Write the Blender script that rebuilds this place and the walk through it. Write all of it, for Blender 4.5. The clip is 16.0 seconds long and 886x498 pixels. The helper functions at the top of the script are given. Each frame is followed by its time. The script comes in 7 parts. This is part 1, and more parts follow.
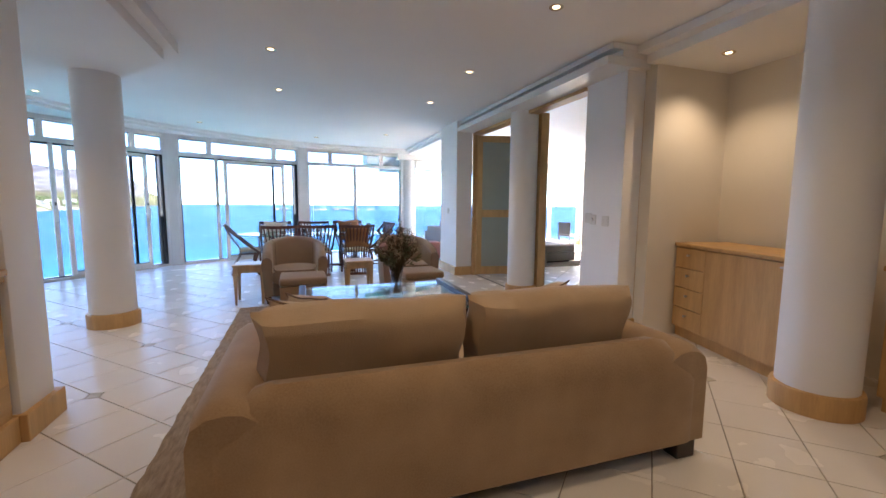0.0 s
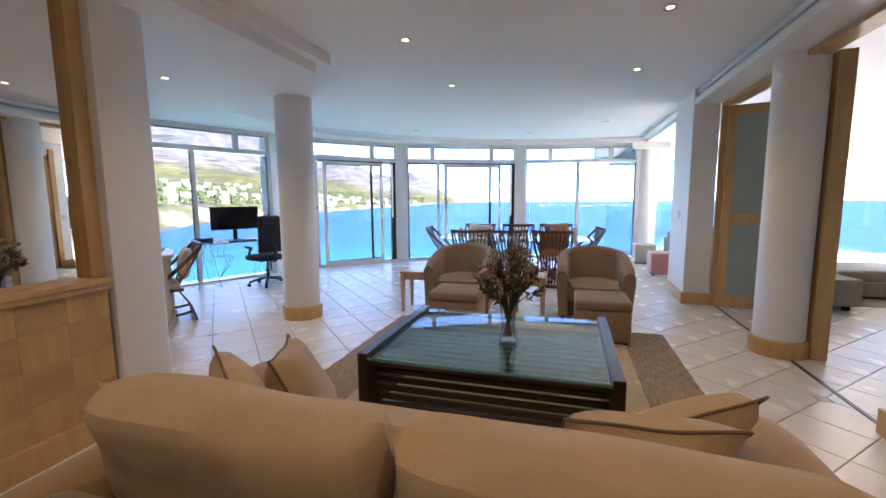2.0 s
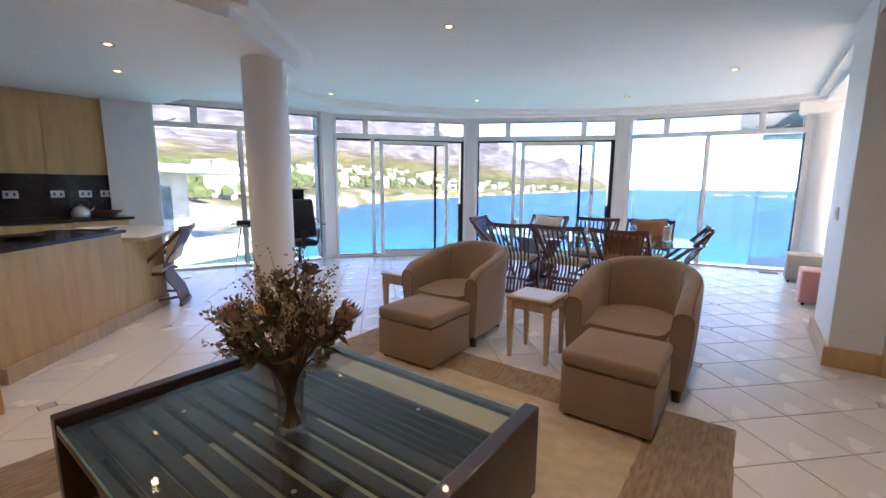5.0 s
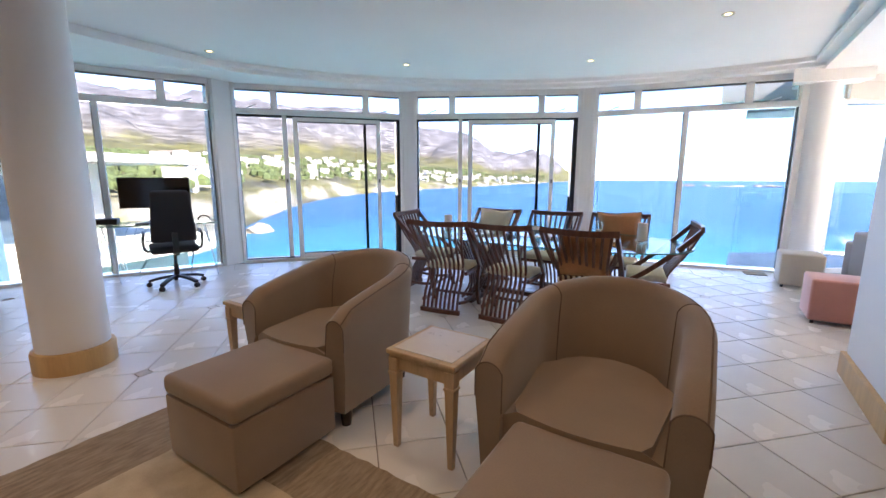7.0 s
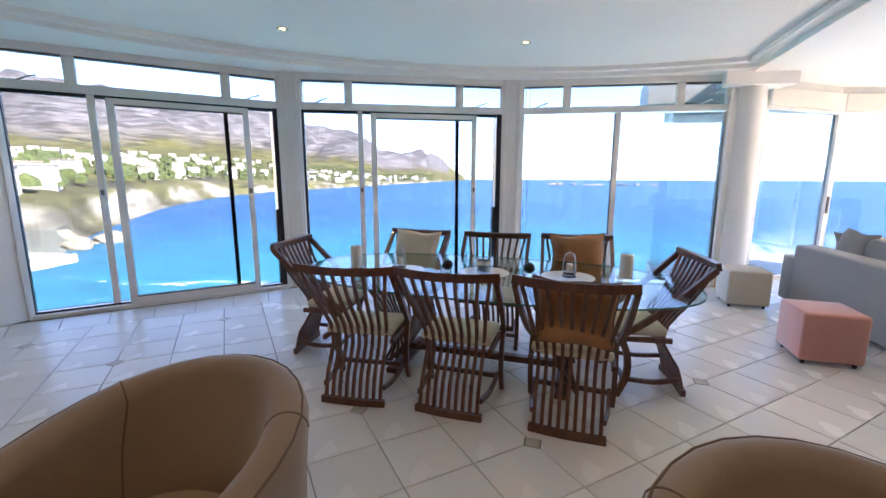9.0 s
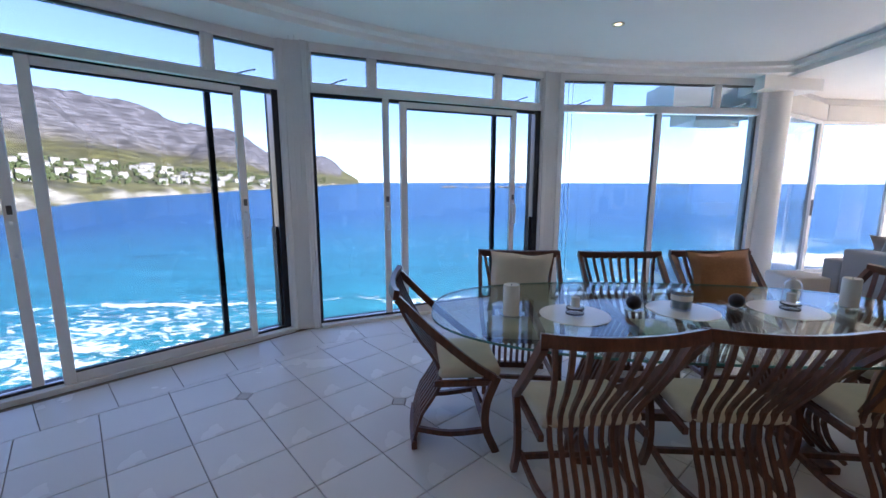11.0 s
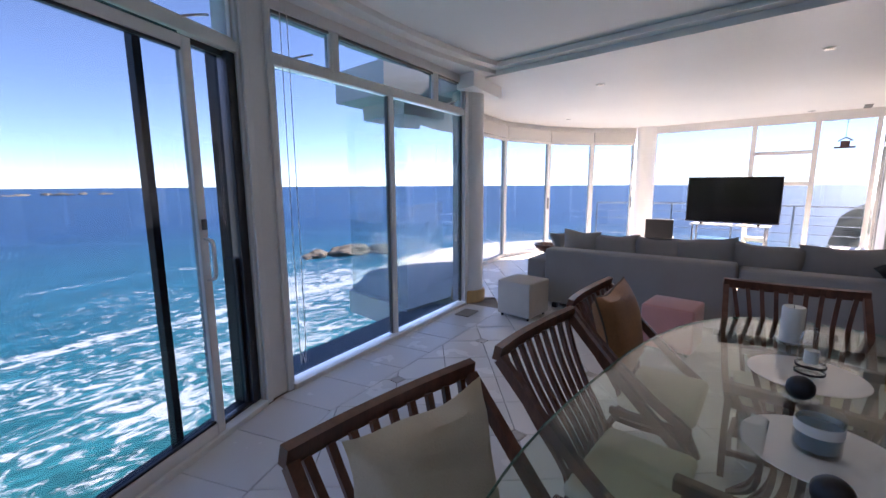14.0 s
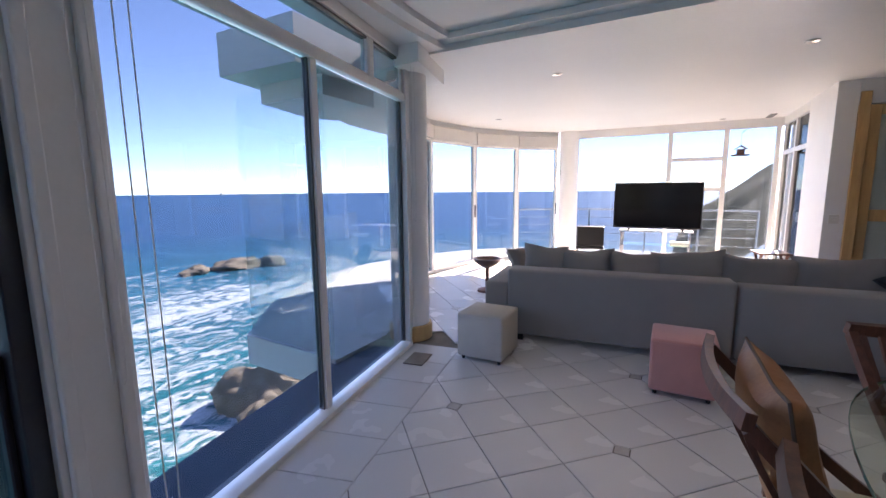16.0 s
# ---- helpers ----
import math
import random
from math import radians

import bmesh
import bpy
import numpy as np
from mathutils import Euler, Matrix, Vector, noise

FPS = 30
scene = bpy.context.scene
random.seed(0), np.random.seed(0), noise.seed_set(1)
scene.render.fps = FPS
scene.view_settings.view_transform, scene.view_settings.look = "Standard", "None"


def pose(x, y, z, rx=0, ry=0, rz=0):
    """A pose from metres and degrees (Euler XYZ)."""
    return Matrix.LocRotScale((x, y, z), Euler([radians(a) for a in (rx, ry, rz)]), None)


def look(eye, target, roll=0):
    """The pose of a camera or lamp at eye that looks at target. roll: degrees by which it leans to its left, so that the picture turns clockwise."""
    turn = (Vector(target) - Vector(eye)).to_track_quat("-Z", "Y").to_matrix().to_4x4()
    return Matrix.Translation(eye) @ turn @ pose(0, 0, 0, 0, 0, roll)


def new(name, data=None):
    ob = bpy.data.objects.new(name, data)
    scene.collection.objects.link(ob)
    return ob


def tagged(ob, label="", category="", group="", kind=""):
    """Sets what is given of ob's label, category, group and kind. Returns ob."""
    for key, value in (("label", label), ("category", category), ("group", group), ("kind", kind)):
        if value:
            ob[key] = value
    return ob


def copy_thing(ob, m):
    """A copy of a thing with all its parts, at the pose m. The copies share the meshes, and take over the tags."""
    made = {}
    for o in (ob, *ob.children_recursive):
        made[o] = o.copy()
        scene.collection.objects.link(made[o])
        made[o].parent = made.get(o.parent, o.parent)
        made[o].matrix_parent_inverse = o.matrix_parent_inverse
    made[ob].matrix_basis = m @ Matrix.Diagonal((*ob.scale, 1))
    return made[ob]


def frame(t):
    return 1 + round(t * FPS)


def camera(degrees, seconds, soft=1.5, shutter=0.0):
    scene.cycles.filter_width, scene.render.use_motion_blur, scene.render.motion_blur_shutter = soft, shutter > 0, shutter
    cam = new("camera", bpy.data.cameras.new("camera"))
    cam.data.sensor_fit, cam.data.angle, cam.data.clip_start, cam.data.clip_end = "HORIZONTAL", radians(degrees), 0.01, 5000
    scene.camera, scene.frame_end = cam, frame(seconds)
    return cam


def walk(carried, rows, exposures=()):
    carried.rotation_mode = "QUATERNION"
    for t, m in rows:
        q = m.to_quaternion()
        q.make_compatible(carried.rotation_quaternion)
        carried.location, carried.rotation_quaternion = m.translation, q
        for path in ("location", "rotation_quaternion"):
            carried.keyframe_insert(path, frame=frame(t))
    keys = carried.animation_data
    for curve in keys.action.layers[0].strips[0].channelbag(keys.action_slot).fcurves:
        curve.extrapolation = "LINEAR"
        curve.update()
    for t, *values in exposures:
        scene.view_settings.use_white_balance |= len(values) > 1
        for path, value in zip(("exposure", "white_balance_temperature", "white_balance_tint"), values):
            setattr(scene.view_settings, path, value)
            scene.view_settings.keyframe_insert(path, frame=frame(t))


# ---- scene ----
cam = camera(93.5, 16.0)
PATH = [
    (0, (0.325, -0.44, 1.351), (0.959, 1.445, 1.134), 0.4),
    (0.5, (0.618, -0.132, 1.334), (1.039, 1.812, 1.116), 0.0),
    (1, (0.91, 0.127, 1.371), (1.019, 2.111, 1.147), -0.2),
    (1.5, (1.187, 0.365, 1.418), (0.954, 2.338, 1.182), -0.4),
    (2, (1.492, 0.553, 1.445), (0.926, 2.456, 1.211), -0.4),
    (2.5, (1.769, 0.793, 1.479), (0.935, 2.595, 1.244), -0.4),
    (3, (2.007, 1.07, 1.481), (1.006, 2.785, 1.249), -0.2),
    (3.2, (2.104, 1.185, 1.481), (1.065, 2.878, 1.246), -0.1),
    (5.3, (2.448, 2.722, 1.385), (1.267, 4.308, 1.084), 0.3),
    (5.5, (2.414, 2.899, 1.352), (1.227, 4.481, 1.055), 0.3),
    (6, (2.363, 3.315, 1.349), (1.175, 4.893, 1.034), 0.2),
    (6.5, (2.282, 3.682, 1.351), (1.115, 5.273, 1.02), 0.1),
    (7, (2.155, 3.997, 1.356), (1.093, 5.658, 1.018), 0.1),
    (7.5, (2.067, 4.276, 1.4), (1.178, 6.035, 1.062), 0.2),
    (8, (1.932, 4.584, 1.444), (1.193, 6.411, 1.106), 0.2),
    (8.5, (1.665, 4.889, 1.468), (0.998, 6.744, 1.129), 0.0),
    (9, (1.27, 5.181, 1.472), (0.668, 7.058, 1.132), 0.1),
    (9.2, (1.077, 5.276, 1.471), (0.51, 7.163, 1.13), 0.2),
    (11.3, (-0.79, 6.055, 1.5), (-0.778, 8.028, 1.178), -0.1),
    (11.5, (-0.865, 6.24, 1.503), (-0.748, 8.211, 1.183), -0.2),
    (12, (-1.045, 6.675, 1.51), (-0.602, 8.599, 1.194), -0.3),
    (12.5, (-1.083, 7.15, 1.547), (-0.322, 8.97, 1.22), -0.3),
    (13, (-1.035, 7.615, 1.547), (0.004, 9.296, 1.235), -0.6),
    (13.5, (-1.023, 7.987, 1.553), (0.256, 9.491, 1.239), -0.6),
    (14, (-0.926, 8.311, 1.52), (0.532, 9.644, 1.21), -0.3),
    (14.5, (-0.856, 8.55, 1.496), (0.716, 9.751, 1.199), -0.5),
    (15, (-0.779, 8.816, 1.536), (0.877, 9.897, 1.239), -0.3),
    (15.5, (-0.63, 9.118, 1.53), (1.083, 10.109, 1.245), -0.7),
    (16, (-0.262, 9.40, 1.515), (1.478, 10.345, 1.234), -0.5),
]
walk(cam, [(t, look(e, g, r)) for t, e, g, r in PATH], [(0.0, 5.0, 6850, 19), (3.0, 5.0, 7050, 21), (6.0, 4.85, 7500, 23), (9.2, 4.5, 7600, 22), (11.5, 3.75, 6700, 24), (12.5, 3.5, 6900, 26), (13.5, 3.1, 7000, 28), (16.0, 3.1, 7200, 29)])

# ---- world, sun, exposure ----
world = bpy.data.worlds.new("sky")
scene.world = world
world.use_nodes = True
wn = world.node_tree.nodes
sky = wn.new("ShaderNodeTexSky")
sky.sky_type = "NISHITA"
sky.sun_disc = False
SUN_EL, SUN_AZ = 38.0, 97.0          # elevation, and azimuth from +y towards +x
sky.sun_elevation = radians(SUN_EL)
sky.sun_rotation = radians(SUN_AZ)
sky.dust_density = 0.0
sky.air_density = 0.5
sky.ozone_density = 3.0
wn["Background"].inputs["Strength"].default_value = 0.15
world.node_tree.links.new(sky.outputs[0], wn["Background"].inputs["Color"])

sun_data = bpy.data.lights.new("sun", "SUN")
sun_data.energy = 4.0
sun_data.angle = radians(0.5)
sun_data.color = (1.0, 0.94, 0.85)
sun = new("sun", sun_data)
sun_dir = Vector((math.sin(radians(SUN_AZ)) * math.cos(radians(SUN_EL)), math.cos(radians(SUN_AZ)) * math.cos(radians(SUN_EL)), math.sin(radians(SUN_EL))))
sun.matrix_world = look(sun_dir * 50, (0, 0, 0))

# ---- materials ----
def nodes_of(name):
    m = bpy.data.materials.new(name)
    m.use_nodes = True
    nt = m.node_tree
    return m, nt, nt.nodes["Principled BSDF"]


def surface(name, color, rough=0.6, metal=0.0, vary=0.08, scale=6.0, grain=60.0, bump=0.05, stretch=None, second=None, sheen=0.0, random_value=0.0, coat=0.0, spec=None, distance=0.01, gloss_vary=0.07):
    """A plain surface with variation at two scales and fine relief."""
    m, nt, b = nodes_of(name)
    n, l = nt.nodes, nt.links
    tc = n.new("ShaderNodeTexCoord")
    mp = n.new("ShaderNodeMapping")
    l.new(tc.outputs["Object"], mp.inputs["Vector"])
    if stretch:
        mp.inputs["Scale"].default_value = stretch
    big = n.new("ShaderNodeTexNoise")
    big.inputs["Scale"].default_value, big.inputs["Detail"].default_value = scale, 3
    fine = n.new("ShaderNodeTexNoise")
    fine.inputs["Scale"].default_value, fine.inputs["Detail"].default_value = grain, 2
    for x in (big, fine):
        l.new(mp.outputs[0], x.inputs["Vector"])
    add = n.new("ShaderNodeMath")
    add.operation = "MULTIPLY_ADD"
    l.new(fine.outputs["Fac"], add.inputs[0])
    add.inputs[1].default_value = 0.4
    l.new(big.outputs["Fac"], add.inputs[2])
    ramp = n.new("ShaderNodeValToRGB")
    c = Vector(color)
    lo = Vector(second) if second else c * (1 - vary)
    hi = c * (1 + vary)
    ramp.color_ramp.elements[0].position, ramp.color_ramp.elements[1].position = 0.45, 0.95
    ramp.color_ramp.elements[0].color = (*lo, 1)
    ramp.color_ramp.elements[1].color = (*[min(1, v) for v in hi], 1)
    l.new(add.outputs[0], ramp.inputs[0])
    out = ramp.outputs[0]
    if random_value:
        info = n.new("ShaderNodeObjectInfo")
        mr = n.new("ShaderNodeMapRange")
        mr.inputs["To Min"].default_value, mr.inputs["To Max"].default_value = 1 - random_value, 1 + random_value
        l.new(info.outputs["Random"], mr.inputs["Value"])
        hsv = n.new("ShaderNodeHueSaturation")
        l.new(mr.outputs[0], hsv.inputs["Value"])
        l.new(out, hsv.inputs["Color"])
        out = hsv.outputs[0]
    l.new(out, b.inputs["Base Color"])
    rr = n.new("ShaderNodeMapRange")
    rr.inputs["To Min"].default_value, rr.inputs["To Max"].default_value = max(0.02, rough - gloss_vary), min(1, rough + gloss_vary)
    l.new(big.outputs["Fac"], rr.inputs["Value"])
    l.new(rr.outputs[0], b.inputs["Roughness"])
    b.inputs["Metallic"].default_value = metal
    b.inputs["Sheen Weight"].default_value = sheen
    b.inputs["Coat Weight"].default_value = coat
    if spec is not None:
        b.inputs["Specular IOR Level"].default_value = spec
    if bump:
        bp = n.new("ShaderNodeBump")
        bp.inputs["Strength"].default_value, bp.inputs["Distance"].default_value = bump, distance
        l.new(add.outputs[0], bp.inputs["Height"])
        l.new(bp.outputs[0], b.inputs["Normal"])
    return m


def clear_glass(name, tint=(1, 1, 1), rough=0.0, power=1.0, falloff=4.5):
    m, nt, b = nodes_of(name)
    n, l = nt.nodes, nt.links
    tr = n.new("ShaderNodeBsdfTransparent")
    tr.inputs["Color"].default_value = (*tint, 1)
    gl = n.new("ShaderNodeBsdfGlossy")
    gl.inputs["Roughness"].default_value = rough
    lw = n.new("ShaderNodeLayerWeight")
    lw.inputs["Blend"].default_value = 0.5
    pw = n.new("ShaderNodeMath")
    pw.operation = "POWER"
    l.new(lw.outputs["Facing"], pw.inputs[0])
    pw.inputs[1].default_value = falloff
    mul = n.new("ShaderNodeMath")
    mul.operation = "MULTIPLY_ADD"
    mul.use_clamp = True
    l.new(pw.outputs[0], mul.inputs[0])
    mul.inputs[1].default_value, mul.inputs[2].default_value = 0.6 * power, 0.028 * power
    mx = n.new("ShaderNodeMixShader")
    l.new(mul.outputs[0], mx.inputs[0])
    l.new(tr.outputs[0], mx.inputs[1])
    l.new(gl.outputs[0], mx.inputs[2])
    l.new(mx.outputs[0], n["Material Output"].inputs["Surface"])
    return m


def glowing(name, color, power):
    m, nt, b = nodes_of(name)
    b.inputs["Base Color"].default_value = (*color, 1)
    b.inputs["Emission Color"].default_value = (*color, 1)
    b.inputs["Emission Strength"].default_value = power
    return m


WALL = surface("wall_paint", (0.84, 0.83, 0.81), 0.7, vary=0.025, scale=1.5, grain=180, bump=0.06)
CEIL = surface("ceiling_paint", (0.90, 0.90, 0.89), 0.75, vary=0.02, scale=1.0, grain=150, bump=0.03)
CEIL_GLOSS = surface("ceiling_satin_paint", (0.84, 0.83, 0.81), 0.38, vary=0.03, scale=1.2, grain=40, bump=0.08)
ALCOVE = surface("alcove_paint", (0.78, 0.74, 0.66), 0.7, vary=0.03, scale=1.5, grain=150, bump=0.05)
TILE = surface("floor_tile", (0.76, 0.735, 0.70), 0.27, vary=0.02, scale=2.5, grain=55, bump=0.012, random_value=0.05, spec=0.45, gloss_vary=0.015)
INSET = surface("tile_inset", (0.50, 0.46, 0.41), 0.4, vary=0.1, scale=12, grain=80)
GROUT = surface("grout", (0.24, 0.205, 0.17), 0.9, vary=0.15, scale=8, grain=90)
MAPLE = surface("maple", (0.60, 0.375, 0.16), 0.46, vary=0.10, scale=3, grain=22, bump=0.02, stretch=(4, 4, 0.5), second=(0.50, 0.30, 0.12), coat=0.05)
MAPLE_DARK = surface("maple_crossgrain", (0.52, 0.33, 0.145), 0.38, vary=0.12, scale=3, grain=22, bump=0.02, stretch=(4, 0.5, 4), second=(0.45, 0.27, 0.11), coat=0.15)
PALEWOOD = surface("limed_wood", (0.58, 0.42, 0.26), 0.5, vary=0.1, scale=4, grain=30, bump=0.04, stretch=(4, 4, 0.6), second=(0.46, 0.32, 0.19))
WENGE = surface("wenge", (0.028, 0.014, 0.012), 0.33, vary=0.3, scale=4, grain=40, bump=0.04, stretch=(0.6, 6, 6), second=(0.014, 0.007, 0.006), coat=0.2)
TEAK = surface("red_brown_wood", (0.15, 0.055, 0.030), 0.36, vary=0.25, scale=5, grain=35, bump=0.05, stretch=(6, 6, 0.8), second=(0.075, 0.027, 0.016), coat=0.2, random_value=0.12)
SUEDE = surface("beige_suede", (0.38, 0.258, 0.15), 0.92, vary=0.08, scale=3.0, grain=130, bump=0.10, second=(0.27, 0.17, 0.09), sheen=0.3)
CUSHION = surface("beige_cotton", (0.45, 0.325, 0.205), 0.9, vary=0.07, scale=6, grain=200, bump=0.35, sheen=0.2, distance=0.025)
TAUPE = surface("taupe_suede", (0.29, 0.205, 0.14), 0.9, vary=0.06, scale=3, grain=160, bump=0.08, second=(0.25, 0.175, 0.12), sheen=0.35)
PIPING = surface("piping", (0.16, 0.105, 0.07), 0.8, vary=0.1)
CREAM = surface("cream_cotton", (0.66, 0.58, 0.45), 0.9, vary=0.06, scale=8, grain=200, bump=0.4, distance=0.02)
LEATHER = surface("tan_leather", (0.42, 0.185, 0.07), 0.5, vary=0.15, scale=5, grain=70, bump=0.12, second=(0.31, 0.125, 0.045))
GREY = surface("grey_weave", (0.30, 0.275, 0.25), 0.9, vary=0.05, scale=4, grain=300, bump=0.12, sheen=0.15)
GREY2 = surface("grey_cushion_weave", (0.25, 0.225, 0.20), 0.9, vary=0.07, scale=5, grain=280, bump=0.12, sheen=0.15)
PINK = surface("pink_velvet", (0.62, 0.27, 0.225), 0.75, vary=0.07, scale=5, grain=120, bump=0.06, sheen=0.5)
OFFWHITE = surface("oatmeal_fabric", (0.56, 0.51, 0.44), 0.85, vary=0.05, scale=5, grain=260, bump=0.1)
RUG_C = surface("rug_cream", (0.56, 0.47, 0.345), 0.95, vary=0.1, scale=9, grain=160, bump=0.5, second=(0.46, 0.37, 0.26))
RUG_T = surface("rug_taupe", (0.36, 0.285, 0.205), 0.95, vary=0.2, scale=10, grain=110, bump=0.8, stretch=(5, 1, 1), second=(0.23, 0.17, 0.115))
FRAME = surface("white_coated_aluminium", (0.77, 0.76, 0.74), 0.4, vary=0.04, scale=4, grain=60, bump=0.02)
DARKFRAME = surface("dark_anodised_frame", (0.022, 0.026, 0.034), 0.35, vary=0.2, scale=5, metal=0.3)
GREYFRAME = surface("grey_frame_edge", (0.13, 0.13, 0.125), 0.45, vary=0.1, metal=0.3)
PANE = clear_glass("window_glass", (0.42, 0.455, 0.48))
SCREEN_GLASS = clear_glass("balcony_glass", (0.93, 0.97, 0.97))
TABLE_GLASS = clear_glass("table_glass", (0.88, 0.94, 0.89), power=1.2, falloff=3.6)
CLEAR = clear_glass("clear_glass", (0.94, 0.96, 0.96), power=1.9, falloff=3.0)
EDGE_GLASS = surface("glass_edge", (0.10, 0.24, 0.20), 0.15, vary=0.1)
FROST = surface("frosted_glass", (0.36, 0.42, 0.38), 0.45, vary=0.05, scale=2, grain=80, bump=0.03)
BLACK = surface("black_plastic", (0.012, 0.012, 0.013), 0.45, vary=0.2, scale=8)
BLACKFAB = surface("black_mesh_fabric", (0.012, 0.012, 0.014), 0.85, vary=0.2, grain=300, bump=0.2)
SCREEN = surface("black_screen", (0.006, 0.006, 0.007), 0.12, vary=0.1, bump=0.0)
CHROME = surface("chrome", (0.75, 0.75, 0.76), 0.15, metal=1.0, vary=0.05, bump=0.0)
STEEL = surface("brushed_steel", (0.55, 0.55, 0.55), 0.32, metal=1.0, vary=0.08, grain=120)
GRANITE = surface("black_granite", (0.018, 0.018, 0.02), 0.15, vary=0.6, scale=60, grain=300, bump=0.0)
PALESTONE = surface("pale_stone", (0.64, 0.56, 0.46), 0.3, vary=0.04, scale=14, grain=160, bump=0.01)
WAX = surface("candle_wax", (0.80, 0.76, 0.66), 0.5, vary=0.03, bump=0.02)
PLATE = surface("white_mirror_plate", (0.86, 0.83, 0.75), 0.12, vary=0.02, bump=0.0)
BLUEWAX = surface("blue_grey_wax", (0.20, 0.29, 0.34), 0.4, vary=0.06)
STEMS = surface("dry_stems", (0.10, 0.07, 0.035), 0.9, vary=0.3, scale=20)
DRYLEAF = surface("dry_leaves", (0.14, 0.085, 0.045), 0.9, vary=0.4, scale=20, second=(0.06, 0.045, 0.025))
SAGE = surface("grey_green_leaves", (0.17, 0.165, 0.10), 0.9, vary=0.3, scale=20, second=(0.085, 0.09, 0.05))
BLOOM = surface("dried_blooms", (0.42, 0.37, 0.27), 0.95, vary=0.3, scale=30, second=(0.2, 0.14, 0.1))
PROTEA = surface("protea_petals", (0.50, 0.32, 0.29), 0.9, vary=0.25, scale=25, second=(0.22, 0.09, 0.08))
LAMP_ON = glowing("lamp_glow", (1.0, 0.75, 0.42), 0.3)
LAMP_RIM = surface("brass_rim", (0.50, 0.42, 0.30), 0.35, metal=0.8, vary=0.1)
BLIND = surface("roller_blind", (0.62, 0.60, 0.57), 0.85, vary=0.03, grain=240, bump=0.06)
SWITCH = surface("switch_plate", (0.70, 0.67, 0.61), 0.35, vary=0.04)
CONCRETE = surface("painted_concrete", (0.76, 0.75, 0.73), 0.8, vary=0.08, scale=1.2, grain=40, bump=0.1)
LEDGE = surface("slate_blue_ledge", (0.11, 0.155, 0.215), 0.6, vary=0.15, scale=3, grain=60)
DARKRUG = surface("taupe_floor_rug", (0.25, 0.21, 0.17), 0.95, vary=0.15, scale=9, grain=150, bump=0.5)
MIRROR, _nt, _b = nodes_of("mirror")
_b.inputs["Base Color"].default_value = (0.86, 0.86, 0.85, 1)
_b.inputs["Metallic"].default_value, _b.inputs["Roughness"].default_value = 1.0, 0.0
HOUSE_W = surface("house_render", (0.48, 0.45, 0.40), 0.8, vary=0.1, scale=0.2, random_value=0.15)
HOUSE_R = surface("house_roof", (0.30, 0.24, 0.20), 0.8, vary=0.2, scale=0.5, random_value=0.3)
HOUSE_G = surface("house_window", (0.05, 0.07, 0.09), 0.2, vary=0.2)
ROCK = surface("granite_boulder", (0.30, 0.25, 0.19), 0.85, vary=0.3, scale=0.6, grain=5, bump=0.6, second=(0.16, 0.125, 0.09), distance=0.2)
SCRUB = surface("hillside_scrub", (0.085, 0.08, 0.045), 0.95, vary=0.4, scale=0.25, grain=2.5, bump=0.6, second=(0.035, 0.035, 0.022), distance=0.4)
LEAF = surface("foliage", (0.075, 0.095, 0.03), 0.9, vary=0.4, scale=0.4, second=(0.035, 0.05, 0.018))


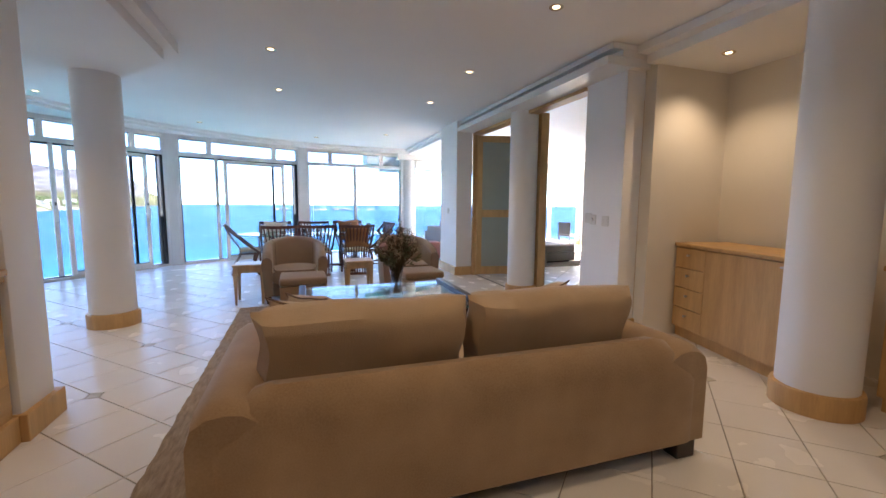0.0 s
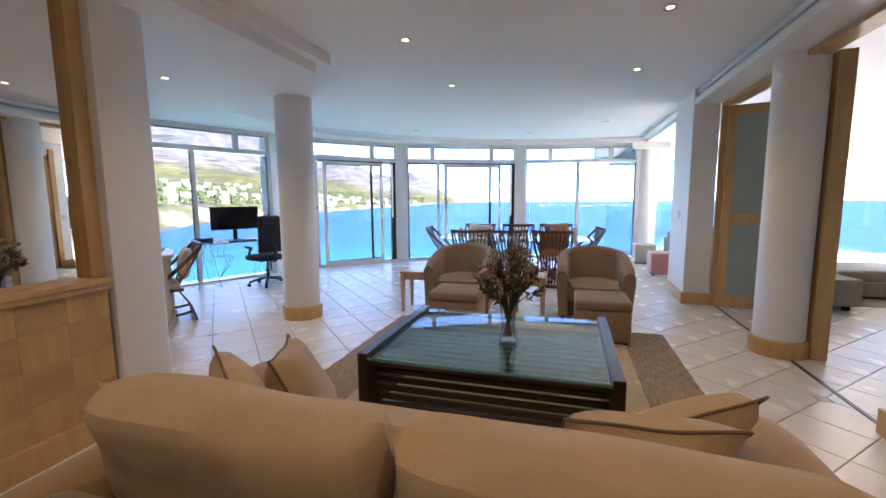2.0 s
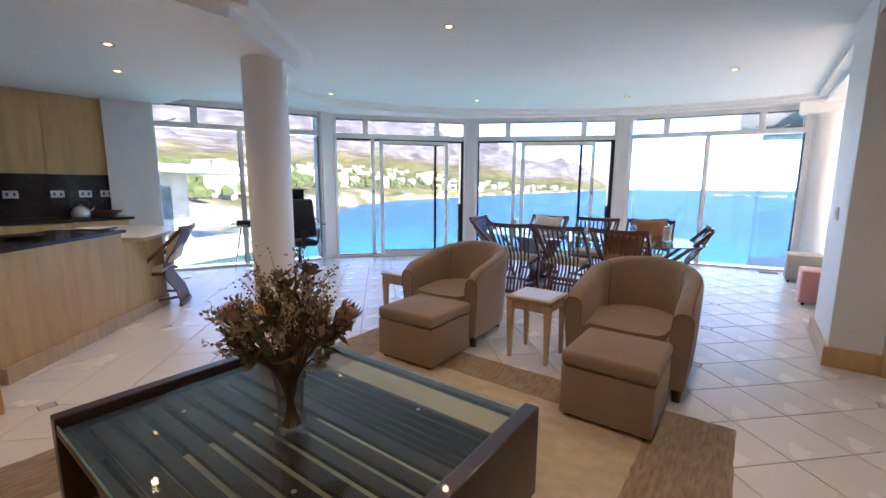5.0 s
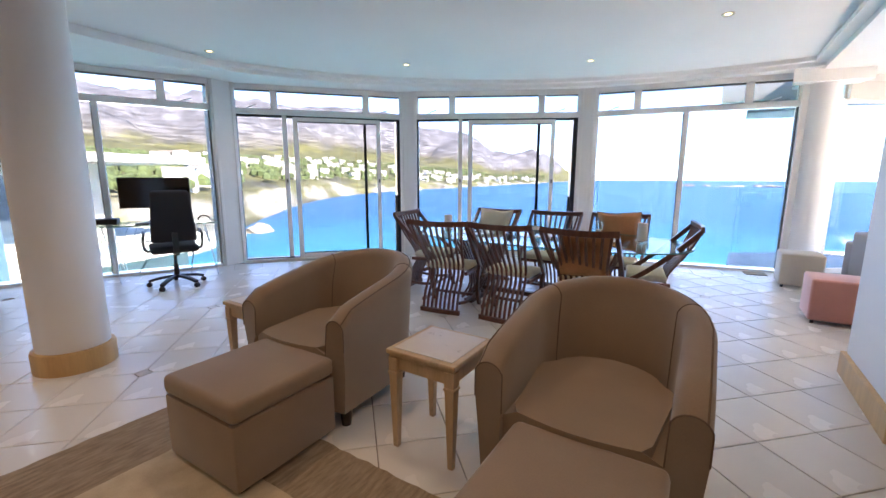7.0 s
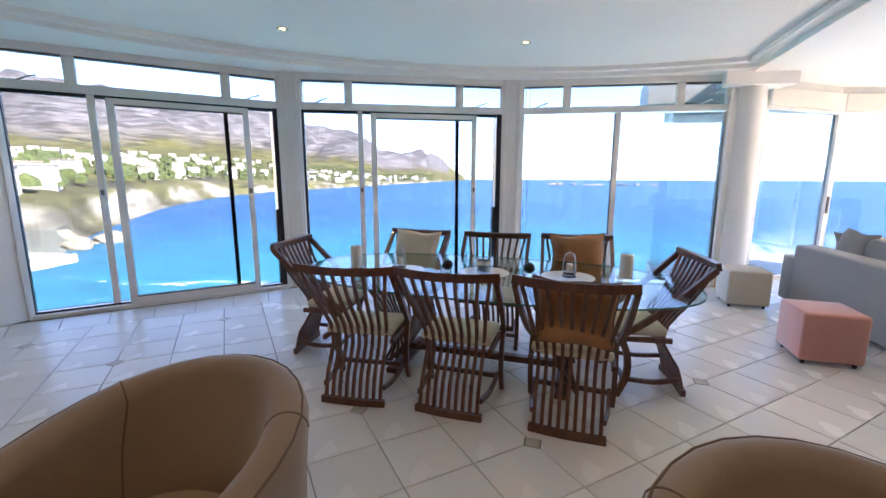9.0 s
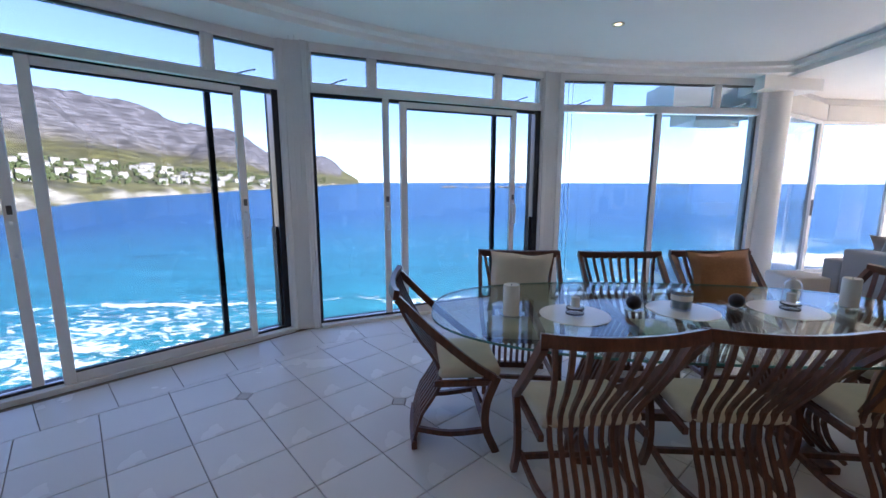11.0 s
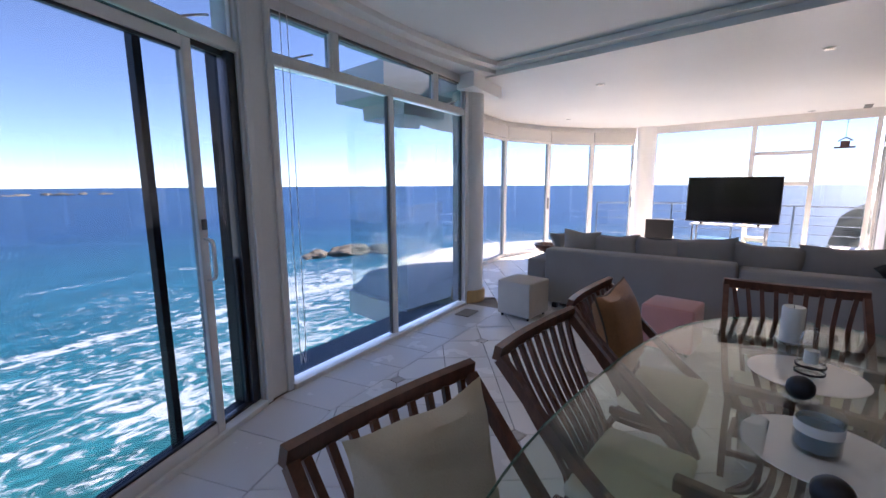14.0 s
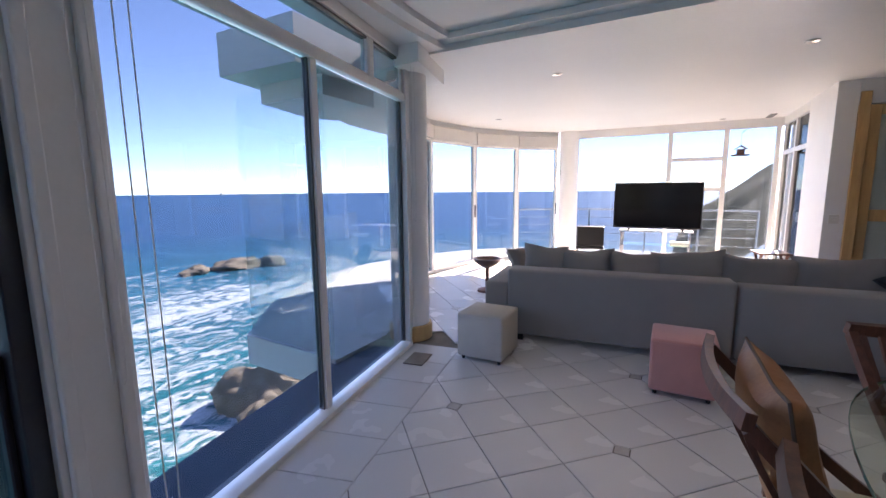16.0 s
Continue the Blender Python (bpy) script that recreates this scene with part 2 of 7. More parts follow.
def sea_material():
    m, nt, b = nodes_of("sea")
    n, l = nt.nodes, nt.links
    tc = n.new("ShaderNodeTexCoord")
    sep = n.new("ShaderNodeSeparateXYZ")
    l.new(tc.outputs["Object"], sep.inputs[0])
    # distance from the foot of the cliff turns turquoise into deep blue
    ln = n.new("ShaderNodeVectorMath")
    ln.operation = "LENGTH"
    l.new(tc.outputs["Object"], ln.inputs[0])
    big = n.new("ShaderNodeTexNoise")
    big.inputs["Scale"].default_value, big.inputs["Detail"].default_value = 0.012, 4
    l.new(tc.outputs["Object"], big.inputs["Vector"])
    dist = n.new("ShaderNodeMath")
    dist.operation = "MULTIPLY_ADD"
    l.new(big.outputs["Fac"], dist.inputs[0])
    dist.inputs[1].default_value = 70.0
    l.new(ln.outputs["Value"], dist.inputs[2])
    mr = n.new("ShaderNodeMapRange")
    mr.inputs["From Min"].default_value, mr.inputs["From Max"].default_value = 40, 330
    l.new(dist.outputs[0], mr.inputs["Value"])
    ramp = n.new("ShaderNodeValToRGB")
    e = ramp.color_ramp.elements
    e[0].position, e[0].color = 0.0, (0.022, 0.235, 0.215, 1)
    e[1].position, e[1].color = 1.0, (0.004, 0.075, 0.20, 1)
    mid = e.new(0.35)
    mid.color = (0.007, 0.155, 0.225, 1)
    l.new(mr.outputs[0], ramp.inputs[0])
    # foam: streaks of white water, thick at the rocks, thinning seawards
    foam = n.new("ShaderNodeTexNoise")
    foam.inputs["Scale"].default_value, foam.inputs["Detail"].default_value = 0.30, 12
    foam.inputs["Roughness"].default_value, foam.inputs["Distortion"].default_value = 0.74, 1.6
    mp = n.new("ShaderNodeMapping")
    mp.inputs["Scale"].default_value = (0.7, 1.3, 1)
    mp.inputs["Rotation"].default_value = (0, 0, radians(25))
    l.new(tc.outputs["Object"], mp.inputs["Vector"])
    l.new(mp.outputs[0], foam.inputs["Vector"])
    patch = n.new("ShaderNodeTexNoise")
    patch.inputs["Scale"].default_value, patch.inputs["Detail"].default_value = 0.022, 3
    l.new(tc.outputs["Object"], patch.inputs["Vector"])
    # the surf zone round the rocks at (35, 45)
    off = n.new("ShaderNodeVectorMath")
    off.operation = "DISTANCE"
    l.new(tc.outputs["Object"], off.inputs[0])
    off.inputs[1].default_value = (60, 78, 0)
    zone = n.new("ShaderNodeMapRange")
    zone.inputs["From Min"].default_value, zone.inputs["From Max"].default_value = 30, 110
    zone.inputs["To Min"].default_value, zone.inputs["To Max"].default_value = 0.185, -0.03
    l.new(off.outputs["Value"], zone.inputs["Value"])
    far = n.new("ShaderNodeMapRange")
    far.inputs["From Min"].default_value, far.inputs["From Max"].default_value = 60, 260
    far.inputs["To Min"].default_value, far.inputs["To Max"].default_value = 0.0, -0.12
    l.new(ln.outputs["Value"], far.inputs["Value"])
    # surf breaking on the near beach
    off2 = n.new("ShaderNodeVectorMath")
    off2.operation = "DISTANCE"
    l.new(tc.outputs["Object"], off2.inputs[0])
    off2.inputs[1].default_value = (-58, 66, 0)
    zone2 = n.new("ShaderNodeMapRange")
    zone2.inputs["From Min"].default_value, zone2.inputs["From Max"].default_value = 8, 42
    zone2.inputs["To Min"].default_value, zone2.inputs["To Max"].default_value = 0.20, -0.03
    l.new(off2.outputs["Value"], zone2.inputs["Value"])
    both = n.new("ShaderNodeMath"); both.operation = "MAXIMUM"
    l.new(zone.outputs[0], both.inputs[0]); l.new(zone2.outputs[0], both.inputs[1])
    s1 = n.new("ShaderNodeMath"); s1.operation = "ADD"
    l.new(both.outputs[0], s1.inputs[0]); l.new(far.outputs[0], s1.inputs[1])
    s2 = n.new("ShaderNodeMath"); s2.operation = "MULTIPLY_ADD"
    l.new(patch.outputs["Fac"], s2.inputs[0]); s2.inputs[1].default_value = 0.35
    l.new(s1.outputs[0], s2.inputs[2])
    # long breaking crests that run in with the swell
    cx = n.new("ShaderNodeMath"); cx.operation = "MULTIPLY_ADD"
    l.new(sep.outputs["X"], cx.inputs[0]); cx.inputs[1].default_value = -0.12
    l.new(sep.outputs["Y"], cx.inputs[2])
    cw = n.new("ShaderNodeMath"); cw.operation = "MULTIPLY_ADD"
    l.new(patch.outputs["Fac"], cw.inputs[0]); cw.inputs[1].default_value = 30.0
    l.new(cx.outputs[0], cw.inputs[2])
    cp = n.new("ShaderNodeMath"); cp.operation = "PINGPONG"
    l.new(cw.outputs[0], cp.inputs[0]); cp.inputs[1].default_value = 27.0
    crest = n.new("ShaderNodeMapRange")
    crest.inputs["From Min"].default_value, crest.inputs["From Max"].default_value = 0.0, 2.6
    crest.inputs["To Min"].default_value, crest.inputs["To Max"].default_value = 0.135, 0.0
    l.new(cp.outputs[0], crest.inputs["Value"])
    s4 = n.new("ShaderNodeMath"); s4.operation = "ADD"
    l.new(s2.outputs[0], s4.inputs[0]); l.new(crest.outputs[0], s4.inputs[1])
    s3 = n.new("ShaderNodeMath"); s3.operation = "ADD"
    l.new(foam.outputs["Fac"], s3.inputs[0]); l.new(s4.outputs[0], s3.inputs[1])
    fr = n.new("ShaderNodeMapRange")
    fr.inputs["From Min"].default_value, fr.inputs["From Max"].default_value = 0.81, 0.87
    l.new(s3.outputs[0], fr.inputs["Value"])
    mix = n.new("ShaderNodeMix")
    mix.data_type = "RGBA"
    l.new(fr.outputs[0], mix.inputs["Factor"])
    # wave shading painted into the colour: lit and shaded backs, at two sizes
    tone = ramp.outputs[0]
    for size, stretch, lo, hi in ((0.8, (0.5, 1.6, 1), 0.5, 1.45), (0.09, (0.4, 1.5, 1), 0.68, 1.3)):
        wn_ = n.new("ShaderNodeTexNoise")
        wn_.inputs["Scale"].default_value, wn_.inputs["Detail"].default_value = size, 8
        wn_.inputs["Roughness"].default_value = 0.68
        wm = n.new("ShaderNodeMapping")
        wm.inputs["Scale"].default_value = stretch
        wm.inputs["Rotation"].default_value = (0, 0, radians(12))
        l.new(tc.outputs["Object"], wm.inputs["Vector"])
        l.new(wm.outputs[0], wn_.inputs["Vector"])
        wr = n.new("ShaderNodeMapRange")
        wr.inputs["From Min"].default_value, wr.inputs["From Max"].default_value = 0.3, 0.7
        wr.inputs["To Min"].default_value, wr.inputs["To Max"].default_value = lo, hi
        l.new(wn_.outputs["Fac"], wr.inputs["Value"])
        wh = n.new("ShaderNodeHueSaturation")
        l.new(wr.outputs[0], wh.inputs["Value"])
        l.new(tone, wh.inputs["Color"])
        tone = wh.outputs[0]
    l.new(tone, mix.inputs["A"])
    mix.inputs["B"].default_value = (0.70, 0.75, 0.76, 1)
    l.new(mix.outputs["Result"], b.inputs["Base Color"])
    b.inputs["Roughness"].default_value = 0.38
    b.inputs["Specular IOR Level"].default_value = 0.10
    w1 = n.new("ShaderNodeTexNoise")
    w1.inputs["Scale"].default_value, w1.inputs["Detail"].default_value = 0.5, 6
    mp2 = n.new("ShaderNodeMapping")
    mp2.inputs["Scale"].default_value = (0.5, 1.3, 1)
    l.new(tc.outputs["Object"], mp2.inputs["Vector"])
    l.new(mp2.outputs[0], w1.inputs["Vector"])
    bp = n.new("ShaderNodeBump")
    bp.inputs["Strength"].default_value, bp.inputs["Distance"].default_value = 0.2, 0.8
    l.new(w1.outputs["Fac"], bp.inputs["Height"])
    l.new(bp.outputs[0], b.inputs["Normal"])
    return m


def land_material():
    m, nt, b = nodes_of("mountain_land")
    n, l = nt.nodes, nt.links
    tc = n.new("ShaderNodeTexCoord")
    sep = n.new("ShaderNodeSeparateXYZ")
    l.new(tc.outputs["Object"], sep.inputs[0])
    no = n.new("ShaderNodeTexNoise")
    no.inputs["Scale"].default_value, no.inputs["Detail"].default_value = 0.012, 8
    l.new(tc.outputs["Object"], no.inputs["Vector"])
    att = n.new("ShaderNodeAttribute")
    att.attribute_name = "rise"
    h = n.new("ShaderNodeMath"); h.operation = "MULTIPLY_ADD"
    l.new(no.outputs["Fac"], h.inputs[0]); h.inputs[1].default_value = 0.3
    l.new(att.outputs["Fac"], h.inputs[2])
    ramp = n.new("ShaderNodeValToRGB")
    e = ramp.color_ramp.elements
    e[0].position, e[0].color = 0.15, (0.38, 0.345, 0.28, 1)
    e[1].position, e[1].color = 1.0, (0.17, 0.16, 0.18, 1)
    for p, c in ((0.185, (0.14, 0.13, 0.05, 1)), (0.28, (0.12, 0.115, 0.035, 1)), (0.40, (0.145, 0.135, 0.042, 1)), (0.47, (0.13, 0.12, 0.045, 1)), (0.54, (0.17, 0.15, 0.13, 1)), (0.68, (0.18, 0.168, 0.18, 1))):
        x = e.new(p)
        x.color = c
    l.new(h.outputs[0], ramp.inputs[0])
    wv = n.new("ShaderNodeTexNoise")
    wv.inputs["Scale"].default_value, wv.inputs["Detail"].default_value = 0.05, 6
    mp = n.new("ShaderNodeMapping")
    mp.inputs["Scale"].default_value = (0.25, 0.25, 2.6)
    l.new(tc.outputs["Object"], mp.inputs["Vector"])
    l.new(mp.outputs[0], wv.inputs["Vector"])
    mr = n.new("ShaderNodeMapRange")
    mr.inputs["To Min"].default_value, mr.inputs["To Max"].default_value = 0.08, 1.15
    mr.inputs["From Min"].default_value, mr.inputs["From Max"].default_value = 0.25, 0.75
    l.new(wv.outputs["Fac"], mr.inputs["Value"])
    hsv = n.new("ShaderNodeHueSaturation")
    l.new(mr.outputs[0], hsv.inputs["Value"])
    l.new(ramp.outputs[0], hsv.inputs["Color"])
    # shade of gullies down the slope, painted as darker streaks in the colour
    gu = n.new("ShaderNodeTexNoise")
    gu.inputs["Scale"].default_value, gu.inputs["Detail"].default_value = 0.014, 7
    gm = n.new("ShaderNodeMapping")
    gm.inputs["Scale"].default_value = (1.6, 1.6, 0.35)
    l.new(tc.outputs["Object"], gm.inputs["Vector"])
    l.new(gm.outputs[0], gu.inputs["Vector"])
    gr = n.new("ShaderNodeMapRange")
    gr.inputs["From Min"].default_value, gr.inputs["From Max"].default_value = 0.35, 0.65
    gr.inputs["To Min"].default_value, gr.inputs["To Max"].default_value = 0.68, 1.12
    l.new(gu.outputs["Fac"], gr.inputs["Value"])
    gh = n.new("ShaderNodeHueSaturation")
    l.new(gr.outputs[0], gh.inputs["Value"])
    l.new(hsv.outputs[0], gh.inputs["Color"])
    l.new(gh.outputs[0], b.inputs["Base Color"])
    b.inputs["Roughness"].default_value = 0.95
    return m


SEA = sea_material()
LAND = land_material()

# ---- building helpers ----
def thing(name, label="", category="", m=None, group="", kind=""):
    ob = new(name)
    ob.empty_display_size = 0.1
    if m is not None:
        ob.matrix_world = m
    return tagged(ob, label, category, group, kind)


def part(name, bm, material, parent=None, label="", smooth=False):
    me = bpy.data.meshes.new(name)
    bmesh.ops.recalc_face_normals(bm, faces=bm.faces)
    bm.to_mesh(me)
    bm.free()
    me.materials.append(material)
    if smooth:
        me.polygons.foreach_set("use_smooth", [True] * len(me.polygons))
        me.set_sharp_from_angle(angle=radians(42))
    ob = new(name, me)
    if parent is not None:
        ob.parent = parent
    if label:
        ob["label"] = label
    return ob


def structure(name, bm, material, label, smooth=False):
    return tagged(part(name, bm, material, None, "", smooth), label, name.split("_")[0], "", "structure")


def box(bm, x0, x1, y0, y1, z0, z1, bevel=0.0, seg=2, m=None):
    r = bmesh.ops.create_cube(bm, size=1.0)
    vs = r["verts"]
    t = Matrix.Translation(((x0 + x1) / 2, (y0 + y1) / 2, (z0 + z1) / 2)) @ Matrix.Diagonal((abs(x1 - x0), abs(y1 - y0), abs(z1 - z0), 1))
    bmesh.ops.transform(bm, matrix=(m @ t) if m else t, verts=vs)
    if bevel:
        es = list({e for v in vs for e in v.link_edges})
        bmesh.ops.bevel(bm, geom=es, offset=bevel, segments=seg, profile=0.5, affect="EDGES")
    return bm


def boxed(*a, **k):
    return box(bmesh.new(), *a, **k)


def prism(bm, pts, z0, z1):
    lo = [bm.verts.new((x, y, z0)) for x, y in pts]
    hi = [bm.verts.new((x, y, z1)) for x, y in pts]
    bm.faces.new(lo)
    bm.faces.new(hi)
    for i in range(len(pts)):
        j = (i + 1) % len(pts)
        bm.faces.new((lo[i], lo[j], hi[j], hi[i]))
    return bm


def lathe(bm, profile, seg=28, at=(0, 0, 0)):
    """Turn a profile of (radius, height) round the z axis."""
    rings = []
    for r, z in profile:
        if r < 1e-5:
            rings.append([bm.verts.new((at[0], at[1], at[2] + z))])
        else:
            rings.append([bm.verts.new((at[0] + r * math.cos(2 * math.pi * i / seg), at[1] + r * math.sin(2 * math.pi * i / seg), at[2] + z)) for i in range(seg)])
    for a, b in zip(rings, rings[1:]):
        for i in range(seg):
            j = (i + 1) % seg
            if len(a) == 1 and len(b) > 1:
                bm.faces.new((a[0], b[i], b[j]))
            elif len(b) == 1 and len(a) > 1:
                bm.faces.new((a[i], a[j], b[0]))
            elif len(a) > 1:
                bm.faces.new((a[i], a[j], b[j], b[i]))
    return bm


def smooth_path(pts, n=6):
    """Catmull-Rom through the points."""
    P = [Vector(p) for p in pts]
    P = [P[0] * 2 - P[1]] + P + [P[-1] * 2 - P[-2]]
    out = []
    for i in range(1, len(P) - 2):
        for k in range(n):
            t = k / n
            a, b, c, d = P[i - 1], P[i], P[i + 1], P[i + 2]
            out.append(0.5 * ((2 * b) + (c - a) * t + (2 * a - 5 * b + 4 * c - d) * t * t + (3 * b - a - 3 * c + d) * t ** 3))
    out.append(P[-2])
    return out


def sweep(bm, pts, w, d, side=(1, 0, 0), n=4, sides=4, taper=1.0):
    """A bar of section w (along side) by d, swept along a smooth path."""
    path = smooth_path(pts, n) if n > 1 else [Vector(p) for p in pts]
    rings = []
    for i, p in enumerate(path):
        t = (path[min(i + 1, len(path) - 1)] - path[max(i - 1, 0)]).normalized()
        s = Vector(side)
        s = (s - t * s.dot(t)).normalized()
        o = t.cross(s)
        f = 1 + (taper - 1) * i / (len(path) - 1)
        ring = []
        for k in range(sides):
            a = 2 * math.pi * (k + 0.5) / sides
            g = 0.5 / math.cos(math.pi / sides) if sides == 4 else 0.5
            ring.append(bm.verts.new(p + s * (math.cos(a) * w * g * f) + o * (math.sin(a) * d * g * f)))
        rings.append(ring)
    for a, b in zip(rings, rings[1:]):
        for k in range(sides):
            j = (k + 1) % sides
            bm.faces.new((a[k], a[j], b[j], b[k]))
    bm.faces.new(rings[0])
    bm.faces.new(rings[-1])
    return bm


def pillow(bm, w, h, d, n=12, pinch=0.10, seed=0, m=None, power=4):
    """A stuffed cushion lying in the xz plane, thick along y."""
    rnd = random.Random(seed)
    ph = [rnd.uniform(0, 6.28) for _ in range(4)]
    grid = {}
    for s in (1, -1):
        for i in range(n + 1):
            for j in range(n + 1):
                u, v = 2 * i / n - 1, 2 * j / n - 1
                rim = i in (0, n) or j in (0, n)
                if s == -1 and rim:
                    grid[s, i, j] = grid[1, i, j]
                    continue
                k = ((1 - u ** power) * (1 - v ** power)) ** 0.5
                x = u * w / 2 * (1 - pinch * (1 - v * v) * abs(u) ** 3)
                z = v * h / 2 * (1 - pinch * (1 - u * u) * abs(v) ** 3)
                y = s * k * d / 2 * (1 + 0.08 * math.sin(3 * u + ph[0]) * math.sin(4 * v + ph[1]))
                x += 0.012 * math.sin(5 * v + ph[2]) * w
                z += 0.012 * math.sin(5 * u + ph[3]) * h
                p = Vector((x, y, z))
                grid[s, i, j] = bm.verts.new(m @ p if m else p)
        for i in range(n):
            for j in range(n):
                bm.faces.new((grid[s, i, j], grid[s, i + 1, j], grid[s, i + 1, j + 1], grid[s, i, j + 1]))
    return [grid[1, i, 0].co.copy() for i in range(n)] + [grid[1, n, j].co.copy() for j in range(n)] + [grid[1, i, n].co.copy() for i in range(n, 0, -1)] + [grid[1, 0, j].co.copy() for j in range(n, 0, -1)]


def piped_cushion(name, label, mat, pipe, w, h, d, m, seed=0, category="cushion"):
    ob = thing(name, label, category, m)
    bm = bmesh.new()
    rim = pillow(bm, w, h, d, seed=seed)
    part("cover", bm, mat, ob, "", True)
    if pipe:
        bm = bmesh.new()
        sweep(bm, rim + [rim[0]], 0.011, 0.011, (0, 1, 0), n=1, sides=6)
        part("piping", bm, pipe, ob, "thin corded edge", True)
    return ob


def arc3(a, b, c, n):
    """n + 1 points on the circle through a, b, c, from a to c."""
    (ax, ay), (bx, by), (cx, cy) = a, b, c
    d = 2 * (ax * (by - cy) + bx * (cy - ay) + cx * (ay - by))
    ux = ((ax * ax + ay * ay) * (by - cy) + (bx * bx + by * by) * (cy - ay) + (cx * cx + cy * cy) * (ay - by)) / d
    uy = ((ax * ax + ay * ay) * (cx - bx) + (bx * bx + by * by) * (ax - cx) + (cx * cx + cy * cy) * (bx - ax)) / d
    r = math.hypot(ax - ux, ay - uy)
    a0, a1 = math.atan2(ay - uy, ax - ux), math.atan2(cy - uy, cx - ux)
    am = math.atan2(by - uy, bx - ux)
    while am > a0:
        am -= 2 * math.pi
    while a1 > a0:
        a1 -= 2 * math.pi
    if not a1 < am < a0:
        a1 += 2 * math.pi
    return [(ux + r * math.cos(a0 + (a1 - a0) * i / n), uy + r * math.sin(a0 + (a1 - a0) * i / n)) for i in range(n + 1)]


def offset_line(pts, d):
    """Shift a polyline sideways by d (to its left)."""
    out = []
    for i, p in enumerate(pts):
        a, b = pts[max(i - 1, 0)], pts[min(i + 1, len(pts) - 1)]
        t = Vector((b[0] - a[0], b[1] - a[1])).normalized()
        out.append((p[0] - t.y * d, p[1] + t.x * d))
    return out


def ribbon(bm, pts, d0, d1, z0, z1):
    """A wall of even thickness that follows a polyline."""
    a, b = offset_line(pts, d0), offset_line(pts, d1)
    return prism(bm, a + b[::-1], z0, z1)


def along(p0, p1):
    """The pose of a bay: x along it, y to its left (outwards), z up; and its length."""
    v = Vector((p1[0] - p0[0], p1[1] - p0[1]))
    return pose(p0[0], p0[1], 0, 0, 0, math.degrees(math.atan2(v.y, v.x))), v.length


# ---- the large structure ----
H_MAIN, H_LOW, H_LIVING, HEAD = 2.86, 2.76, 2.74, 2.33
BAYS = [((-5.25, 5.20), (-4.15, 7.50)), ((-4.13, 7.87), (-2.42, 9.80)), ((-2.15, 9.90), (0.21, 11.12)), ((0.48, 11.20), (3.05, 11.64))]
LIV_C, LIV_R = (6.3, 9.6), 3.6


def liv(deg, dr=0.0):
    return (LIV_C[0] + (LIV_R + dr) * math.cos(radians(deg)), LIV_C[1] + (LIV_R + dr) * math.sin(radians(deg)))


PLAN = [(-5.6, 1.3), (-5.55, 4.70), (-5.3, 5.24), (-4.22, 7.72), (-2.34, 9.95), (0.28, 11.25), (3.06, 11.74)] + [liv(a, 0.02) for a in range(143, 30, -8)] + [(9.36, 11.35), (9.36, 2.8), (4.65, 2.8), (4.65, -3.4), (-1.45, -3.4), (-1.45, 1.3)]
structure("floor", prism(bmesh.new(), PLAN, -0.30, -0.012), GROUT, "sandy grout bed under the ceramic floor tiles")

# ceilings: high coffer over the sitting and dining area, lower bands round it
coffer = arc3((-3.45, 7.45), (-1.57, 9.85), (3.22, 11.26), 28)
bm = prism(bmesh.new(), PLAN, H_MAIN, H_MAIN + 0.25)
outer = arc3((-5.45, 5.35), (-2.36, 10.02), (3.22, 11.82), 28)
for d, z in ((0.0, H_LOW), (-0.11, H_LOW + 0.05)):
    prism(bm, offset_line(coffer, d)[0:] + outer[::-1], z, H_MAIN)
prism(bm, [(-5.45, 5.3), (-3.3, 5.3), (-3.45, 7.45), (-4.35, 7.45)], H_LOW + 0.004, H_MAIN - 0.004)
for e, z in ((0.0, 2.66), (0.10, 2.75)):
    prism(bm, [(-1.40, -3.3), (-0.86 + e, -3.3), (-0.86 + e, 4.22 + e), (-1.75 + e, 5.45 + e), (-3.3, 5.35 + e), (-5.32, 5.32), (-5.58, 4.7), (-5.58, 1.35), (-1.40, 1.35)], z, H_MAIN)
tagged(part("ceiling", bm, CEIL), "white plaster ceiling with a stepped curved coffer edge", "ceiling", "", "structure")
bm = bmesh.new()
for e, z in ((0.0, H_LIVING), (-0.12, H_LIVING + 0.06)):
    prism(bm, [(3.22 + e, 2.9 + e * 0.05), (9.36, 2.9 + e * 0.05), (9.36, 11.3)] + [liv(a, 0.02) for a in range(31, 143, 8)] + [(3.22 + e, 11.8)], z, H_MAIN - 0.004 + e * 0.02)
box(bm, 3.06, 3.56, 2.91, 7.85, 2.66, H_LIVING - 0.002)
tagged(part("ceiling_living", bm, CEIL_GLOSS), "satin white lower ceiling over the living room", "ceiling", "", "structure")
bm = boxed(3.5, 4.7, -3.3, 2.894, 2.70, H_MAIN - 0.006)
box(bm, 3.38, 4.7, -3.3, 2.894, 2.78, H_MAIN - 0.008)
tagged(part("ceiling_alcove", bm, CEIL), "white dropped ceiling over the cabinet alcove", "ceiling", "", "structure")

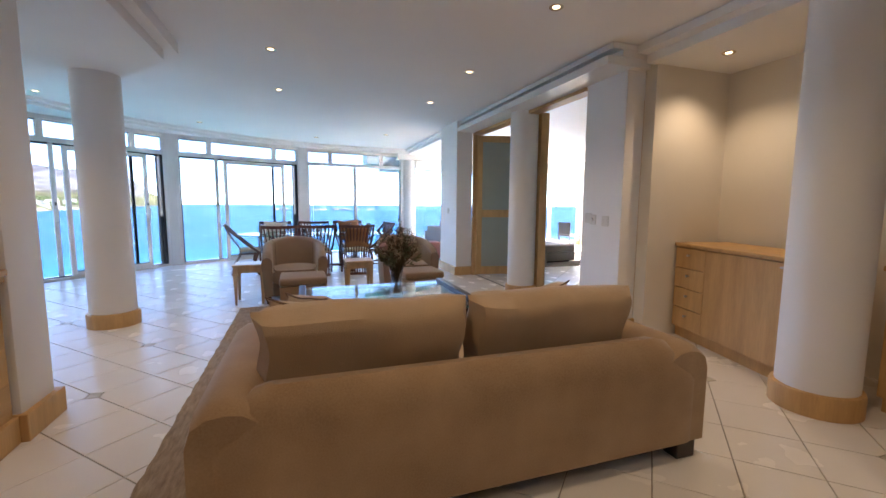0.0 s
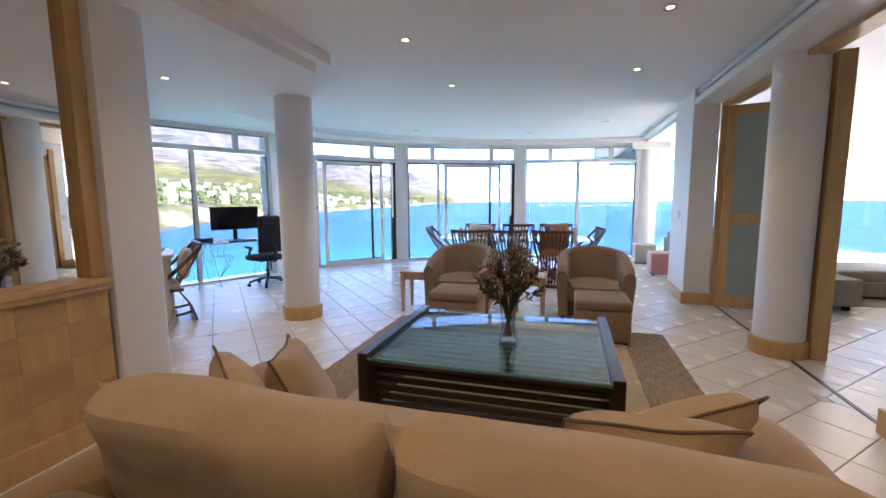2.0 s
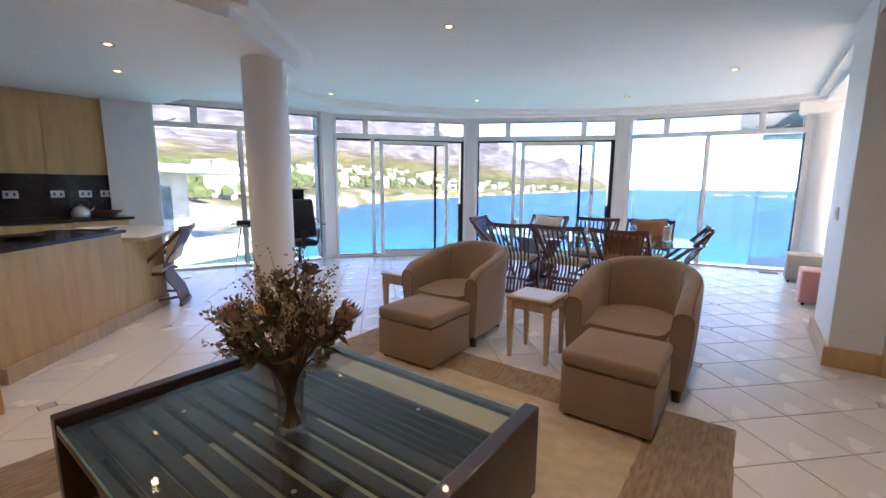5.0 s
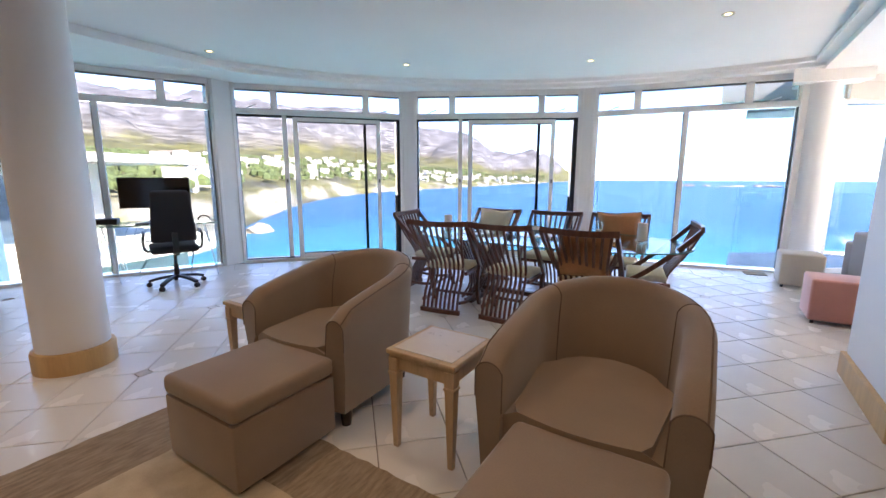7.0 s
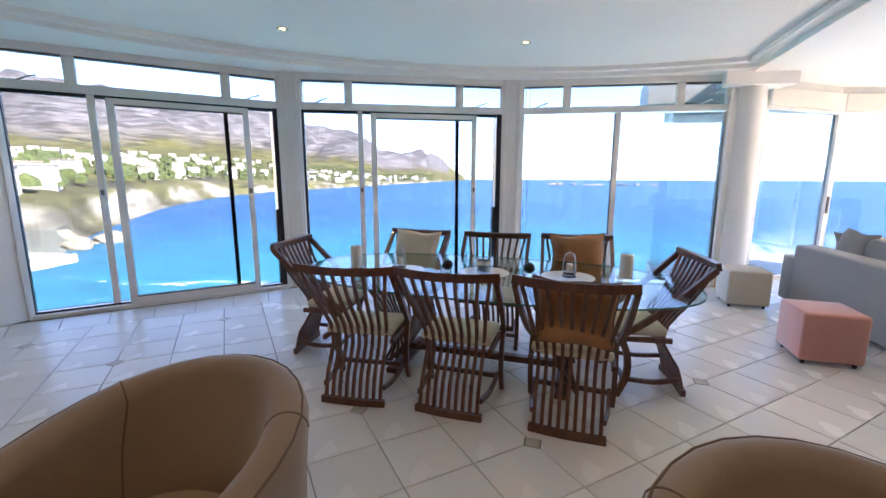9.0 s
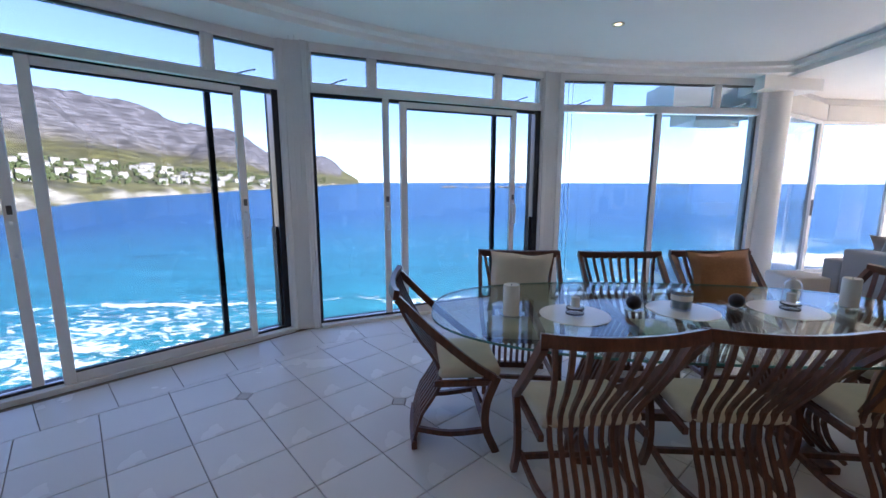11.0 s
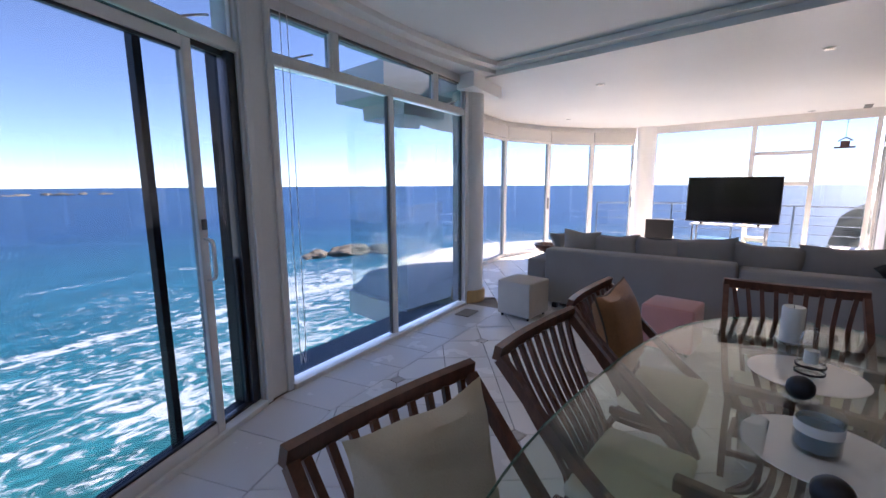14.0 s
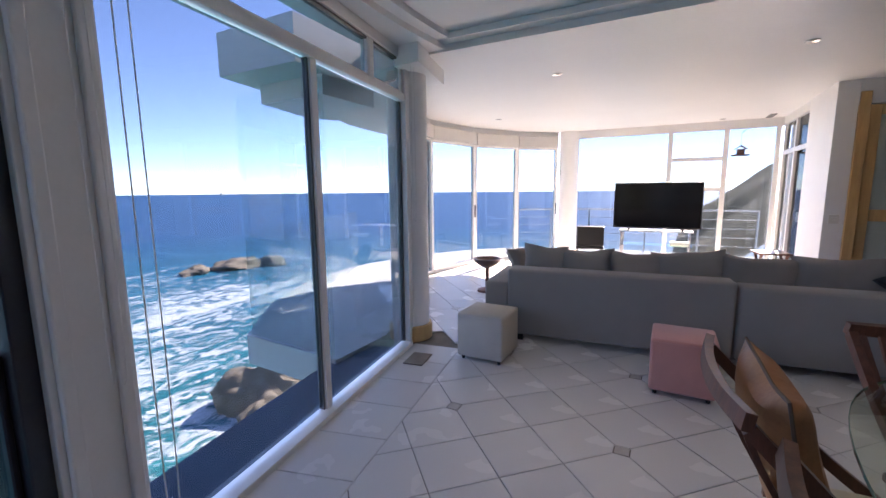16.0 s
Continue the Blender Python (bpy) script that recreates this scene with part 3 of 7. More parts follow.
# solid walls
structure("wall_south", boxed(-1.6, 4.75, -3.5, -3.3, -0.3, 3.1), WALL, "plain white wall behind the sitting area")
structure("wall_west", boxed(-1.60, -1.34, -3.3, 2.42, 0, H_MAIN), WALL, "white wall that carries the big mirror")
structure("wall_kitchen_west", boxed(-5.75, -5.5, 1.2, 4.76, 0, H_MAIN), WALL, "white kitchen wall")
structure("wall_kitchen_south", boxed(-5.5, -1.6, 1.2, 1.4, 0, H_MAIN), WALL, "plain white wall closing the kitchen")
bm = boxed(-1.60, -1.20, 2.42, 2.76, 0, H_MAIN, 0.02)
structure("wall_pier_west", bm, WALL, "white plastered pier with rounded corners beside the mirror", True)
structure("wall_pier_switch", boxed(3.38, 3.60, 3.0, 3.62, 0, H_MAIN, 0.008), WALL, "white pier wall that carries the light switches")
bm = boxed(3.60, 4.55, 2.86, 3.0, 0, H_MAIN)
structure("wall_alcove_side", bm, ALCOVE, "cream-painted side wall of the cabinet alcove")
structure("wall_alcove_back", boxed(4.55, 4.75, -3.3, 3.0, 0, H_MAIN), ALCOVE, "cream-painted back wall of the cabinet alcove")
structure("wall_pier_living", boxed(3.05, 3.36, 6.90, 7.82, 0, H_MAIN, 0.006), WALL, "white pier between dining area and living room")
structure("wall_living_south", boxed(4.75, 9.5, 2.7, 2.9, 0, H_MAIN), WALL, "white living room back wall")
structure("wall_living_east", boxed(9.3, 9.5, 2.9, 7.55, 0, H_MAIN), WALL, "white wall beside the living room windows")
structure("wall_living_pier", boxed(6.50, 7.62, 7.53, 7.73, 0, H_MAIN, 0.005), WALL, "white wall end beside the far sliding door")

# wooden skirtings
bm = boxed(-1.625, -1.165, 2.40, 2.795, 0, 0.16, 0.006)
structure("baseboard_pier_west", bm, MAPLE, "honey maple skirting round the white pier")
bm = boxed(3.02, 3.375, 6.87, 7.85, 0, 0.16, 0.006)
structure("baseboard_pier_living", bm, MAPLE, "honey maple skirting round the white pier")
structure("baseboard_pier_switch", boxed(3.355, 3.62, 2.975, 3.64, 0, 0.16, 0.006), MAPLE, "honey maple skirting under the switches")
structure("baseboard_living_pier", boxed(6.48, 7.64, 7.51, 7.75, 0, 0.15, 0.006), MAPLE, "honey maple skirting on the wall end")


def column(x, y, r, top, label, skirt=True):
    ob = thing("column", label, "column", pose(x, y, 0), "round plaster columns", "structure")
    bm = lathe(bmesh.new(), [(r, 0), (r, top)], 40)
    part("shaft", bm, WALL, ob, "", True)
    if skirt:
        bm = lathe(bmesh.new(), [(r + 0.028, 0), (r + 0.03, 0.13), (r + 0.022, 0.15), (r, 0.155)], 40)
        part("base_ring", bm, MAPLE, ob, "honey maple ring skirting", True)
    return ob


column(-1.68, 4.98, 0.215, 2.70, "round white plaster column with a maple base ring")
column(3.42, 5.08, 0.20, 2.72, "round white plaster column beside the sliding door")
column(3.60, 1.33, 0.225, 2.86, "round white plaster column at the cabinets")
column(3.29, 11.72, 0.195, 2.62, "round white plaster column at the end of the windows")
column(9.32, 11.42, 0.21, 2.76, "round white plaster column at the far window corner")
bm = prism(bmesh.new(), [(2.92, 11.35), (3.75, 11.55), (3.6, 12.1), (3.0, 12.1)], 2.60, H_LOW + 0.02)
structure("trim_column_head", bm, CEIL, "white plaster head block over the column")


def window_bay(name, p0, p1, sliding, label):
    m, L = along(p0, p1)
    ob = thing(name, label, "window", m, "", "structure")

    def bar(nm, x0, x1, z0, z1, y0=-0.035, y1=0.035, mat=FRAME, bev=0.004):
        return part(nm, boxed(x0, x1, y0, y1, z0, z1, bev, 1), mat, ob)

    T0, T1 = HEAD + 0.055, 2.68
    bar("head_rail", 0, L, HEAD - 0.01, T0, -0.05, 0.05)
    bar("top_rail", 0, L, T1, 2.78, -0.05, 0.05)
    bar("sill_rail", 0, L, -0.01, 0.035, -0.09, 0.06)
    a, b = 0.225 * L, 0.775 * L
    for x in (a, b):
        bar("transom_mullion", x - 0.028, x + 0.028, T0, T1)
    for x0, x1 in ((0.0, a - 0.028), (a + 0.028, b - 0.028), (b + 0.028, L)):
        f = bar("transom_frame", x0, x1, T0, T0 + 0.022, -0.03, 0.03)
        bar("transom_frame", x0, x0 + 0.022, T0 + 0.022, T1, -0.03, 0.03)
        bar("transom_frame", x1 - 0.022, x1, T0 + 0.022, T1, -0.03, 0.03)
        bar("transom_frame", x0 + 0.022, x1 - 0.022, T1 - 0.02, T1, -0.03, 0.03, GREYFRAME)
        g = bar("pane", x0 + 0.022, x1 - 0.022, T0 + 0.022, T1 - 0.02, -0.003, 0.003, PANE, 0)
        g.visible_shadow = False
    for x in (a * 0.45, (b + L) / 2):
        bm = sweep(bmesh.new(), [(x - 0.08, -0.04, T0 + 0.015), (x, -0.075, T0 + 0.045), (x + 0.07, -0.06, T0 + 0.07)], 0.018, 0.012, (0, 1, 0), 3)
        part("casement_stay", bm, STEEL, ob)
    if sliding:
        s1, s2, s3, s4 = 0.279 * L, 0.348 * L, 0.775 * L, 0.861 * L
        # outer leaf with a dark edge, sliding leaf in white, dark side light
        bar("track", 0.0, L, 0.0, 0.055, -0.02, 0.10, DARKFRAME)
        bar("dark_jamb", 0, 0.03, 0.035, HEAD - 0.01, 0.0, 0.06, DARKFRAME)
        bar("dark_head", 0.03, L - 0.03, HEAD - 0.045, HEAD - 0.01, 0.0, 0.06, DARKFRAME)
        bar("stile", s1 - 0.035, s1 + 0.03, 0.036, HEAD - 0.012, -0.01, 0.03)
        # white sliding leaf
        bar("stile", s2 - 0.05, s2 + 0.02, 0.036, HEAD - 0.04, -0.07, -0.02)
        bar("stile", s4 - 0.06, s4, 0.036, HEAD - 0.04, -0.07, -0.02)
        bar("leaf_head", s2 + 0.02, s4 - 0.06, HEAD - 0.10, HEAD - 0.04, -0.07, -0.02)
        bar("leaf_sill", s2 + 0.02, s4 - 0.06, 0.036, 0.11, -0.07, -0.02)
        bar("leaf_gasket", s2 + 0.02, s4 - 0.06, 0.11, 0.125, -0.065, -0.025, DARKFRAME)
        bar("leaf_gasket", s2 + 0.02, s4 - 0.06, HEAD - 0.115, HEAD - 0.10, -0.065, -0.025, DARKFRAME)
        bar("dark_stile", s3 - 0.045, s3, 0.06, HEAD - 0.02, 0.0, 0.05, DARKFRAME)
        bar("dark_jamb", L - 0.075, L, 0.036, HEAD - 0.01, -0.03, 0.13, DARKFRAME)
        bar("dark_stop", L - 0.10, L - 0.075, 0.06, 1.05, 0.0, 0.10, DARKFRAME)
        for x in (s1 - 0.003, s4 - 0.03):
            y = -0.01 if x < L / 2 else -0.07
            bm = sweep(bmesh.new(), [(x, y, 1.22), (x, y - 0.05, 1.20), (x, y - 0.055, 1.10), (x, y - 0.05, 1.0), (x, y, 0.98)], 0.02, 0.014, (1, 0, 0), 4)
            part("pull_handle", bm, FRAME, ob, "white bow handle", True)
            bm = boxed(x - 0.014, x + 0.014, y - 0.016, y, 1.27, 1.33, 0.003)
            part("lock", bm, GREYFRAME, ob, "small lock plate")
        panes = [(0.03, s1 - 0.035, 0.02), (s1 + 0.03, s2 + 0.02, 0.01), (s2 + 0.02, s4 - 0.06, -0.045), (s4, L - 0.10, 0.02)]
    else:
        c = 0.485 * L
        bar("mullion", c - 0.032, c + 0.032, 0.035, HEAD - 0.01)
        bar("dark_edge", c - 0.045, c - 0.032, 0.035, HEAD - 0.01, -0.02, 0.02, GREYFRAME)
        bar("dark_edge", L - 0.02, L, 0.035, HEAD - 0.01, -0.01, 0.03, GREYFRAME)
        bar("jamb", 0, 0.03, 0.035, HEAD - 0.01)
        panes = [(0.03, c - 0.045, 0.0), (c + 0.032, L - 0.02, 0.0)]
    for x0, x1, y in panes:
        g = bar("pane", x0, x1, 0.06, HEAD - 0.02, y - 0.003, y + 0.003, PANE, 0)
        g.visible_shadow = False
    return ob


window_bay("window_1", *BAYS[0], False, "white aluminium fixed window over the desk with three transom lights")
window_bay("window_2", *BAYS[1], True, "white aluminium sliding balcony door with transom lights")
window_bay("window_3", *BAYS[2], True, "white aluminium sliding balcony door beside the dining table")
window_bay("window_4", *BAYS[3], False, "white aluminium fixed window with three transom lights")

# posts between the bays
for a, b in ((BAYS[0][1], BAYS[1][0]), (BAYS[1][1], BAYS[2][0]), (BAYS[2][1], BAYS[3][0])):
    m, L = along(a, b)
    ob = thing("window_post", "white plastered post with moulded edges between windows", "post", m, "window posts", "structure")
    part("post", boxed(0, L, -0.055, 0.16, 0, 2.80, 0.006), FRAME, ob)
    part("moulding", boxed(0.02, 0.07, -0.078, -0.055, 0, 2.78, 0.008), FRAME, ob)
    part("moulding", boxed(L - 0.07, L - 0.02, -0.078, -0.055, 0, 2.78, 0.008), FRAME, ob)
m, L = along((3.05, 11.64), (3.16, 11.66))
structure("window_jamb_east", boxed(0, L, -0.06, 0.12, 0, 2.8, 0.005, m=m), FRAME, "white frame beside the column")
m, L = along((-5.42, 4.72), (-5.25, 5.20))
structure("window_jamb_west", boxed(-0.1, L, -0.08, 0.14, 0, 2.8, 0.005, m=m), FRAME, "white frame post at the kitchen end")
m, L = along((-5.45, 4.84), (-5.36, 5.10))
bm = boxed(-0.06, 0.0, -0.10, 0.10, 0, 2.75, 0.005, m=m)
structure("trim_kitchen_window", bm, GREYFRAME, "narrow grey side window frame by the kitchen")

# slate ledges outside
ob = structure("window_ledge", ribbon(bmesh.new(), [BAYS[3][0], BAYS[3][1]], 0.045, 0.55, -0.35, -0.055), LEDGE, "slate-blue coping outside the fixed window")
structure("wall_under_windows", ribbon(bmesh.new(), [BAYS[0][0], BAYS[0][1], BAYS[1][0], BAYS[1][1], BAYS[2][0], BAYS[2][1], BAYS[3][0], BAYS[3][1]], 0.06, 0.20, -3.2, -0.06), CONCRETE, "white painted outer wall below the windows")

# living room: curved run of sliding doors, blinds rolled above them
LIV_ANG = [140.5, 115, 90.5, 68.5, 50.5, 35]
for i in range(len(LIV_ANG) - 1):
    p0, p1 = liv(LIV_ANG[i]), liv(LIV_ANG[i + 1])
    m, L = along(p0, p1)
    ob = thing("window_living", "white framed sliding window with rolled-up blind", "window", m, "curved living room windows", "structure")
    for nm, a in (("stile", (0, 0.05, -0.04, 0.04, 0, 2.42)), ("stile", (L - 0.05, L, -0.04, 0.04, 0, 2.42)), ("sill_rail", (0.05, L - 0.05, -0.04, 0.04, 0, 0.07)), ("head_rail", (0.05, L - 0.05, -0.04, 0.04, 2.36, 2.42)), ("top_panel", (0, L, -0.02, 0.06, 2.42, H_LIVING))):
        part(nm, boxed(*a, 0.003, 1), FRAME, ob)
    part("blind", boxed(0.02, L - 0.02, -0.09, -0.045, 2.40, 2.64, 0.01), BLIND, ob, "rolled white blind")
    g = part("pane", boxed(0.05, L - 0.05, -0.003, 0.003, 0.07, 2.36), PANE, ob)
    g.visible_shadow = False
    if i % 2 == 0:
        bm = boxed(L - 0.04, L - 0.015, -0.07, -0.04, 0.95, 1.2, 0.005)
        part("handle", bm, GREYFRAME, ob)

# television wall glazing
ob = thing("window_television", "tall white framed window wall behind the television", "window", pose(9.32, 0, 0), "", "structure")
for nm, a in (("mullion", (-0.04, 0.04, 9.42, 9.50, 0, 2.58)), ("mullion", (-0.04, 0.04, 8.50, 8.58, 0, 2.58)), ("mullion", (-0.04, 0.04, 7.73, 7.80, 0, 2.58)),
              ("transom", (-0.035, 0.035, 8.58, 9.42, 1.45, 1.52)), ("transom", (-0.035, 0.035, 8.58, 9.42, 2.02, 2.09)), ("head_rail", (-0.05, 0.05, 7.55, 11.25, 2.58, H_LIVING)), ("sill_rail", (-0.05, 0.05, 7.55, 11.25, 0, 0.08))):
    part(nm, boxed(*a, 0.003, 1), FRAME, ob)
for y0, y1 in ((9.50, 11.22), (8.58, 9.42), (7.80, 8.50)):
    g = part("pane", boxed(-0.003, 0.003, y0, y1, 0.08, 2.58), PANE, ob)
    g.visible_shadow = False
ob = thing("door_living", "white framed glazed door with top light", "door", pose(0, 7.66, 0), "", "structure")
for nm, a in (("stile", (7.66, 7.74, -0.04, 0.04, 0, 2.6)), ("stile", (8.42, 8.50, -0.04, 0.04, 0, 2.6)), ("stile", (9.2, 9.27, -0.04, 0.04, 0, 2.6)), ("rail", (7.74, 9.2, -0.035, 0.035, 2.08, 2.15)), ("head_rail", (7.62, 9.27, -0.05, 0.05, 2.6, H_LIVING)), ("sill_rail", (7.74, 9.2, -0.035, 0.035, 0, 0.09))):
    part(nm, boxed(*a, 0.003, 1), FRAME, ob)
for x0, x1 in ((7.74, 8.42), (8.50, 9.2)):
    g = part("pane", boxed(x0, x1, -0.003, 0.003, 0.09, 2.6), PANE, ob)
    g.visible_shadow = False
part("handle", boxed(7.68, 7.72, 0.04, 0.08, 1.0, 1.14, 0.006), STEEL, ob)

# balcony round the living room
bal = [(3.2, 11.98), (2.45, 12.0), (2.52, 13.32), (3.5, 14.15), (4.8, 14.8), (6.3, 15.0), (7.8, 14.7), (9.2, 14.0), (10.4, 12.8), (11.0, 11.2), (11.0, 7.6), (9.52, 7.6), (9.52, 11.3)] + [liv(a, 0.06) for a in range(31, 143, 8)]
structure("balcony_floor", prism(bmesh.new(), bal, -0.33, -0.015), CONCRETE, "white painted balcony slab outside the living room")
roof = [(3.2, 11.98), (2.15, 11.98), (2.15, 12.9), (3.5, 13.2), (4.8, 13.75), (6.3, 14.0), (7.8, 13.7), (9.0, 12.9), (9.6, 12.1), (9.4, 11.7)] + [liv(a, 0.06) for a in range(34, 143, 8)]
bm = prism(bmesh.new(), roof, 2.50, 2.86)
structure("balcony_roof", bm, CONCRETE, "white painted slab overhanging the balcony")
bm = prism(bmesh.new(), [(3.2, 12.05), (2.50, 12.05), (2.52, 12.85), (3.3, 13.05), (3.6, 12.9), (3.2, 12.5)], 2.33, 2.499)
structure("balcony_soffit", bm, CONCRETE, "white stepped soffit under the balcony slab")
ob = thing("balcony_screen", "frameless glass wind screen at the balcony end", "screen", None, "", "structure")
m, L = along((2.50, 12.05), (2.56, 13.28))
g = part("pane", boxed(0, L, -0.006, 0.006, -0.015, 2.45, m=m), SCREEN_GLASS, ob)
g.visible_shadow = False
m, L = along((2.62, 13.36), (6.28, 14.92))
g = part("pane", boxed(0, L, -0.006, 0.006, -0.015, 1.1, m=m), SCREEN_GLASS, ob)
g.visible_shadow = False
ob = thing("balcony_rail", "steel balcony railing with horizontal wires", "railing", None, "", "structure")
line = [(10.2, 12.85), (10.6, 12.1), (10.9, 11.2), (10.9, 9.9), (10.9, 8.8), (10.9, 7.7)]
for p in line:
    part("post", lathe(bmesh.new(), [(0.022, -0.015), (0.022, 1.0)], 10, (p[0], p[1], 0)), STEEL, ob)
for z in (0.2, 0.4, 0.6, 0.8, 1.0):
    bm = bmesh.new()
    sweep(bm, [(p[0], p[1], z) for p in line], 0.016 if z < 1 else 0.045, 0.016 if z < 1 else 0.04, (0, 0, 1), n=1, sides=6)
    part("rail", bm, STEEL, ob)

# own building below and beside the rooms
structure("wall_building_west", prism(bmesh.new(), [(-5.5, 4.75), (-5.42, 5.05), (-8.6, 6.0), (-8.7, 5.7)], -12, 3.3), CONCRETE, "pale outer wall of the building beside the desk window")
structure("wall_foundation", boxed(-5.0, 9.4, -3.3, 5.0, -24, -0.36), CONCRETE, "lower storeys of the building")

# ---- sitting area ----
def sofa_beige():
    ob = thing("sofa", "beige suede two-seat sofa with rounded arms, on the rug", "sofa", pose(1.125, 1.12, 0))
    W, D = 1.215, 1.30
    # body of the back with a rounded top, slightly lower at the ends
    bm = bmesh.new()
    n, prof = 48, [(0.0, 0.10), (0.0, 0.52), (0.03, 0.61), (0.10, 0.655), (0.18, 0.64), (0.24, 0.56), (0.26, 0.30), (0.26, 0.10)]
    rings = []
    for i in range(n + 1):
        u = 2 * i / n - 1
        k = min(1, max(0, (abs(u) - 0.80) / 0.12))
        drop = 0.075 * k * k * (3 - 2 * k) + 0.05 * max(0, (abs(u) - 0.93) / 0.07) ** 2
        inset = 0.05 * max(0, (abs(u) - 0.9) / 0.1) ** 2
        rings.append([bm.verts.new((u * (W - 0.02), y + inset * (1 if y < 0.13 else -0.3), z - drop * (1 if z > 0.4 else 0))) for y, z in prof])
    for a, b in zip(rings, rings[1:]):
        for k in range(len(prof) - 1):
            bm.faces.new((a[k], a[k + 1], b[k + 1], b[k]))
    bm.faces.new(rings[0])
    bm.faces.new(rings[-1])
    part("backrest", bm, SUEDE, ob, "", True)
    for s in (-1, 1):
        bm = bmesh.new()
        prof = [(-0.13, 0.10), (-0.13, 0.52), (-0.11, 0.59), (-0.06, 0.625), (0.0, 0.635), (0.06, 0.625), (0.11, 0.59), (0.13, 0.52), (0.13, 0.10)]
        rings = []
        for y, q in ((0.012, 0.93), (0.04, 0.975), (0.10, 1.0), (0.5, 1.0), (0.9, 0.985), (1.16, 0.97), (1.25, 0.94), (1.295, 0.86)):
            rings.append([bm.verts.new((s * (W - 0.13) + x * (1 if q > 0.9 else 0.86), y, 0.10 + (z - 0.10) * q)) for x, z in prof])
        for a, b in zip(rings, rings[1:]):
            for k in range(len(prof) - 1):
                bm.faces.new((a[k], a[k + 1], b[k + 1], b[k]))
        bm.faces.new(rings[0])
        bm.faces.new(rings[-1])
        part("arm", bm, SUEDE, ob, "", True)
    part("seat_base", boxed(-W + 0.26, W - 0.26, 0.26, 1.22, 0.10, 0.30, 0.02), SUEDE, ob)
    for x0, x1 in ((-W + 0.265, -0.004), (0.004, W - 0.265)):
        bm = boxed(x0, x1, 0.27, 1.25, 0.302, 0.45, 0.055, 4)
        part("seat_cushion", bm, CUSHION, ob, "", True)
    for i, (x, w) in enumerate(((-0.525, 0.975), (0.450, 0.985))):
        bm = bmesh.new()
        pillow(bm, w, 0.50, 0.25, 20, 0.02, 11 + i, pose(x, 0.37, 0.655, 13, 0, 0), 10)
        part("back_cushion", bm, CUSHION, ob, "plump loose back cushion", True)
    for x in (-W + 0.10, W - 0.10):
        for y in (0.07, D - 0.1):
            bm = boxed(x - 0.06, x + 0.06, y - 0.05, y + 0.05, 0.0 if y < 0.5 else 0.008, 0.10, 0.006)
            part("foot", bm, WENGE, ob, "dark wooden block foot")
    return ob


sofa_beige()
for x, y, z, rx, ry, rz, w, seed in ((0.36, 1.78, 0.655, 24, 4, -38, 0.47, 1), (0.42, 2.03, 0.64, 27, -6, -62, 0.46, 2), (1.70, 1.84, 0.65, 30, 4, 14, 0.50, 3), (1.86, 2.06, 0.625, 38, -5, 30, 0.48, 4)):
    piped_cushion("throw_cushion", "beige cotton throw cushion with corded edge on the sofa", CUSHION, PIPING, w, 0.42, 0.17, pose(x, y, z, rx, ry, rz), seed)

# coffee table
def coffee_table():
    ob = thing("coffee_table", "dark wenge coffee table with slatted sides and glass top", "table", pose(0.27, 2.78, 0.008))
    W, D, H = 1.54, 1.24, 0.50
    for x in (0.0, W - 0.065):
        part("side_panel", boxed(x, x + 0.065, 0, D, 0.10, H, 0.006), WENGE, ob, "solid dark wood side board")
        for y in (0.10, D - 0.18):
            part("foot", boxed(x + 0.02, x + 0.16 if x < 0.5 else x + 0.05, y, y + 0.09, 0, 0.10, 0.004), WENGE, ob)
    for i in range(6):
        z = 0.115 + i * 0.052
        for y in (0.10, D - 0.125):
            part("slat", boxed(0.065, W - 0.065, y + (0.012 * i if y < 0.5 else -0.012 * i), y + (0.012 * i if y < 0.5 else -0.012 * i) + 0.025, z, z + 0.036, 0.003, 1), WENGE, ob)
    for i in range(8):
        y = 0.10 + i * 0.09
        part("shelf_slat", boxed(0.066, W - 0.066, y, y + 0.06, 0.40, 0.422, 0.003, 1), WENGE, ob)
    for y in (0.0, D - 0.05):
        part("rail", boxed(0.065, W - 0.065, y + 0.004, y + 0.046, 0.43, 0.455, 0.003, 1), WENGE, ob)
    part("glass_top", boxed(0.066, W - 0.066, 0.01, D - 0.01, 0.462, 0.474, 0.002, 1), TABLE_GLASS, ob, "clear glass sheet")
    part("glass_edge", boxed(0.066, W - 0.066, 0.004, 0.0095, 0.462, 0.474), EDGE_GLASS, ob, "green glass edge")
    for x, y in ((0.35, 0.35), (1.12, 0.35), (0.35, 0.95), (1.12, 0.95)):
        part("glass_stud", lathe(bmesh.new(), [(0, 0.4745), (0.009, 0.4745), (0.008, 0.4765), (0, 0.477)], 14, (x, y, 0)), STEEL, ob, "round chrome stud")
    return ob


coffee_table()


def vase():
    ob = thing("vase", "clear flared glass vase on the coffee table", "vase", pose(1.13, 3.30, 0.484))
    out = [(0.0, 0.0), (0.062, 0.0), (0.066, 0.015), (0.055, 0.05), (0.045, 0.12), (0.05, 0.2), (0.068, 0.28), (0.078, 0.315)]
    inn = [(0.074, 0.315), (0.063, 0.28), (0.045, 0.2), (0.04, 0.12), (0.05, 0.05), (0.055, 0.022), (0.0, 0.020)]
    part("body", lathe(bmesh.new(), out + inn, 32), CLEAR, ob, "", True)
    part("thick_base", lathe(bmesh.new(), [(0, 0.004), (0.058, 0.004), (0.058, 0.019), (0, 0.019)], 28), CLEAR, ob)
    return ob


vase()


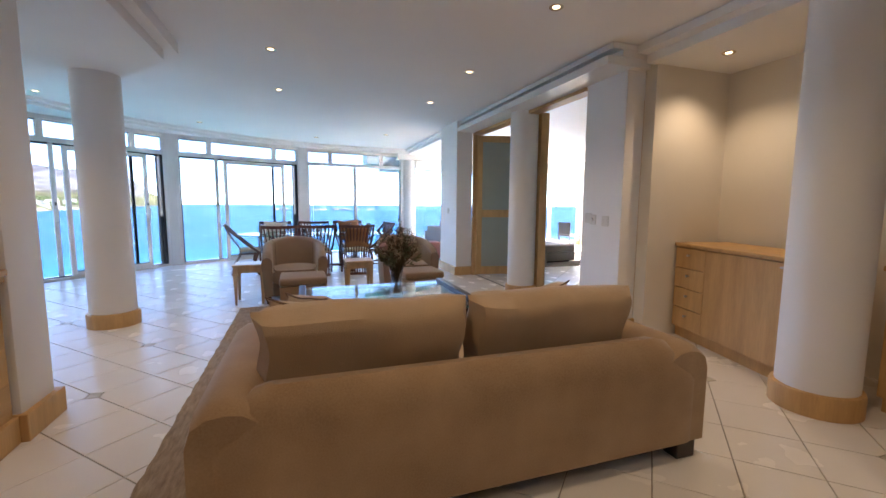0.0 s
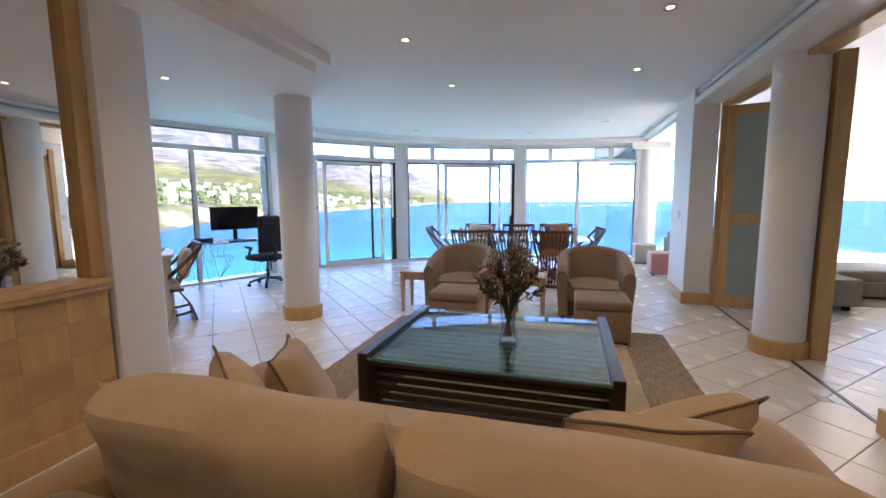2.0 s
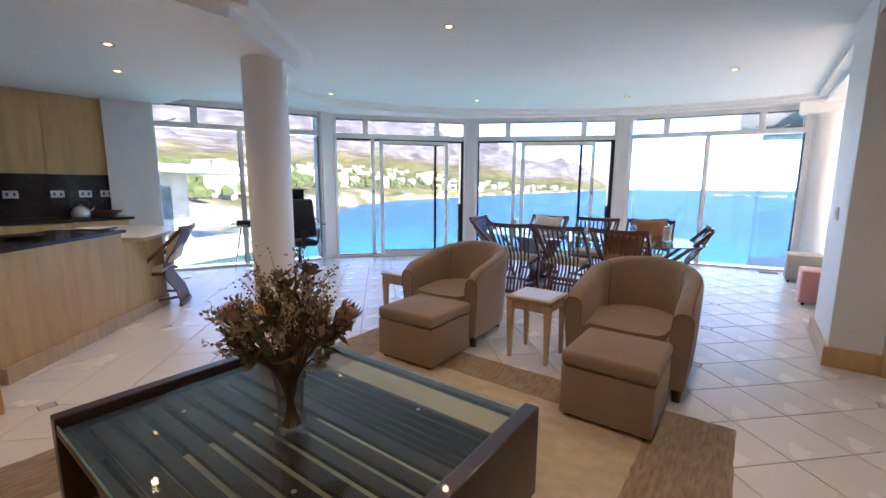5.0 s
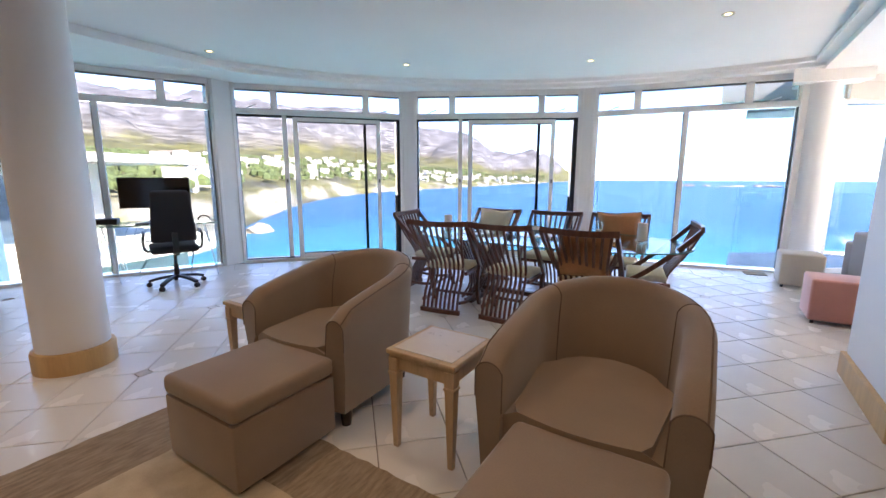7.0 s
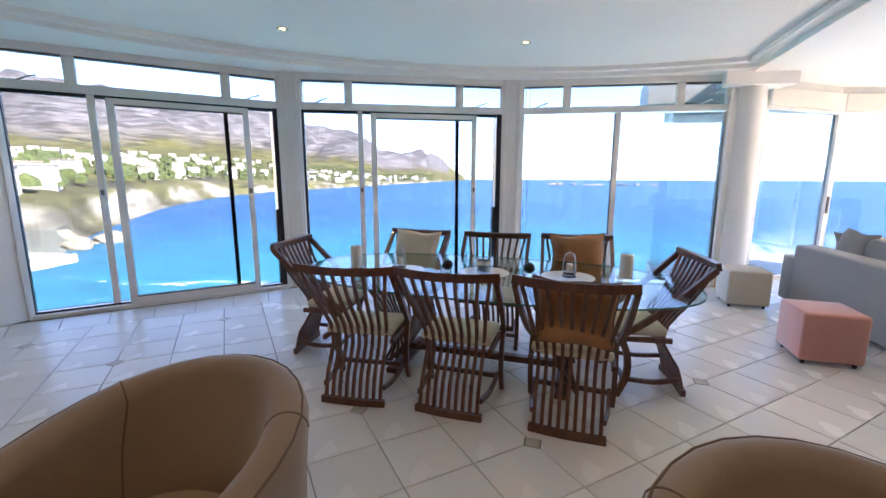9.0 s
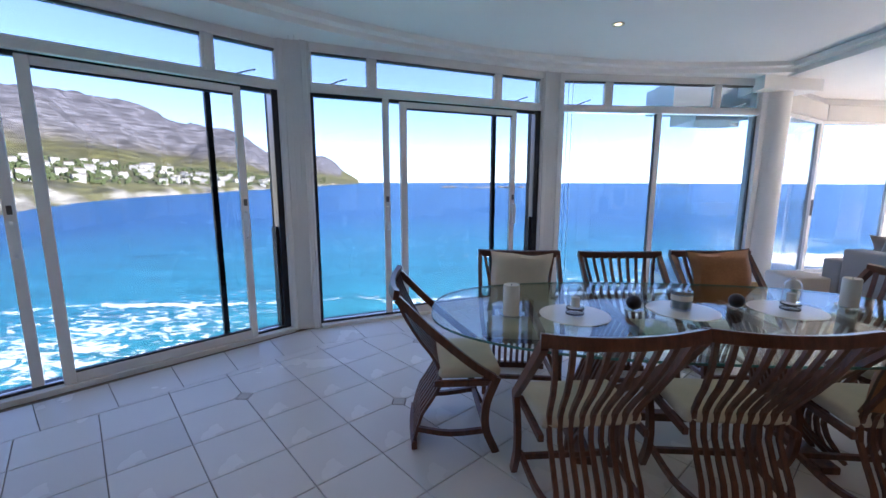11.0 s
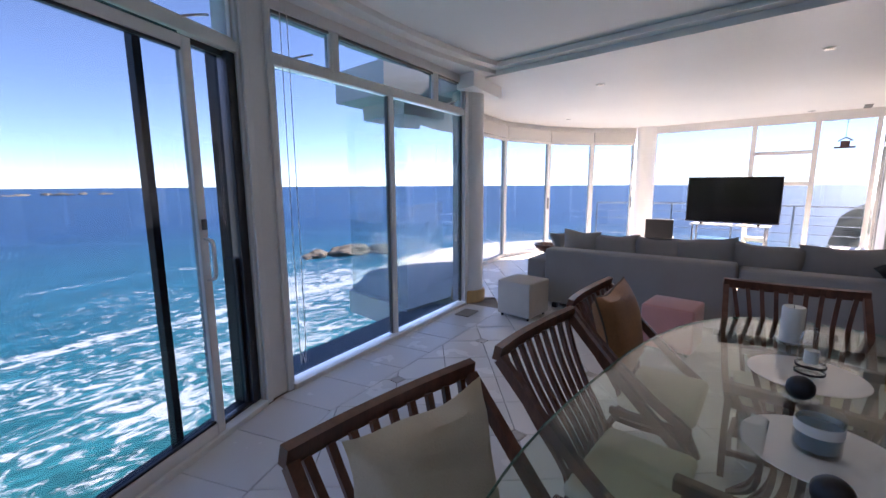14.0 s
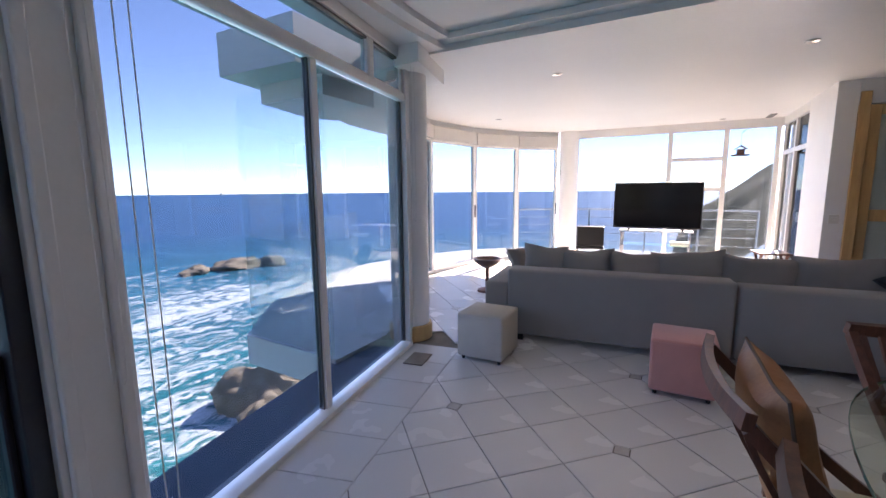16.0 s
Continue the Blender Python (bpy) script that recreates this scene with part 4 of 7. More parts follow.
def flowers():
    ob = thing("dried_flowers", "bunch of dried proteas and grasses in the vase", "flowers", pose(1.13, 3.30, 0.51))
    rnd = random.Random(5)
    stems, leaves, sage, blooms, twigs = bmesh.new(), bmesh.new(), bmesh.new(), bmesh.new(), bmesh.new()
    heads = []

    def leaf(bm, p, d, ln, wd):
        d = d.normalized()
        s = d.cross(Vector((rnd.uniform(-1, 1), rnd.uniform(-1, 1), rnd.uniform(-1, 1)))).normalized()
        up = d.cross(s) * ln * 0.12
        a, b, c, e = p, p + d * ln * 0.5 + s * wd + up, p + d * ln, p + d * ln * 0.5 - s * wd + up
        bm.faces.new([bm.verts.new(v) for v in (a, b, c, e)])

    for i in range(64):
        ang, lean = rnd.uniform(0, 6.28), rnd.uniform(0.05, 1.0) ** 0.6
        r = 0.225 * lean
        top = Vector((r * math.cos(ang), r * math.sin(ang), 0.62 - 0.22 * lean + rnd.uniform(-0.08, 0.05)))
        neck = Vector((0.03 * math.cos(ang + 0.4), 0.03 * math.sin(ang + 0.4), 0.20))
        foot = Vector((-0.03 * math.cos(ang), -0.03 * math.sin(ang), 0.02))
        sweep(stems, [foot, neck, neck.lerp(top, 0.55) + Vector((0, 0, 0.03)), top], 0.005, 0.005, (1, 0.2, 0), 3, 4)
        d = (top - neck).normalized()
        kind = rnd.random()
        if kind < 0.52:
            for k in range(26):
                q = top + d * rnd.uniform(-0.06, 0.05) + Vector([rnd.gauss(0, 0.010) for _ in range(3)])
                leaf(blooms, q, d + Vector([rnd.gauss(0, 0.6) for _ in range(3)]), 0.022, 0.006)
        elif kind < 0.8:
            for k in range(22):
                q = neck.lerp(top, rnd.uniform(0.45, 1.0))
                leaf(sage, q, d + Vector([rnd.gauss(0, 0.8) for _ in range(3)]), rnd.uniform(0.035, 0.065), rnd.uniform(0.008, 0.014))
        else:
            for k in range(16):
                q = neck.lerp(top, rnd.uniform(0.5, 1.0))
                leaf(leaves, q, d + Vector([rnd.gauss(0, 0.8) for _ in range(3)]), rnd.uniform(0.045, 0.08), rnd.uniform(0.010, 0.018))
            heads.append((top, d))
    for i in range(26):
        ang = rnd.uniform(0, 6.28)
        r = rnd.uniform(0.10, 0.21)
        top = Vector((r * math.cos(ang), r * math.sin(ang), rnd.uniform(0.34, 0.68)))
        base = top * 0.5 + Vector((0, 0, 0.15))
        sweep(twigs, [base, base.lerp(top, 0.5) + Vector((0, 0, 0.02)), top], 0.0022, 0.0022, (1, 0, 0.2), 3, 3)
        for k in range(9):
            q = base.lerp(top, rnd.uniform(0.5, 1.05)) + Vector([rnd.gauss(0, 0.018) for _ in range(3)])
            bmesh.ops.create_icosphere(twigs, subdivisions=1, radius=0.0035, matrix=Matrix.Translation(q))
    tagged(part("stems", stems, STEMS, ob), "", "", "", "stuff")
    part("leaves", leaves, DRYLEAF, ob)
    part("grey_leaves", sage, SAGE, ob)
    tagged(part("plumes", blooms, BLOOM, ob), "", "", "", "stuff")
    tagged(part("twigs", twigs, STEMS, ob), "", "", "", "stuff")
    for top, d in heads[:4]:
        bm = bmesh.new()
        q = d.to_track_quat("Z", "Y").to_matrix().to_4x4()
        lathe(bm, [(0.0, -0.045), (0.022, -0.03), (0.034, 0.0), (0.030, 0.025), (0.012, 0.032), (0, 0.030)], 14)
        for k in range(16):
            a = 2 * math.pi * k / 16
            c, s = math.cos(a), math.sin(a)
            vs = [bm.verts.new(v) for v in ((0.02 * c - 0.006 * s, 0.02 * s + 0.006 * c, -0.03), (0.02 * c + 0.006 * s, 0.02 * s - 0.006 * c, -0.03), (0.042 * c + 0.006 * s, 0.042 * s - 0.006 * c, 0.02), (0.040 * c, 0.040 * s, 0.045), (0.042 * c - 0.006 * s, 0.042 * s + 0.006 * c, 0.02))]
            bm.faces.new(vs)
        bmesh.ops.transform(bm, matrix=Matrix.Translation(top) @ q, verts=bm.verts)
        part("protea_head", bm, PROTEA, ob, "dusty pink dried protea")
    return ob


flowers()

# rug: cream field, darker shaggy borders
def rug():
    ob = thing("rug", "cream woven rug with coarse taupe border bands", "rug")
    rnd = random.Random(8)

    def sheet(x0, x1, y0, y1, z, wob):
        bm = bmesh.new()
        nx, ny = max(2, int((x1 - x0) / 0.06)), max(2, int((y1 - y0) / 0.06))
        g = [[bm.verts.new((x0 + (x1 - x0) * i / nx + (rnd.uniform(-wob, wob) if i in (0, nx) else 0), y0 + (y1 - y0) * j / ny + (rnd.uniform(-wob, wob) if j in (0, ny) else 0), z + rnd.uniform(-0.0012, 0.0012))) for j in range(ny + 1)] for i in range(nx + 1)]
        for i in range(nx):
            for j in range(ny):
                bm.faces.new((g[i][j], g[i + 1][j], g[i + 1][j + 1], g[i][j + 1]))
        r = bmesh.ops.extrude_face_region(bm, geom=bm.faces[:])
        for v in [v for v in r["geom"] if isinstance(v, bmesh.types.BMVert)]:
            v.co.z = 0.0005
        return bm

    part("field", sheet(-0.02, 2.08, 1.85, 4.98, 0.007, 0.002), RUG_C, ob, "cream wool field")
    part("border", sheet(-0.46, -0.02, 1.5, 5.32, 0.0075, 0.006), RUG_T, ob, "coarse taupe band")
    part("border", sheet(2.08, 2.50, 1.5, 5.32, 0.0075, 0.006), RUG_T, ob, "coarse taupe band")
    part("border", sheet(-0.02, 2.08, 4.98, 5.32, 0.0075, 0.006), RUG_T, ob, "coarse taupe band")
    part("border", sheet(-0.02, 2.08, 1.5, 1.85, 0.0075, 0.006), RUG_T, ob, "coarse taupe band")


rug()


def tub_chair(m, label):
    """A tub chair facing -y, its front feet on the local x axis."""
    ob = thing("armchair", label, "armchair", m, "armchairs by the side tables")
    # shell: a U in plan, high at the back and sloping to the front
    R, FR, depth = 0.415, 0.0, 0.90
    plan = []
    n = 26
    for i in range(n + 1):
        u = i / n
        a = math.pi * u
        if u < 0.22:
            p = (-R, 0.02 + (depth - R - 0.02) * u / 0.22)
        elif u > 0.78:
            p = (R, 0.02 + (depth - R - 0.02) * (1 - u) / 0.22)
        else:
            t = math.pi * (1 - (u - 0.22) / 0.56)
            p = (R * math.cos(t), depth - R + R * math.sin(t))
        plan.append(p)
    plan = plan[::-1]
    inner = offset_line(plan, 0.12)
    TH = 0.12
    bm = bmesh.new()
    rings = []
    for k in range(n + 1):
        y = plan[k][1]
        s = min(1, max(0, y / depth))
        top = 0.655 + 0.19 * (s ** 0.85)
        if y < 0.12:
            top -= 0.06 * (1 - y / 0.12) ** 2
        f = 0.05 * (s ** 2)
        o, i_ = Vector(plan[k]), Vector(inner[k])
        ring = [(o.x * 0.94, o.y * 0.95 + 0.016, 0.10), (o.x * 0.975, o.y * 0.975 + 0.012, 0.30), (o.x, o.y + f * 0.4, top - 0.16)]
        for q in range(9):
            th = math.pi * q / 8
            w = 0.5 - 0.5 * math.cos(th)
            p = o.lerp(i_, w)
            ring.append((p.x, p.y + f, top - 0.055 + 0.055 * math.sin(th)))
        ring += [(i_.x * 0.985, i_.y - 0.01, top - 0.20), (i_.x * 0.97, i_.y - 0.035, 0.38), (i_.x * 0.97, i_.y - 0.035, 0.12)]
        rings.append([bm.verts.new(v) for v in ring])
    for a, b in zip(rings, rings[1:]):
        for k in range(len(a)):
            j = (k + 1) % len(a)
            bm.faces.new((a[k], a[j], b[j], b[k]))
    bm.faces.new(rings[0])
    bm.faces.new(rings[-1])
    seams = [[rings[k][q].co.copy() for q in range(3, 14)] for k in (8, 18)]
    edge = [r[5].co.copy() + Vector((0, 0, 0.001)) for r in rings]
    front = [[rings[k][q].co.copy() + Vector((0, -0.002, 0)) for q in range(2, 13)] for k in (0, n)]
    part("shell", bm, TAUPE, ob, "", True)
    for s in seams + front:
        part("seam", sweep(bmesh.new(), s, 0.006, 0.006, (0, 1, 0.1), 3, 5), PIPING, ob, "dark stitched seam", True)
    bm = bmesh.new()
    sweep(bm, edge, 0.008, 0.008, (0, 0, 1), 1, 5)
    part("edge_piping", bm, PIPING, ob, "dark piping along the top edge", True)
    # seat: a rounded block with a bowed front
    bm = bmesh.new()
    pts = [(-0.296, 0.02)] + [(-0.296 + 0.592 * u / 8, 0.02 - 0.045 * math.sin(math.pi * u / 8)) for u in range(1, 8)] + [(0.296, 0.02), (0.296, 0.48)] + [(0.296 * math.cos(math.pi * u / 10), 0.48 + 0.27 * math.sin(math.pi * u / 10)) for u in range(1, 10)] + [(-0.296, 0.48)]
    prism(bm, pts, 0.27, 0.455)
    bmesh.ops.bevel(bm, geom=[e for e in bm.edges if abs(e.verts[0].co.z - e.verts[1].co.z) < 1e-6], offset=0.045, segments=4, affect="EDGES")
    part("seat_cushion", bm, TAUPE, ob, "", True)
    bm = prism(bmesh.new(), [(-0.30, 0.05), (0.30, 0.05), (0.30, 0.5), (0.2, 0.7), (-0.2, 0.7), (-0.30, 0.5)], 0.11, 0.275)
    part("seat_base", bm, TAUPE, ob)
    for x, y in ((-0.345, 0.09), (0.345, 0.09), (-0.27, 0.70), (0.27, 0.70)):
        bm = lathe(bmesh.new(), [(0, 0), (0.026, 0), (0.036, 0.10), (0.036, 0.13), (0, 0.13)], 12, (x, y, 0))
        part("leg", bm, WENGE, ob, "short tapered black leg", True)
    return ob


tub_chair(pose(0.215, 5.40, 0.0, 0, 0, 2), "taupe suede tub armchair with curved back")
tub_chair(pose(1.815, 5.41, 0.0, 0, 0, 0), "taupe suede tub armchair with dark seams")


def ottoman(x, y, m_rz, label, w=0.55, d=0.56):
    ob = thing("ottoman", label, "ottoman", pose(x, y, 0, 0, 0, m_rz), "storage ottomans")
    part("box", boxed(-w / 2, w / 2, -d / 2, d / 2, 0.03, 0.335, 0.012), TAUPE, ob, "", True)
    bm = boxed(-w / 2 - 0.005, w / 2 + 0.005, -d / 2 - 0.005, d / 2 + 0.005, 0.34, 0.435, 0.03, 3)
    for v in bm.verts:
        if v.co.z > 0.42:
            v.co.z += 0.018 * max(0, 1 - (v.co.x / w * 2) ** 2) * max(0, 1 - (v.co.y / d * 2) ** 2)
    part("lid", bm, TAUPE, ob, "padded hinged lid", True)
    for a in (-1, 1):
        for b in (-1, 1):
            part("glide", boxed(a * (w / 2 - 0.05) - 0.02, a * (w / 2 - 0.05) + 0.02, b * (d / 2 - 0.05) - 0.02, b * (d / 2 - 0.05) + 0.02, 0.0075, 0.03), BLACK, ob)


ottoman(0.31, 5.12, 1, "taupe suede storage ottoman on the rug")
ottoman(1.86, 5.13, 0, "taupe suede storage ottoman beside the rug border", 0.53, 0.55)


def side_table(x, y, label):
    ob = thing("side_table", label, "table", pose(x, y, 0), "side tables by the armchairs")
    w = 0.395
    part("top", boxed(-w / 2, w / 2, -w / 2, w / 2, 0.505, 0.53, 0.006), PALEWOOD, ob)
    part("top_inset", boxed(-w / 2 + 0.03, w / 2 - 0.03, -w / 2 + 0.03, w / 2 - 0.03, 0.5305, 0.534, 0.001, 1), PALESTONE, ob, "pale inset panel")
    part("top_moulding", boxed(-w / 2 + 0.012, w / 2 - 0.012, -w / 2 + 0.012, w / 2 - 0.012, 0.49, 0.505, 0.005), PALEWOOD, ob)
    for s in (-1, 1):
        part("apron", boxed(-w / 2 + 0.05, w / 2 - 0.05, s * (w / 2 - 0.03) - 0.008, s * (w / 2 - 0.03) + 0.008, 0.425, 0.49, 0.003, 1), PALEWOOD, ob)
        part("apron", boxed(s * (w / 2 - 0.03) - 0.008, s * (w / 2 - 0.03) + 0.008, -w / 2 + 0.05, w / 2 - 0.05, 0.425, 0.49, 0.003, 1), PALEWOOD, ob)
        for t in (-1, 1):
            bm = boxed(-0.026, 0.026, -0.026, 0.026, 0.415, 0.49, 0.003, 1)
            vs = len(bm.verts)
            box(bm, -0.024, 0.024, -0.024, 0.024, 0.0, 0.40)
            for v in bm.verts:
                if v.co.z < 0.01:
                    v.co.x *= 0.55
                    v.co.y *= 0.55
            box(bm, -0.030, 0.030, -0.030, 0.030, 0.40, 0.415, 0.004, 1)
            bmesh.ops.translate(bm, vec=(s * (w / 2 - 0.035), t * (w / 2 - 0.035), 0), verts=bm.verts)
            part("leg", bm, PALEWOOD, ob, "tapered square leg with a collar")


side_table(1.075, 5.67, "limed wood side table with pale inset top between armchairs")
side_table(-0.37, 5.68, "limed wood side table with tapered legs beside armchair")

# ---- mirror wall and cabinets ----
SKEW = pose(-1.337, 2.398, 0, 0, 0, 1.6) @ pose(1.337, -2.398, 0)
ob = thing("sideboard_panel", "maple veneer wall panelling in a checkerboard below the mirror", "panelling", SKEW)
part("carcass", boxed(-1.335, -1.235, -3.28, 2.395, 0.0, 0.95), MAPLE, ob)
rnd = random.Random(3)
for i in range(24):
    for j in range(4):
        y1 = 2.39 - i * 0.235
        bm = boxed(-1.235, -1.228, y1 - 0.2335, y1, 0.155 + j * 0.199, 0.155 + j * 0.199 + 0.1975)
        part("veneer_square", bm, MAPLE if (i + j) % 2 else MAPLE_DARK, ob)
part("cap_rail", boxed(-1.335, -1.185, -3.28, 2.398, 0.95, 0.985, 0.008), MAPLE, ob, "rounded maple cap rail")
part("cap_moulding", boxed(-1.228, -1.20, -3.28, 2.398, 0.915, 0.95, 0.008), MAPLE, ob)
part("plinth", boxed(-1.235, -1.205, -3.28, 2.398, 0.0, 0.155, 0.006), MAPLE, ob)
ob = thing("wall_mirror", "large wall mirror in a maple frame above the panelling", "mirror", SKEW)
part("mirror_glass", boxed(-1.337, -1.325, -3.2, 2.33, 0.987, 2.64), MIRROR, ob)
part("frame_post", boxed(-1.337, -1.265, 2.33, 2.418, 0.987, 2.655, 0.006), MAPLE, ob)
part("frame_head", boxed(-1.337, -1.28, -3.2, 2.33, 2.60, 2.655, 0.006), MAPLE, ob)


def alcove_cabinet():
    a, b = Vector((3.98, 2.855)), Vector((3.70, 1.60))
    m, L = along(a, b)
    ob = thing("cabinet", "maple cabinet with four drawers and a door in the alcove", "cabinet", m)
    # x runs along the front, y points into the alcove
    part("body", boxed(0, L, 0.02, 0.52, 0.10, 0.935), MAPLE, ob)
    part("plinth", boxed(0, L, 0.045, 0.5, 0.0, 0.10), MAPLE, ob)
    part("counter_top", boxed(-0.0, L + 0.02, -0.02, 0.56, 0.936, 0.972, 0.008), MAPLE, ob, "rounded maple top")
    dw = 0.42
    for i in range(4):
        z0 = 0.115 + i * 0.204
        d = part("drawer", boxed(0.006, dw - 0.003, -0.003, 0.019, z0, z0 + 0.198, 0.003, 1), MAPLE, ob)
        part("knob", lathe(bmesh.new(), [(0, 0), (0.006, 0), (0.006, 0.016), (0.013, 0.02), (0.012, 0.027), (0, 0.03)], 14), STEEL, d, "small round knob", True).matrix_local = pose(dw / 2, -0.003, z0 + 0.13, 90, 0, 0)
    d = part("door", boxed(dw + 0.003, L - 0.006, -0.003, 0.019, 0.115, 0.929, 0.003, 1), MAPLE, ob)
    part("knob", boxed(L - 0.075, L - 0.035, -0.028, -0.003, 0.885, 0.90, 0.003, 1), STEEL, d, "small bar knob")


alcove_cabinet()
ob = thing("cabinet", "maple side cabinet standing behind the column", "cabinet", pose(3.90, -0.6, 0))
part("body", boxed(0, 0.6, 0, 1.75, 0.10, 0.935, 0.003), MAPLE, ob)
part("plinth", boxed(0.03, 0.6, 0.02, 1.73, 0, 0.10), MAPLE, ob)
part("counter_top", boxed(-0.03, 0.62, -0.02, 1.78, 0.936, 0.972, 0.008), MAPLE, ob)
part("door", boxed(-0.018, 0, 0.01, 0.86, 0.115, 0.929, 0.003, 1), MAPLE, ob)
part("door", boxed(-0.018, 0, 0.87, 1.74, 0.115, 0.929, 0.003, 1), MAPLE, ob)

# light switches
def switch_plate(m, label, kind):
    ob = thing("light_switch", label, "switch", m)
    part("plate", boxed(-0.05, 0.05, -0.012, 0, -0.055, 0.055, 0.004), SWITCH, ob)
    if kind == "dial":
        part("dial", lathe(bmesh.new(), [(0, 0), (0.022, 0), (0.018, 0.018), (0, 0.02)], 20), SWITCH, ob, "round dimmer knob", True).matrix_local = pose(0, -0.012, 0, 90, 0, 0)
    else:
        for x in (-0.02, 0.02):
            part("rocker", boxed(x - 0.012, x + 0.012, -0.017, -0.012, -0.02, 0.02, 0.003), SWITCH, ob)


switch_plate(pose(3.378, 3.42, 1.185, 0, 0, -90), "beige dimmer switch on the white pier", "dial")
switch_plate(pose(3.378, 3.22, 1.175, 0, 0, -90), "beige double light switch on the white pier", "rocker")
switch_plate(pose(3.048, 7.34, 1.21, 0, 0, -90), "beige light switch on the living room pier", "rocker")
switch_plate(pose(6.498, 7.63, 1.12, 0, 0, -90), "white light switch on the far wall end", "rocker")
switch_plate(pose(3.378, 3.50, 1.20, 0, 0, -90), "steel backed switch on the white pier", "rocker")

# sliding wooden doors with frosted glass
def wood_door(name, p0, p1, h, label):
    m, L = along(p0, p1)
    ob = thing(name, label, "door", m, "", "structure")
    f = 0.10
    part("stile", boxed(0, f, -0.02, 0.02, 0.02, h, 0.004, 1), MAPLE, ob)
    part("stile", boxed(L - f, L, -0.02, 0.02, 0.02, h, 0.004, 1), MAPLE, ob)
    for z0, z1 in ((0.02, 0.17), (1.10, 1.24), (h - 0.12, h)):
        part("rail", boxed(f, L - f, -0.0195, 0.0195, z0, z1, 0.004, 1), MAPLE, ob)
    for z0, z1 in ((0.17, 1.10), (1.24, h - 0.12)):
        part("glass_panel", boxed(f, L - f, -0.006, 0.006, z0, z1), FROST, ob, "frosted greenish glass")
    return ob


wood_door("door_1", (3.42, 6.80), (4.30, 6.62), 2.60, "honey maple folding door with frosted glass panels")
bm = boxed(3.365, 3.50, 6.84, 6.90, 0, 2.655, 0.004)
structure("trim_door_jamb", bm, MAPLE, "honey maple door jamb on the pier")
structure("trim_column_jamb", boxed(3.615, 3.74, 4.93, 5.23, 0, 2.655, 0.004), MAPLE, "honey maple post behind the column")
structure("trim_door_head", boxed(3.37, 3.54, 3.64, 6.84, 2.615, 2.657, 0.003), MAPLE, "maple and white sliding track in the door head")
structure("trim_floor_track", boxed(3.425, 3.455, 3.64, 6.84, 0.0, 0.006), DARKFRAME, "dark metal sliding track in the floor")
wood_door("door_2", (6.52, 7.42), (6.52, 6.50), 2.45, "honey maple sliding door with frosted glass, closed")
structure("trim_far_jamb", boxed(6.46, 6.58, 7.43, 7.528, 0, 2.6, 0.004), MAPLE, "honey maple jamb beside the far door")
structure("wall_living_inner", boxed(6.5, 6.62, 2.9, 6.5, 0, H_MAIN), WALL, "white wall beside the far door")
structure("wall_living_inner_top", boxed(6.49, 6.62, 6.5, 7.53, 2.46, H_MAIN), WALL, "white wall above the far door")

# built-in shelves that the mirror shows
ob = thing("bookcase", "built-in maple bookcase with open shelves", "bookcase", pose(6.497, 4.55, 0))
for y in (0.0, 0.92, 1.85):
    part("side", boxed(-0.35, 0, y, y + 0.03, 0, 2.45), MAPLE, ob)
part("back", boxed(-0.015, 0, 0.03, 1.85, 0, 2.45), MAPLE, ob)
for z in (0.72, 1.32, 1.62, 1.92, 2.42):
    part("shelf", boxed(-0.345, -0.016, 0.031, 0.919, z, z + 0.028), MAPLE, ob)
    part("shelf", boxed(-0.345, -0.016, 0.951, 1.849, z, z + 0.028), MAPLE, ob)
ob = thing("study_screen", "black computer screen on the bookcase desk shelf", "monitor", pose(6.30, 5.18, 0.7485))
part("panel", boxed(-0.02, 0.02, -0.36, 0.36, 0.10, 0.52, 0.006), BLACK, ob)
part("base", boxed(-0.08, 0.08, -0.12, 0.12, 0, 0.10, 0.004), BLACK, ob)
ob = thing("study_chair", "black upholstered chair at the bookcase", "chair", pose(5.75, 5.42, 0))
part("seat", boxed(-0.24, 0.24, -0.24, 0.24, 0.42, 0.50, 0.03), BLACKFAB, ob)
part("backrest", boxed(-0.26, -0.20, -0.23, 0.23, 0.50, 1.02, 0.03), BLACKFAB, ob)
part("pedestal", lathe(bmesh.new(), [(0, 0), (0.26, 0), (0.25, 0.03), (0.03, 0.06), (0.03, 0.42), (0, 0.42)], 20), BLACK, ob)
wood_door("door_3", (3.52, 3.66), (4.35, 3.72), 2.60, "honey maple folding door with frosted glass, folded back")

